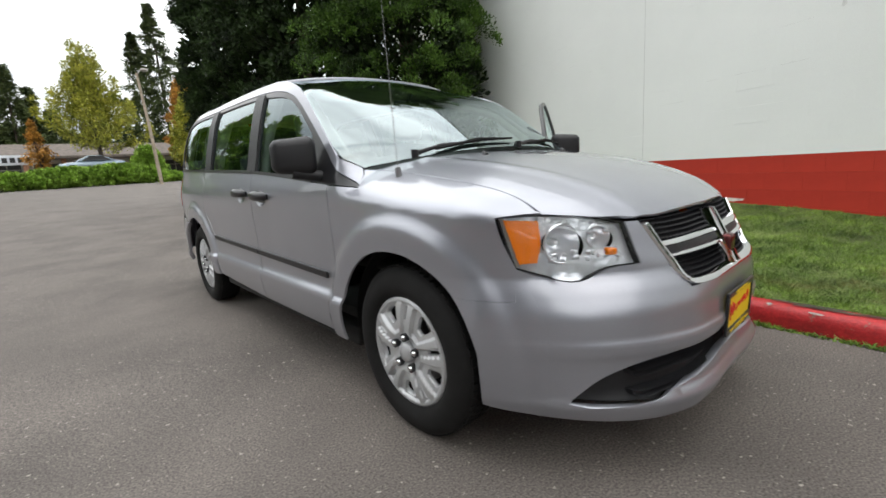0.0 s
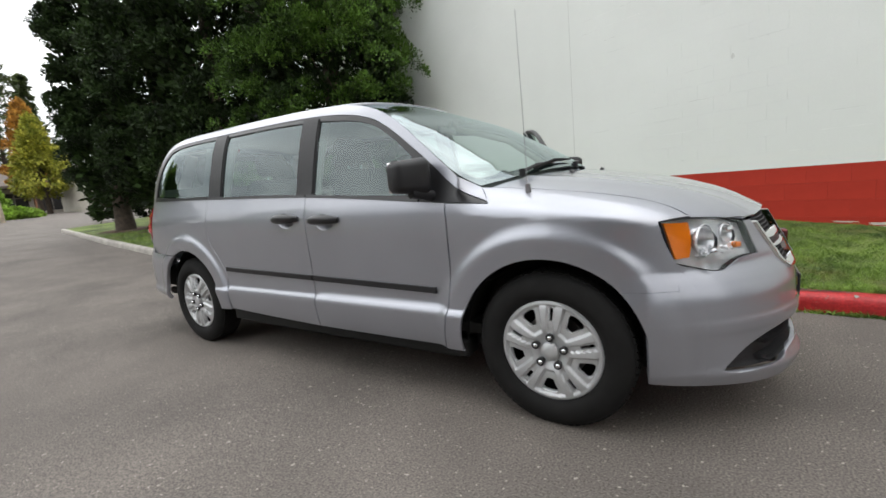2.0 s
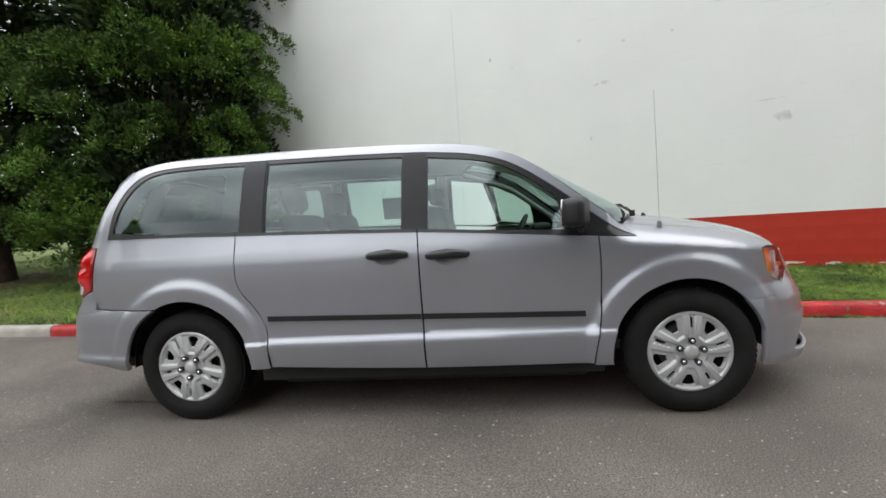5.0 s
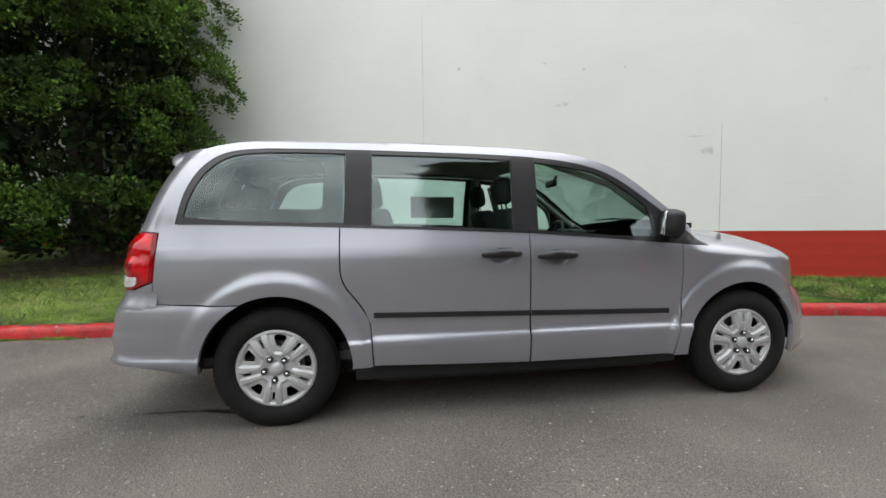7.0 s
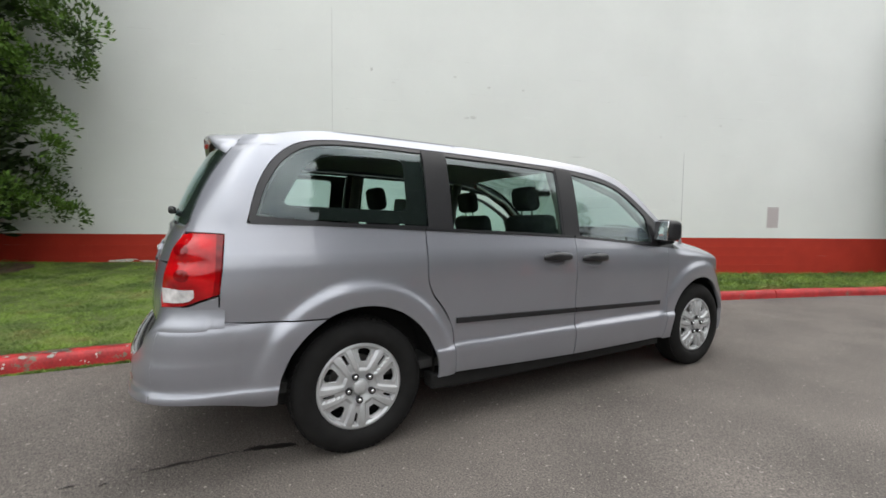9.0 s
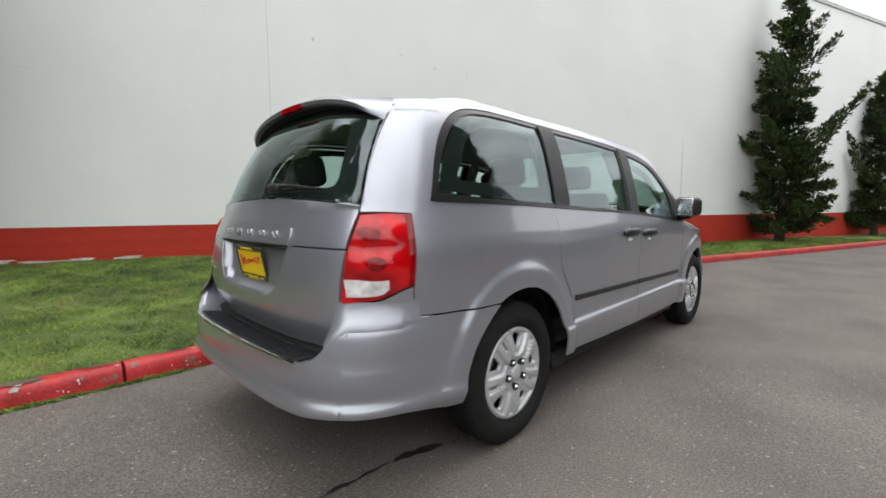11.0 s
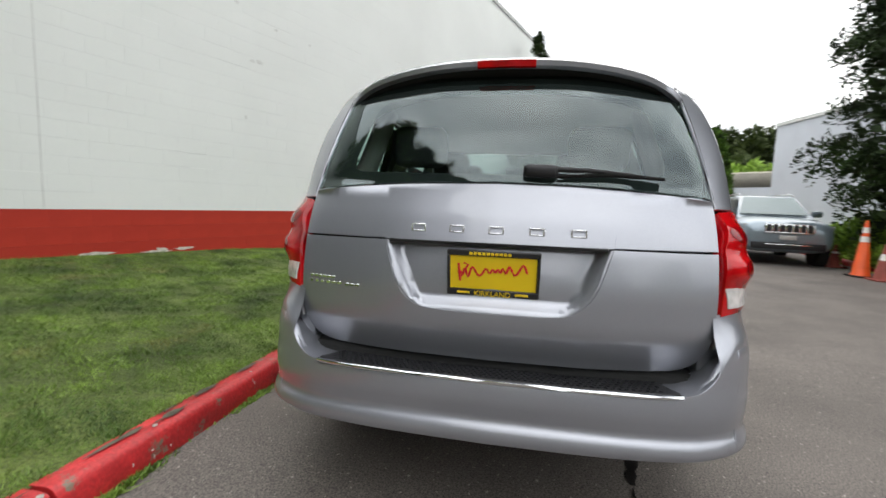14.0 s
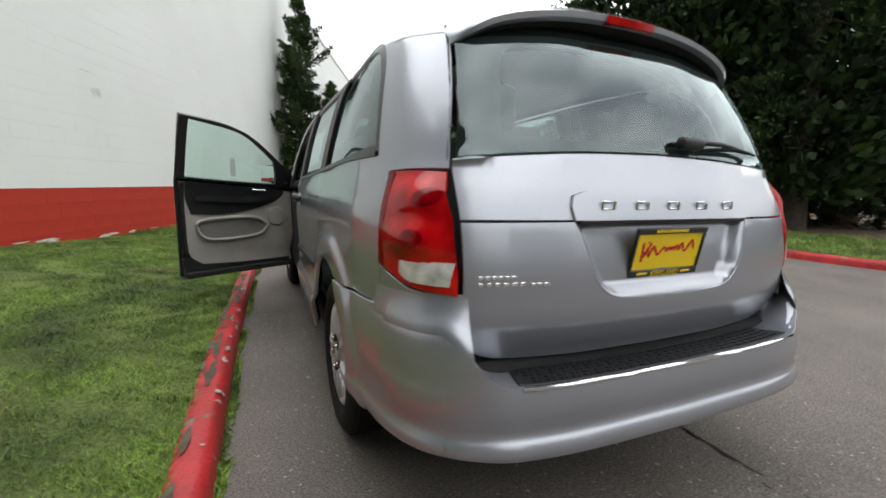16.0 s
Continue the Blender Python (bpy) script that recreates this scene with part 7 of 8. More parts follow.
dense_tree(4.3, 14.5, 0.5, 12.5, 1.6, LEAF_DARK, 13, "tall dark columnar conifer on the lawn near the kerb", low=1.0, clumps=900, per=70, leaf=0.105, group="driveway conifers", core=0.24, taper=0.55, tuft=0.30)
dense_tree(3.65, 16.9, 0.6, 12.0, 1.2, LEAF_DARK, 14, "narrow dark conifer at the bend of the kerb", low=0.9, clumps=800, per=70, leaf=0.105, group="driveway conifers", core=0.24, taper=0.55, tuft=0.28)
for k, (x, y, r, lw) in enumerate(((-9.1, -5.05, 2.05, 0.4), (-9.5, -2.9, 2.0, 0.7), (-10.2, -0.95, 1.9, 0.7), (-12.4, -4.6, 2.4, 0.2), (-13.2, -1.3, 2.4, 0.2))):
    dense_tree(x, y, 0.25, 11.5 + k % 3, r, LEAF_DARK, 20 + k, "dense dark evergreen in a row behind the red kerb", low=lw, clumps=950, per=60, leaf=0.115, group="island evergreens", taper=0.3, tuft=0.36)
for k, (x, y, h, r) in enumerate(((-0.35, -11.0, 7.3, 2.1), (-2.35, -17.0, 5.7, 2.1), (-3.55, -20.5, 5.6, 2.1), (-5.1, -24.6, 7.0, 2.6))):
    pine_tree(x, y, 0.12, h, r, LEAF_PINE, 40 + k, "open dark pine with upswept limbs against the wall", "pines along the wall", upswept=0.85)
for x, y, r in ((5.85, 8.1, 1.5), (5.0, 12.3, 1.2), (4.3, 14.5, 1.0), (3.65, 16.9, 0.7)):
    ring = [(x + r * (1 + 0.15 * math.sin(3 * a) + 0.1 * math.sin(5 * a + 1)) * math.cos(a), y + 1.2 * r * (1 + 0.12 * math.sin(4 * a)) * math.sin(a)) for a in np.linspace(0, math.tau, 33)[:-1]]
    rings = [[(x + (px - x) * s, y + (py - y) * s) for px, py in ring] for s in (1.0, 0.66, 0.33)]
    verts = [(px, py, lawn_z(px, py) + 0.012 + 0.012 * i) for i, rg in enumerate(rings) for px, py in rg] + [(x, y, lawn_z(x, y) + 0.06)]
    faces = [(i * 32 + k, i * 32 + (k + 1) % 32, (i + 1) * 32 + (k + 1) % 32, (i + 1) * 32 + k) for i in range(2) for k in range(32)] + [(64 + k, 64 + (k + 1) % 32, 96) for k in range(32)]
    tagged(link_mesh("mulch_ring", verts, faces, MULCH, smooth=True), "brown bark mulch round the foot of a conifer", "mulch", kind="structure")

# ---- flaked and whitened marks on the kerb ----
FLECK = surface("white_fleck", (0.60, 0.52, 0.48), 0.8, vary=0.2, scale=20.0)
DIRT = surface("kerb_dirt", (0.10, 0.085, 0.06), 0.95, vary=0.35, scale=14.0, bump=0.6, bscale=70.0)
kerb_red = bpy.data.objects["kerb_red"]


def kerb_mark(name, y, f, ln, wd, mat, seed):
    """A ragged flat mark on the kerb; f runs over the face (0 to 1) and on over the top (1 to 2)."""
    r_ = random.Random(seed)
    prof = [(0.0, 0.0), (0.004, 0.06), (0.012, 0.105), (0.03, 0.128), (0.06, 0.135), (0.14, 0.132)]
    fs = [0.0, 0.5, 0.85, 1.0, 1.25, 2.0]
    bm = bmesh.new()
    vs = []
    for k in range(9):
        a = math.tau * k / 9
        yy = y + ln * math.cos(a) * r_.uniform(0.5, 1.1)
        ff = min(2.0, max(0.02, f + wd * math.sin(a) * r_.uniform(0.5, 1.1)))
        px, pz = np.interp(ff, fs, [p[0] for p in prof]), np.interp(ff, fs, [p[1] for p in prof])
        x = lerp_curve(KERB, yy)
        vs.append(bm.verts.new((x + px - (0.0065 if ff < 1 else 0), yy, ground_z(x, yy) + pz + (0.0075 if ff > 0.85 else 0.002))))
    bm.faces.new(vs)
    bmesh.ops.triangulate(bm, faces=bm.faces)
    part(name, bm, mat, kerb_red)


for k in range(16):
    r_ = random.Random(900 + k)
    kerb_mark("white_mark", r_.choice((4.62, 4.66, 4.72, 4.8, 4.05, 4.0, 3.95, 3.3, 3.26, 5.2)) + r_.uniform(-0.07, 0.07), r_.uniform(0.25, 0.85), r_.uniform(0.004, 0.011), r_.uniform(0.03, 0.10), FLECK, 930 + k)
for k in range(90):
    r_ = random.Random(1000 + k)
    kerb_mark("dirt_patch", r_.uniform(-2.0, 6.6), r_.uniform(1.2, 1.95), r_.uniform(0.03, 0.16), r_.uniform(0.06, 0.26), DIRT, 1100 + k)
for k in range(40):
    r_ = random.Random(1300 + k)
    kerb_mark("chip", r_.uniform(-3.0, 6.4), r_.uniform(0.85, 1.2), r_.uniform(0.01, 0.05), r_.uniform(0.04, 0.14), CONCRETE, 1400 + k)

# ---- parked vehicles, cones, buildings and distance ----
CAR_GLASS = glass_tint("dark_car_glass", (0.10, 0.12, 0.12), shine=0.12)


def ring_section(y, w, z0, z1, n=20, k=3.2):
    """A rounded upright cross-section of a car body."""
    zc, hz = (z0 + z1) / 2, (z1 - z0) / 2
    pts = []
    for i in range(n):
        a = math.tau * i / n
        c, s = math.cos(a), math.sin(a)
        pts.append((w * math.copysign(abs(c) ** (2 / k), c), y, zc + hz * math.copysign(abs(s) ** (2 / k), s)))
    return pts


def loft(name, sections, mat, parent, label="", k=3.2):
    bm = bmesh.new()
    rings = [[bm.verts.new(p) for p in ring_section(*s, k=k)] for s in sections]
    n = len(rings[0])
    for a, b in zip(rings, rings[1:]):
        for i in range(n):
            bm.faces.new((a[i], a[(i + 1) % n], b[(i + 1) % n], b[i]))
    bm.faces.new(rings[0][::-1])
    bm.faces.new(rings[-1])
    bmesh.ops.recalc_face_normals(bm, faces=bm.faces)
    return part(name, bm, mat, parent, label, smooth=45)


def slab(name, pts, thick, mat, parent, label=""):
    """A flat plate through pts with thickness."""
    bm = bmesh.new()
    p = [Vector(q) for q in pts]
    n = (p[1] - p[0]).cross(p[2] - p[0]).normalized() * thick
    a = [bm.verts.new(q) for q in p]
    b = [bm.verts.new(q + n) for q in p]
    bm.faces.new(a[::-1])
    bm.faces.new(b)
    for i in range(len(p)):
        j = (i + 1) % len(p)
        bm.faces.new((a[i], a[j], b[j], b[i]))
    bmesh.ops.recalc_face_normals(bm, faces=bm.faces)
    return part(name, bm, mat, parent, label)


def simple_wheel(parent, x, y, r):
    s = 1 if x > 0 else -1
    w = empty("wheel", pose(0, 0, 0), "", "")
    w.parent = parent
    bm = bmesh.new()
    prof = [(-0.1, 0.66), (-0.105, 0.8), (-0.1, 0.94), (-0.07, 1.0), (0.07, 1.0), (0.1, 0.94), (0.105, 0.8), (0.1, 0.66)]
    rings = [[bm.verts.new((x + px, y + r * pr * math.cos(k * math.tau / 28), r + r * pr * math.sin(k * math.tau / 28))) for px, pr in prof] for k in range(28)]
    for k in range(28):
        a, b = rings[k], rings[(k + 1) % 28]
        for i in range(len(prof) - 1):
            bm.faces.new((a[i], a[i + 1], b[i + 1], b[i]))
    bmesh.ops.recalc_face_normals(bm, faces=bm.faces)
    part("tyre", bm, RUBBER, w, smooth=50)
    bm = bmesh.new()
    for k in range(5):
        a = k * math.tau / 5 + 0.3
        add_box(bm, (-0.012, -0.045, 0.05), (0.012, 0.045, r * 0.66), 0.006, 1, m=pose(x + s * 0.085, y, r) @ Matrix.Rotation(a, 4, "X"))
    tube(bm, [(x - s * 0.05, y, r), (x + s * 0.10, y, r)], [r * 0.2, r * 0.18], 14)
    part("rim", bm, CAP_SILVER, w, smooth=40)
    bm = bmesh.new()
    tube(bm, [(x - s * 0.09, y, r), (x + s * 0.045, y, r)], [r * 0.66, r * 0.66], 24)
    part("wheel_disc", bm, VOID, w, smooth=40)


def arches(parent, w, ys, r):
    for y in ys:
        for s in (-1, 1):
            bm = bmesh.new()
            tube(bm, [(s * (w - 0.20), y, r), (s * (w + 0.004), y, r)], [r * 1.17, r * 1.17], 26)
            part("wheel_arch", bm, VOID, parent, smooth=40)


def suv(m):
    car = empty("suv", m, "light blue-grey parked sport utility vehicle with chrome slotted grille", "car")
    paint = surface("pale_blue_grey_paint", (0.21, 0.26, 0.30), 0.3, metal=0.5, vary=0.04, fine=0.04, bscale=600.0, coat=1.0)
    loft("body", [(0.02, 0.70, 0.42, 0.80), (0.04, 0.80, 0.38, 0.98), (0.14, 0.88, 0.33, 1.06), (0.4, 0.94, 0.30, 1.10), (0.9, 0.965, 0.29, 1.14), (1.5, 0.97, 0.29, 1.20),
                  (2.6, 0.97, 0.29, 1.22), (3.8, 0.965, 0.3, 1.23), (4.5, 0.94, 0.36, 1.22), (4.76, 0.88, 0.42, 1.18), (4.8, 0.8, 0.45, 1.1)], paint, car, k=4.5)
    roof = [(1.32, 0.80, 1.14), (2.10, 0.64, 1.68), (3.0, 0.64, 1.755), (4.2, 0.63, 1.72), (4.72, 0.78, 1.18)]
    bm = bmesh.new()
    rows = []
    for y, w, z in roof:
        rows.append([bm.verts.new((x, y, zz)) for x, zz in ((-0.84, 1.14), (-w, z - 0.03), (-w + 0.10, z), (w - 0.10, z), (w, z - 0.03), (0.84, 1.14))])
    for a, b in zip(rows, rows[1:]):
        for i in range(5):
            bm.faces.new((a[i], a[i + 1], b[i + 1], b[i]))
    bmesh.ops.recalc_face_normals(bm, faces=bm.faces)
    part("cabin", bm, paint, car, smooth=30)
    slab("windscreen", [(-0.74, 1.40, 1.215), (0.74, 1.40, 1.215), (0.57, 2.06, 1.67), (-0.57, 2.06, 1.67)], 0.012, CAR_GLASS, car)
    for s in (-1, 1):
        xs = lambda z: s * (0.85 - 0.20 * (z - 1.14) / 0.55 + 0.012)
        for a, b, c, d in ((1.62, 2.62, 2.62, 2.16), (2.70, 3.52, 3.50, 2.70), (3.60, 4.50, 4.22, 3.58)):
            slab("side_window", [(xs(1.22), a, 1.22), (xs(1.22), b, 1.22), (xs(1.62), c, 1.62), (xs(1.62), d, 1.62)], 0.008 * -s, GLOSS_BLACK, car)
        rod("roof_rail", [(s * 0.60, 2.2, 1.73), (s * 0.60, 2.5, 1.79), (s * 0.59, 3.8, 1.79), (s * 0.59, 4.1, 1.75)], 0.018, CHROME, car)
        mi = box("mirror", (s * 1.0 - 0.11, 1.62, 1.17), (s * 1.0 + 0.11, 1.80, 1.34), paint, car, 0.05)
        box("mirror_arm", (s * 0.90 - 0.06, 1.68, 1.17), (s * 0.90 + 0.06, 1.76, 1.22), GLOSS_BLACK, car, 0.01)
        loft("headlamp", [(0.02, 0.001, 0.86, 0.87), (0.03, 0.02, 0.83, 0.97), (0.2, 0.02, 0.83, 1.0)], REFLECTOR, car)
        h = slab("headlamp", [(s * 0.50, 0.035, 0.84), (s * 0.86, 0.13, 0.84), (s * 0.88, 0.15, 0.98), (s * 0.50, 0.04, 0.965)], -0.03 * s, REFLECTOR, car, "clear headlamp")
        slab("fog_lamp", [(s * 0.62, 0.02, 0.60), (s * 0.74, 0.05, 0.60), (s * 0.74, 0.05, 0.68), (s * 0.62, 0.02, 0.68)], -0.03 * s, REFLECTOR, car)
        box("rocker_step", (s * 0.97 - 0.05, 1.1, 0.30), (s * 0.97 + 0.05, 3.3, 0.36), CHROME, car, 0.02)
        for y in (0.95, 3.87):
            simple_wheel(car, s * 0.86, y, 0.38)
    arches(car, 0.965, (0.95, 3.87), 0.38)
    box("grille", (-0.47, -0.012, 0.80), (0.47, 0.06, 0.99), GLOSS_BLACK, car, 0.012)
    for i in range(8):
        x = -0.455 + 0.13 * i
        box("grille_bar", (x - 0.022, -0.03, 0.805), (x + 0.022, 0.0, 0.985), CHROME, car, 0.006)
    for z in (0.795, 0.985):
        box("grille_bar", (-0.48, -0.028, z - 0.012), (0.48, 0.0, z + 0.012), CHROME, car, 0.005)
    box("lower_intake", (-0.72, -0.01, 0.40), (0.72, 0.06, 0.56), MATT_BLACK, car, 0.02)
    box("bumper_trim", (-0.45, -0.022, 0.50), (0.45, 0.0, 0.525), CHROME, car, 0.005)
    box("number_plate", (-0.16, -0.03, 0.63), (0.16, 0.03, 0.73), HEADLINER, car, 0.006)
    return car


def pickup(m):
    car = empty("pickup_truck", m, "dark blue pickup truck parked with its tailgate outward", "car")
    paint = surface("dark_blue_paint", (0.006, 0.014, 0.07), 0.3, metal=0.3, vary=0.05, fine=0.04, bscale=500.0, coat=1.0)
    box("bed", (-0.95, 0.0, 0.55), (0.95, 2.1, 1.18), paint, car, 0.05)
    box("cab", (-0.96, 2.12, 0.5), (0.96, 3.7, 1.2), paint, car, 0.06)
    box("hood", (-0.94, 3.65, 0.5), (0.94, 5.3, 1.22), paint, car, 0.12)
    bm = bmesh.new()
    lo = [bm.verts.new(p) for p in ((-0.88, 2.16, 1.18), (0.88, 2.16, 1.18), (0.88, 3.95, 1.18), (-0.88, 3.95, 1.18))]
    hi = [bm.verts.new(p) for p in ((-0.7, 2.3, 1.82), (0.7, 2.3, 1.82), (0.7, 3.2, 1.82), (-0.7, 3.2, 1.82))]
    bm.faces.new(hi)
    for i in range(4):
        bm.faces.new((lo[i], lo[(i + 1) % 4], hi[(i + 1) % 4], hi[i]))
    bmesh.ops.bevel(bm, geom=list(bm.edges), offset=0.04, segments=2, affect="EDGES")
    part("roof", bm, paint, car, smooth=40)
    slab("rear_window", [(0.72, 2.195, 1.27), (-0.72, 2.195, 1.27), (-0.6, 2.29, 1.74), (0.6, 2.29, 1.74)], 0.01, GLOSS_BLACK, car)
    for s in (-1, 1):
        slab("side_window", [(s * 0.855, 2.4, 1.27), (s * 0.855, 3.6, 1.27), (s * 0.735, 3.15, 1.74), (s * 0.735, 2.45, 1.74)], -0.02 * s, GLOSS_BLACK, car)
        box("tail_lamp", (s * 0.87 - 0.07, -0.02, 0.82), (s * 0.87 + 0.07, 0.03, 1.12), RED_LENS, car, 0.01)
        for y in (1.05, 4.55):
            simple_wheel(car, s * 0.85, y, 0.38)
    box("rear_bumper", (-0.93, -0.14, 0.48), (0.93, 0.03, 0.66), CHROME, car, 0.03)
    box("tailgate", (-0.78, -0.015, 0.70), (0.78, 0.02, 1.15), paint, car, 0.012)
    box("tailgate_handle", (-0.12, -0.03, 1.0), (0.12, 0.0, 1.06), GLOSS_BLACK, car, 0.006)
    return car


def sedan(m, mat, label):
    car = empty("parked_car", m, label, "car")
    loft("body", [(0.0, 0.6, 0.45, 0.65), (0.1, 0.8, 0.35, 0.75), (0.9, 0.9, 0.28, 0.88), (2.5, 0.91, 0.28, 0.93), (4.0, 0.88, 0.3, 0.97), (4.5, 0.75, 0.4, 0.9)], mat, car, k=4)
    loft("roof", [(1.1, 0.75, 0.8, 0.92), (2.0, 0.66, 0.85, 1.40), (2.9, 0.66, 0.85, 1.42), (3.9, 0.70, 0.85, 1.0)], mat, car, k=5)
    for s in (-1, 1):
        slab("side_window", [(s * 0.80, 1.5, 0.96), (s * 0.80, 3.5, 0.98), (s * 0.70, 2.95, 1.34), (s * 0.70, 2.05, 1.34)], -0.02 * s, GLOSS_BLACK, car)
        for y in (0.85, 3.55):
            simple_wheel(car, s * 0.80, y, 0.32)
    return car


suv(pose(-6.2, -5.8, 0) @ Matrix.Rotation(radians(180 - 13.3), 4, "Z"))
pickup(pose(-10.45, -28.0, 0) @ Matrix.Rotation(radians(166), 4, "Z"))

# -- traffic cones on the driveway --
CONE_ORANGE = surface("cone_orange", (0.75, 0.10, 0.015), 0.5, vary=0.1, fine=0.05)
CONE_MAROON = surface("cone_faded_maroon", (0.22, 0.045, 0.03), 0.7, vary=0.2)
CONE_WHITE = surface("cone_white_band", (0.78, 0.76, 0.72), 0.4, vary=0.08)


def cone(x, y, h, r, mat, label, base=0.19, bands=((0.62, 0.72), (0.78, 0.88))):
    c = empty("traffic_cone", pose(x, y, ground_z(x, y)), label, "traffic cone", "traffic cones")
    box("base", (-base, -base, 0), (base, base, 0.035), mat if mat is CONE_MAROON else RUBBER, c, 0.012)
    rr = lambda f: r * (1 - f) + 0.028 * f
    bm = bmesh.new()
    tube(bm, [(0, 0, 0.03), (0, 0, 0.06), (0, 0, h * 0.96), (0, 0, h)], [r * 1.12, rr(0.03), rr(0.96), 0.02], 22)
    part("body", bm, mat, c, smooth=50)
    for a, b in bands:
        bm = bmesh.new()
        tube(bm, [(0, 0, h * a), (0, 0, h * b)], [rr(a) + 0.003, rr(b) + 0.003], 22, caps=False)
        part("band", bm, CONE_WHITE, c, smooth=50)


cone(-6.9, -4.56, 1.15, 0.15, CONE_ORANGE, "tall orange traffic cone with two white bands")
cone(-6.67, -2.91, 1.15, 0.15, CONE_ORANGE, "tall orange traffic cone with two white bands")
cone(-6.94, -4.06, 0.72, 0.15, CONE_MAROON, "short faded maroon cone with a white band", bands=((0.45, 0.72),))
cone(-7.5, -6.3, 0.55, 0.12, CONE_MAROON, "small faded maroon cone with a white band", bands=((0.45, 0.7),))

# -- white building beyond the tree island --
PALE = surface("pale_render", (0.60, 0.63, 0.68), 0.8, vary=0.05, scale=0.8, bump=0.1, bscale=60.0)
b_lo, b_hi = Vector((-11.6, -17.6, 0)), Vector((-13.2, -5.0, 0))
house = empty("white_building", pose(-11.6, -17.6, 0), "pale rendered warehouse with a plain wall and thin eave", "building")


def frame_quad(a, b, z0, z1, depth, mat, name, parent, off=0.0):
    """An upright slab from a to b."""
    d = (b - a).normalized()
    n = Vector((d.y, -d.x, 0))
    bm = bmesh.new()
    vs = [bm.verts.new(p + Vector((0, 0, z)) + n * o) for o in (off, off - depth) for p, z in ((a, z0), (b, z0), (b, z1), (a, z1))]
    for f in ((3, 2, 1, 0), (4, 5, 6, 7), (0, 1, 5, 4), (1, 2, 6, 5), (2, 3, 7, 6), (3, 0, 4, 7)):
        bm.faces.new([vs[i] for i in f])
    bmesh.ops.recalc_face_normals(bm, faces=bm.faces)
    o = part(name, bm, mat)
    o.parent = parent
    o.matrix_parent_inverse = parent.matrix_world.inverted()
    return o


frame_quad(b_lo, b_hi, -0.1, 5.35, 9.0, PALE, "wall", house)
frame_quad(b_lo, b_hi, 5.35, 5.5, 9.2, GRIME_SHADE, "eave", house, 0.06)
mid = b_lo.lerp(b_hi, 0.42)
dd = (b_hi - b_lo).normalized()
frame_quad(mid - dd * 0.14, mid + dd * 0.14, 3.05, 3.25, 0.16, MATT_BLACK, "wall_lamp", house, 0.14)

# -- low pale-roofed shed and conical hedge trees at the end of the drive --
shed = empty("shed", pose(-24.0, -50.0, 0), "low shed with a pale tan roof", "building")
a, b = Vector((-20.5, -54.0, 0)), Vector((-30.0, -44.0, 0))
frame_quad(b, a, -0.1, 4.0, 6.0, PALE, "wall", shed)
d = (a - b).normalized()
n = Vector((d.y, -d.x, 0))
TAN_ROOF = surface("tan_roof", (0.52, 0.47, 0.38), 0.8, vary=0.08, scale=2.0, bump=0.3, bscale=12.0)
o = slab("roof", [tuple(b + n * 0.5 + Vector((0, 0, 3.9))), tuple(a + n * 0.5 + Vector((0, 0, 3.9))), tuple(a - n * 4 + Vector((0, 0, 5.6))), tuple(b - n * 4 + Vector((0, 0, 5.6)))], 0.15, TAN_ROOF, None)
o.parent = shed
o.matrix_parent_inverse = shed.matrix_world.inverted()


def cone_tree(x, y, h, r, seed, z=0.0, mat=None):
    rnd = np.random.RandomState(seed)
    t = empty("hedge_tree", pose(x, y, z), "dense dark green conical cypress", "tree", "conical cypresses")
    trunk_part(t, h * 0.6, 0.2)
    n = 420
    f = rnd.rand(n) ** 1.2
    ang = rnd.rand(n) * math.tau
    rr = r * np.minimum(1, (1.02 - f) ** 0.62) * np.minimum(1, f / 0.05 + 0.8) * (1 + 0.07 * np.sin(5 * ang + 8 * f)) * rnd.uniform(0.8, 1.03, n)
    c = np.column_stack([rr * np.cos(ang), rr * np.sin(ang), 0.3 + (h - 0.3) * f])
    o = np.column_stack([np.cos(ang), np.sin(ang), np.full(n, 1.0)])
    v = leaf_quads(c, o, 26, 0.48, 0.11, 0.34, rnd)
    c2 = c * np.array([0.6, 0.6, 1])
    v2 = leaf_quads(c2, o, 14, 0.8, 0.3, 0.5, rnd)
    soup("crown", np.vstack([v, v2]), 4, mat or LEAF_MID, t)


cone_tree(-12.2, -33.6, 9.7, 2.5, 61)
cone_tree(-16.1, -37.0, 7.9, 2.2, 62)
cone_tree(-15.5, -42.0, 9.5, 2.6, 63)

# -- shrubs by the cones --
def bush(x, y, z, rx, ry, h, mat, seed, label, leaf=0.14, n=120, per=40, name="shrub"):
    rnd = np.random.RandomState(seed)
    a, f = rnd.rand(n) * math.tau, rnd.rand(n) ** 0.7
    s = np.sqrt(np.maximum(0, 1 - f ** 2.2)) * rnd.uniform(0.75, 1.05, n)
    c = np.column_stack([rx * s * np.cos(a), ry * s * np.sin(a), h * f * rnd.uniform(0.85, 1.08, n)])
    o = np.column_stack([np.cos(a), np.sin(a), np.full(n, 0.9)])
    v = leaf_quads(c, o, per, leaf, leaf * 0.3, 0.2 * max(0.8, h * 0.5), rnd)
    v[:, 2] = np.maximum(v[:, 2], -0.1)
    ob = soup(name, v, 4, mat)
    ob.matrix_world = pose(x, y, z)
    return tagged(ob, label, "shrub", "shrubs")


bush(-8.3, -6.0, 0.1, 0.9, 1.1, 1.1, LEAF_HEDGE, 71, "bright green shrub behind the traffic cones")
bush(-8.8, -4.2, 0.1, 0.9, 1.2, 1.2, LEAF_DARK, 72, "dark green shrub beneath the evergreens")
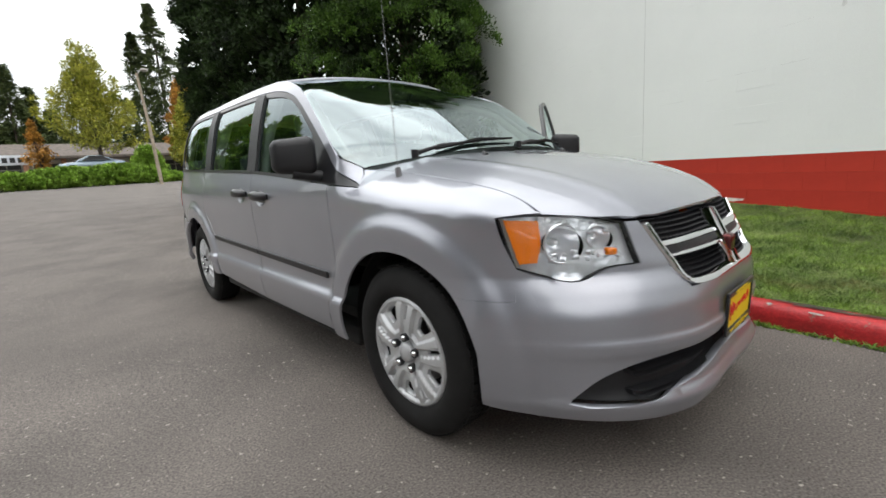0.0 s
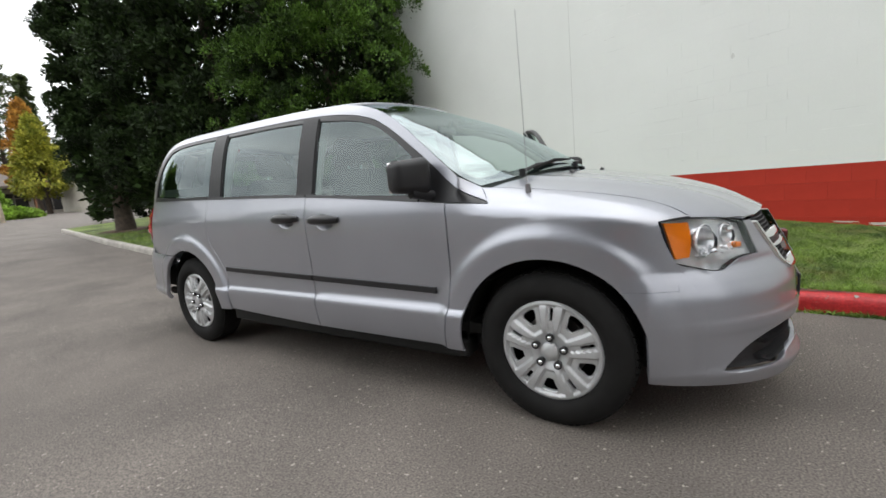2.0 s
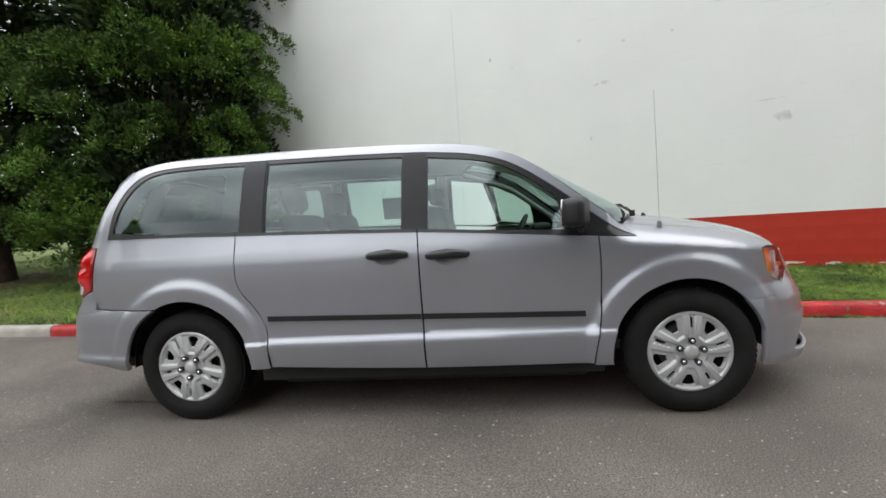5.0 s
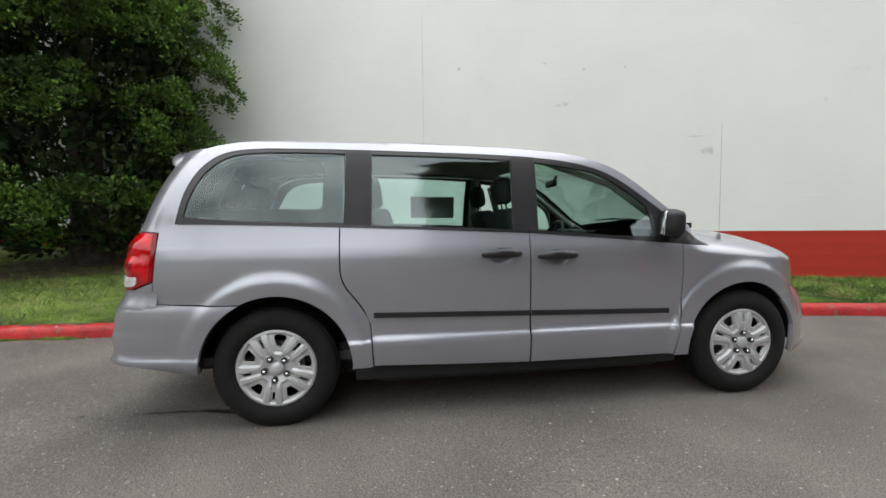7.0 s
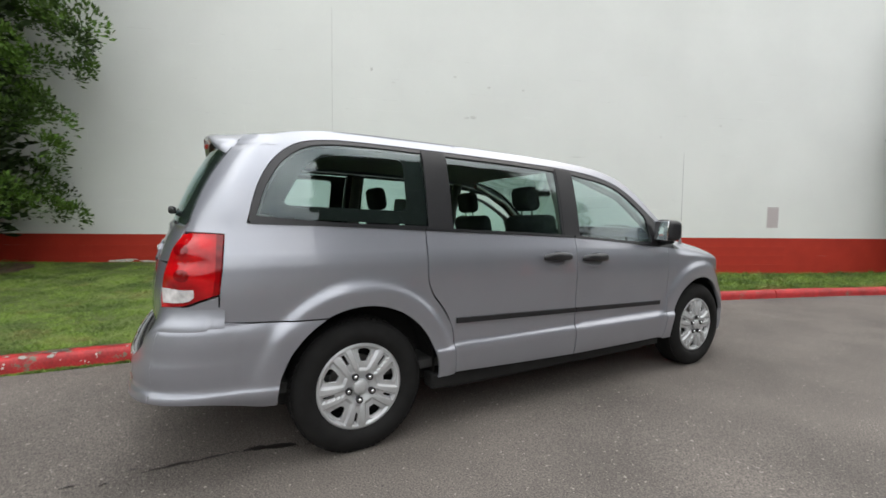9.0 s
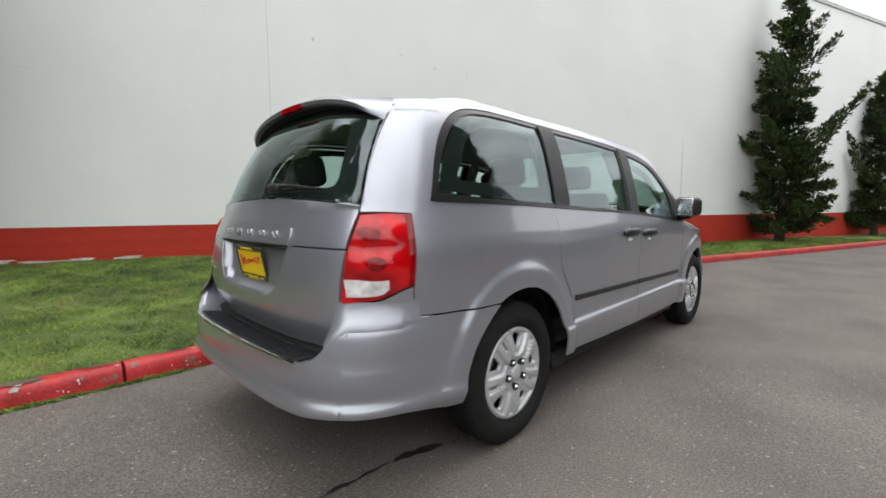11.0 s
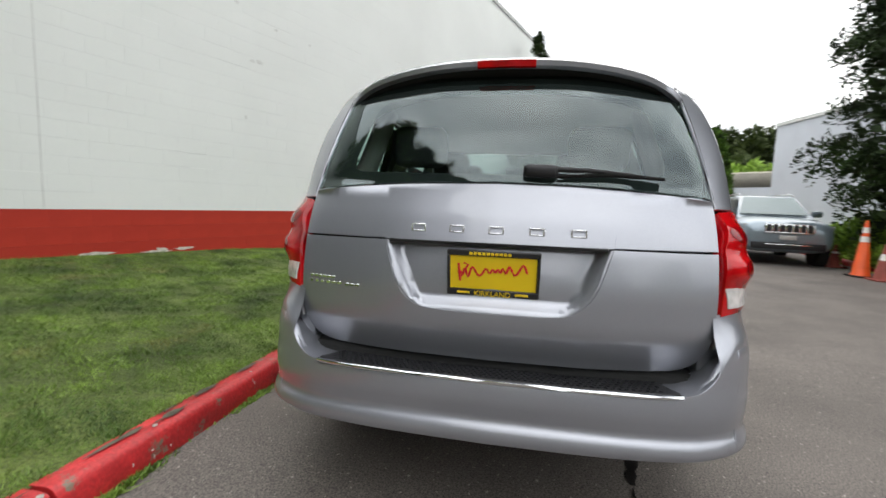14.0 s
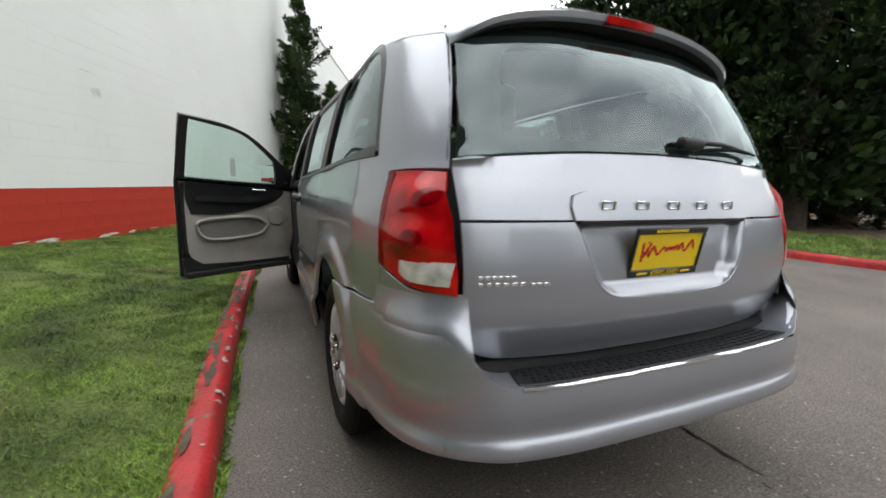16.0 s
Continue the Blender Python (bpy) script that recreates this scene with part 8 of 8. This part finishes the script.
bush(-9.2, -8.0, 0.1, 0.9, 1.4, 0.9, LEAF_HEDGE, 73, "low green shrub along the pale building")

# -- ivy mound, lamp pole and shops behind the drive --
for k, (x, y, rx, ry, h) in enumerate(((-9.0, 41.2, 4.5, 2.8, 1.0), (-4.5, 42.2, 4.2, 2.8, 1.15), (-0.6, 42.5, 4.0, 2.8, 1.35), (2.8, 42.6, 3.4, 2.6, 1.5), (5.3, 42.3, 2.2, 2.2, 0.8))):
    bush(x, y, ground_z(x, y) - 0.1, rx, ry, h, LEAF_HEDGE, 80 + k, "low spreading bright green ivy mound by the drive", 0.22, 800, 30, "ivy_mound")
bush(4.75, 43.0, ground_z(4.7, 43) + 0.3, 1.2, 1.2, 2.45, LEAF_HEDGE, 90, "rounded clipped green shrub on the ivy mound", 0.2, 240, 44)
tagged(box("car_park", (-32.0, 44.6, 1.0), (5.2, 50.5, 2.72), ASPHALT, None, 0.03), "raised grey asphalt car park in front of the shops", "car park", kind="structure")
LAMP_WOOD = surface("weathered_pole_wood", (0.30, 0.25, 0.19), 0.9, vary=0.25, scale=5.0, bump=0.4, bscale=40.0)
pole = empty("street_lamp", pose(4.35, 36.6, ground_z(4.3, 36.6)), "leaning weathered wooden lamp pole with a small round lamp", "lamp post")
rod("pole", [(0, 0, -0.2), (-0.1, 0, 4.0), (-0.28, 0, 7.8)], [0.13, 0.11, 0.08], LAMP_WOOD, pole, 10)
rod("lamp_arm", [(-0.28, 0, 7.7), (-0.05, 0, 8.0), (0.25, -0.1, 8.05)], 0.03, GRIME_SHADE, pole, 6)
bm = bmesh.new()
tube(bm, [(0.2, -0.1, 7.93), (0.2, -0.1, 8.0), (0.2, -0.1, 8.12), (0.2, -0.1, 8.16)], [0.16, 0.26, 0.2, 0.05], 14)
part("lamp_head", bm, CONCRETE, pole, smooth=50)

GZ = ground_z(0, 60)
BRICK = surface("brown_brick", (0.26, 0.13, 0.08), 0.9, vary=0.2, scale=4.0, bump=0.3, bscale=30.0)
ROOF_BROWN = surface("brown_shingle_roof", (0.12, 0.10, 0.085), 0.9, vary=0.25, scale=3.0, bump=0.5, bscale=18.0)
STUCCO = surface("cream_stucco", (0.55, 0.52, 0.46), 0.9, vary=0.08, scale=2.0)
shops = empty("shop_building", pose(6, 60, GZ), "long low shop building with brown roof and brick piers", "building")


def shop_box(name, lo, hi, mat, bevel=0.0):
    return box(name, lo, hi, mat, shops, bevel)


shop_box("wall", (-34, 1.5, -0.2), (16, 9.0, 2.9), STUCCO)
bm = bmesh.new()
lo = [bm.verts.new(p) for p in ((-35, -0.6, 2.75), (17, -0.6, 2.75), (17, 10, 2.75), (-35, 10, 2.75))]
mid_ = [bm.verts.new(p) for p in ((-35, -0.6, 3.0), (17, -0.6, 3.0), (17, 10, 3.0), (-35, 10, 3.0))]
hi = [bm.verts.new(p) for p in ((-31, 4.0, 4.6), (13, 4.0, 4.6), (13, 6, 4.6), (-31, 6, 4.6))]
for a_, b_ in ((lo, mid_), (mid_, hi)):
    for i in range(4):
        bm.faces.new((a_[i], a_[(i + 1) % 4], b_[(i + 1) % 4], b_[i]))
bm.faces.new(hi)
bm.faces.new(lo[::-1])
part("roof", bm, ROOF_BROWN, shops)
for i in range(17):
    x = -33.5 + 3.0 * i
    shop_box("pier", (x, 0.0, -0.2), (x + 0.45, 0.5, 2.8), BRICK, 0.01)
    if i < 16:
        mat = CAR_GLASS if i > 8 or i % 3 else STUCCO
        shop_box("window", (x + 0.7, 1.42, 0.35), (x + 2.8, 1.48, 2.3), GLOSS_BLACK if mat is CAR_GLASS else PALE, 0.0)
        shop_box("window_frame", (x + 1.70, 1.38, 0.3), (x + 1.78, 1.44, 2.35), CONCRETE, 0.0)
        shop_box("window_frame", (x + 0.65, 1.38, 1.75), (x + 2.85, 1.44, 1.83), CONCRETE, 0.0)
garage = empty("garage", pose(17.5, 45, ground_z(14, 45)), "pale garage with a blue-white sectional door", "building")
GARAGE_DOOR = surface("blue_white_door", (0.62, 0.70, 0.76), 0.5, vary=0.05)
box("wall", (-6, 0, -0.3), (7, 7, 3.6), STUCCO, garage, 0.0)
for k in range(5):
    box("door_panel", (-3.0, -0.05, 0.05 + 0.55 * k), (3.0, -0.01, 0.58 + 0.55 * k), GARAGE_DOOR, garage, 0.008)
box("roof", (-6.5, -0.6, 3.6), (7.5, 7.5, 3.85), ROOF_BROWN, garage, 0.0)
BLUE_CAR = surface("pale_blue_car_paint", (0.30, 0.38, 0.46), 0.3, metal=0.4, vary=0.03, coat=1.0)
sedan(pose(-1.1, 46.2, 2.72, 0, 0, -82), BLUE_CAR, "pale blue parked car half hidden by the ivy mound")
sedan(pose(-10.0, 47.0, 2.72, 0, 0, -95), surface("dark_car_paint", (0.03, 0.03, 0.04), 0.3, metal=0.2, vary=0.05, coat=1.0), "dark parked car in front of the shops")
sign = empty("shop_sign", pose(-3.9, 48.6, 2.74), "white shop sign board with unreadable dark lettering on posts", "sign")
box("board", (-1.6, -0.05, 0.9), (1.6, 0.05, 1.7), PALE, sign, 0.01)
for i in range(6):
    box("letter_bar", (-1.4 + 0.47 * i, -0.065, 1.1), (-1.08 + 0.47 * i, -0.052, 1.5), GLOSS_BLACK, sign, 0.0)
for x in (-1.3, 1.3):
    box("post", (x - 0.06, -0.04, -0.2), (x + 0.06, 0.04, 0.9), LAMP_WOOD, sign, 0.01)

for k, (x, y) in enumerate(((9.0, 23.5), (11.5, 24.5), (14.0, 25.5), (7.0, 25.0))):
    bush(x, y, ground_z(x, y), 1.6, 1.3, 2.0, LEAF_DARK, 95 + k, "dark green hedge shrub beyond the lawn", 0.22, 200, 40)

# -- trees behind the drive --
def maple(x, y, z, h, radius, mat, seed, label, first=0.31, limbs_n=34):
    """A spreading maple: limbs sweep out and up from the stem, twigs spike out of the crown."""
    rnd = np.random.RandomState(seed)
    t = empty("maple_tree", pose(x, y, z), label, "tree")
    cs, limbs = [], []
    for k in range(limbs_n):
        f = (k + 0.5) / limbs_n
        a = k * 2.4 + rnd.uniform(-0.4, 0.4)
        z0 = h * (first - 0.04 + 0.46 * f)
        z1 = h * (first + 0.06 + 0.56 * f) + rnd.uniform(-0.35, 0.8)
        r = radius * (1 - 0.93 * f ** 0.8) * rnd.uniform(0.8, 1.08)
        end = np.array([r * math.cos(a), r * math.sin(a), min(z1, h)])
        low = np.array([0.0, 0.0, z0])
        mid = low * 0.5 + end * 0.5 - np.array([0, 0, 0.10 * r])
        limbs.append((tuple(low), tuple(mid), tuple(end), 0.045))
        for q in np.linspace(0.25, 1.0, 9):
            p = low * (1 - q) ** 2 + mid * 2 * q * (1 - q) + end * q * q
            for _ in range(3 if q < 0.9 else 2):
                cs.append(p + rnd.normal(0, 0.30 * (1.25 - 0.75 * q), 3) * (1.25, 1.25, 0.8))
        for _ in range(2):
            tip = end + np.array([rnd.uniform(-0.3, 0.3), rnd.uniform(-0.3, 0.3), 0.0])
            for q in (0.3, 0.6, 0.9):
                cs.append(tip + (0, 0, q * rnd.uniform(0.5, 1.5)))
    trunk_part(t, h * 0.93, 0.20, limbs=limbs)
    cs = np.array(cs)
    o = cs - np.array([0, 0, h * 0.5])
    o /= np.maximum(0.1, np.linalg.norm(o, axis=1))[:, None]
    soup("crown", leaf_quads(cs, o, 30, 0.19, 0.055, 0.36, rnd), 4, mat, t)


maple(1.9, 46.6, 1.5, 11.0, 4.9, LEAF_YELLOW, 101, "wide yellow-green maple turning autumn colour")
broad_tree(10.0, 50.0, 1.5, 8.6, 3.0, LEAF_YELLOW, 102, "yellow-green street tree beside the shops", trunk=0.25, clumps=200, per=70, leaf=0.26, pointed=1.0)
broad_tree(10.9, 56.0, 1.6, 11.0, 2.6, LEAF_ORANGE, 103, "orange-red autumn maple behind the shops", trunk=0.3, clumps=160, per=70, leaf=0.28, pointed=0.8)
broad_tree(-2.1, 48.2, 2.6, 4.4, 1.5, LEAF_ORANGE, 104, "small orange autumn tree near the parked cars", trunk=0.2, clumps=110, per=22, leaf=0.20, pointed=1.3)
broad_tree(-11.0, 33.0, 1.0, 11.0, 3.3, LEAF_HEDGE, 105, "green broadleaf tree at the edge of the drive", trunk=0.25, clumps=150, per=60, leaf=0.4, pointed=0.6)
broad_tree(-9.2, 26.0, 0.8, 7.5, 2.2, LEAF_MID, 106, "green broadleaf tree at the edge of the drive", trunk=0.25, clumps=150, per=60, leaf=0.4)
broad_tree(-15.0, 22.0, 0.6, 7.0, 2.6, LEAF_HEDGE, 107, "green broadleaf tree at the edge of the drive", trunk=0.25, clumps=150, per=60, leaf=0.4)
broad_tree(-7.9, 33.0, 1.0, 11.0, 2.6, LEAF_HEDGE, 108, "tall green broadleaf tree at the edge of the drive", trunk=0.2, clumps=170, per=60, leaf=0.36, pointed=0.5)


def spire(x, y, h, r, seed, z=1.6):
    """A tall far fir in tiers of drooping boughs."""
    rnd = np.random.RandomState(seed)
    t = empty("fir_tree", pose(x, y, z), "tall dark fir spire on the skyline", "tree", "skyline firs")
    cs, os_ = [], []
    zz = 1.0
    while zz < h * 0.99:
        ln = r * (1 - zz / h) ** 1.1 + 0.08
        for k in range(6):
            a = rnd.rand() * math.tau
            q = ln * rnd.uniform(0.6, 1.15)
            for s in (0.35, 0.7, 1.0):
                cs.append((q * s * math.cos(a), q * s * math.sin(a), zz - 0.25 * q * s))
                os_.append((math.cos(a), math.sin(a), -0.1))
        zz += rnd.uniform(0.35, 0.75)
    trunk_part(t, h, 0.3)
    # paler LEAF_FAR puts the haze into the firs' colour
    soup("crown", leaf_quads(np.array(cs), np.array(os_), 18, 0.55, 0.08, 0.30, rnd), 4, LEAF_FAR, t)


for k, (x, y, h, r) in enumerate(((12.5, 72.5, 24.6, 8.0), (10.0, 73.7, 20.6, 6.6), (17.5, 80, 20.0, 4.6), (-14.0, 92, 17.0, 3.6), (-22, 90, 15.0, 3.8), (-3.7, 72.5, 15.2, 4.0), (-1.9, 74.8, 12.9, 3.5), (-6.2, 73.7, 14.1, 4.7), (-0.0, 77.2, 10.6, 3.7), (-9.0, 74.8, 12.3, 4.7))):
    spire(x, y, h, r, 120 + k)


# -- woods all round --
def woods(name, spots, mat, seed, label, leaf=1.1):
    rnd = np.random.RandomState(seed)
    cs, os_ = [], []
    for x, y, z, h, r in spots:
        n = 34
        f = rnd.rand(n)
        p = np.minimum(1, (1.03 - f) ** rnd.uniform(0.45, 0.9)) * r * rnd.uniform(0.5, 1.0, n)
        a = rnd.rand(n) * math.tau
        cs.append(np.column_stack([x + p * np.cos(a), y + p * np.sin(a), z + h * f]))
        os_.append(np.column_stack([np.cos(a), np.sin(a), np.full(n, 0.6)]))
    cs, os_ = np.vstack(cs), np.vstack(os_)
    return tagged(soup(name, leaf_quads(cs, os_, 10, leaf * 1.2, leaf * 0.34, leaf * 0.9, rnd), 4, mat), label, "trees", kind="stuff")


rnd = random.Random(9)


def arc_spots(a0, a1, n, r0, r1, h0, h1, z0=0.0, w=2.6):
    out = []
    for i in range(n):
        a = radians(a0 + (a1 - a0) * (i + rnd.random()) / n)
        d = rnd.uniform(r0, r1)
        out.append((d * math.cos(a), d * math.sin(a), z0, rnd.uniform(h0, h1), w * rnd.uniform(0.8, 1.3)))
    return out


woods("far_wood", arc_spots(78, 175, 110, 88, 104, 6, 10.5, 1.5), LEAF_FAR, 1, "mixed dark woods along the skyline")
woods("far_wood", arc_spots(150, 232, 80, 52, 66, 5, 9, 0.2), LEAF_FAR, 2, "mixed dark woods along the skyline")
woods("far_wood", arc_spots(20, 78, 70, 80, 95, 7, 12, 1.5), LEAF_DARK, 3, "dark conifer woods along the skyline")
bank = []
for i in range(90):
    a = radians(226 + 36 * (i + rnd.random()) / 90)
    d = rnd.uniform(72, 84)
    bank.append((d * math.cos(a), d * math.sin(a), 2.0 + (d - 72) * 0.45, rnd.uniform(2.2, 3.4), 2.6))
woods("scrub_bank", bank, LEAF_HEDGE, 4, "bright green scrub on a rising bank", 0.8)
hill = arc_spots(222, 282, 150, 104, 118, 7, 12.5, 7.0, 3.0) + arc_spots(222, 282, 60, 96, 104, 6, 9, 4.0, 3.0)
woods("hill_wood", hill, LEAF_FAR, 5, "mixed woods on the hill behind the drive")
verts, faces = [], []
for i in range(41):
    a = radians(215 + 65 * i / 40)
    for d, z in ((62, -0.1), (72, 1.6), (84, 6.5), (104, 7.5), (125, 9.0), (170, 8.0)):
        verts.append((d * math.cos(a), d * math.sin(a), z))
for i in range(40):
    for j in range(5):
        k = i * 6 + j
        faces.append((k, k + 1, k + 7, k + 6))
tagged(link_mesh("hill", verts, faces, LEAF_HEDGE, smooth=True), "green rising bank behind the drive", "hill", kind="structure")

# -- wet streak and marks on the asphalt --
WET = surface("wet_asphalt", (0.018, 0.016, 0.015), 0.45, spec=0.25, vary=0.2, scale=9.0, bump=0.4, bscale=150.0, dist=0.003)


def puddle(pts, widths, seed, lift=0.004):
    r_ = random.Random(seed)
    line = smooth_line(pts, 0.03)
    ws = np.interp(np.linspace(0, 1, len(line)), np.linspace(0, 1, len(widths)), widths)
    verts, faces = [], []
    for i, p in enumerate(line):
        d_ = line[min(i + 1, len(line) - 1)] - line[max(i - 1, 0)]
        n_ = np.array([-d_[1], d_[0]]) / max(1e-6, np.linalg.norm(d_))
        for s in (-1, 1):
            q = p + n_ * s * ws[i] * r_.uniform(0.55, 1.15)
            verts.append((q[0], q[1], ground_z(q[0], q[1]) + lift))
    for i in range(len(line) - 1):
        faces.append((2 * i, 2 * i + 1, 2 * i + 3, 2 * i + 2))
    tagged(link_mesh("wet_streak", verts, faces, WET), "dark wet drip streak on the asphalt under the tailpipe", "stain", kind="structure")


puddle([(-0.672, 3.37), (-0.650, 3.44), (-0.628, 3.52), (-0.610, 3.63)], [0.010, 0.034, 0.026, 0.030, 0.012], 1)
for k, (x, y, ln, w) in enumerate(((-0.606, 3.70, 0.05, 0.009), (-0.603, 3.775, 0.06, 0.014), (-0.607, 3.855, 0.035, 0.008), (-0.597, 3.93, 0.06, 0.016), (-0.600, 4.03, 0.05, 0.007),
                                   (-0.55, 4.12, 0.02, 0.007), (-0.63, 4.22, 0.02, 0.006), (-0.58, 4.36, 0.03, 0.009), (-0.61, 4.55, 0.02, 0.006), (-0.70, 3.30, 0.03, 0.008))):
    puddle([(x, y - ln), (x + 0.006, y), (x - 0.003, y + ln)], [0.003, w, w * 0.7, 0.003], 50 + k)

# ---- the red blocks along the wall's foot, one by one ----
BLOCK = block_mesh("red_block", 0.4, WALL_RED)
HALF_BLOCK = block_mesh("red_block_half", 0.2, WALL_RED)
rnd = random.Random(77)
turn = Matrix((( u_dir.x, w_nor.x, 0), (u_dir.y, w_nor.y, 0), (0, 0, 1))).to_4x4()
for row in range(5):
    z = BAND - 0.1 - 0.2 * row
    u = -8.0
    k = 0
    while u < 6.39:
        length = 0.2 if row % 2 and (k == 0 or u > 6.15) else 0.4
        ob = new("red_block", BLOCK if length > 0.3 else HALF_BLOCK)
        ob.matrix_world = Matrix.Translation(on_wall(u + length / 2, z, -0.0118 - 0.0006 * rnd.random())) @ turn
        ob.parent = wall
        u += length
        k += 1
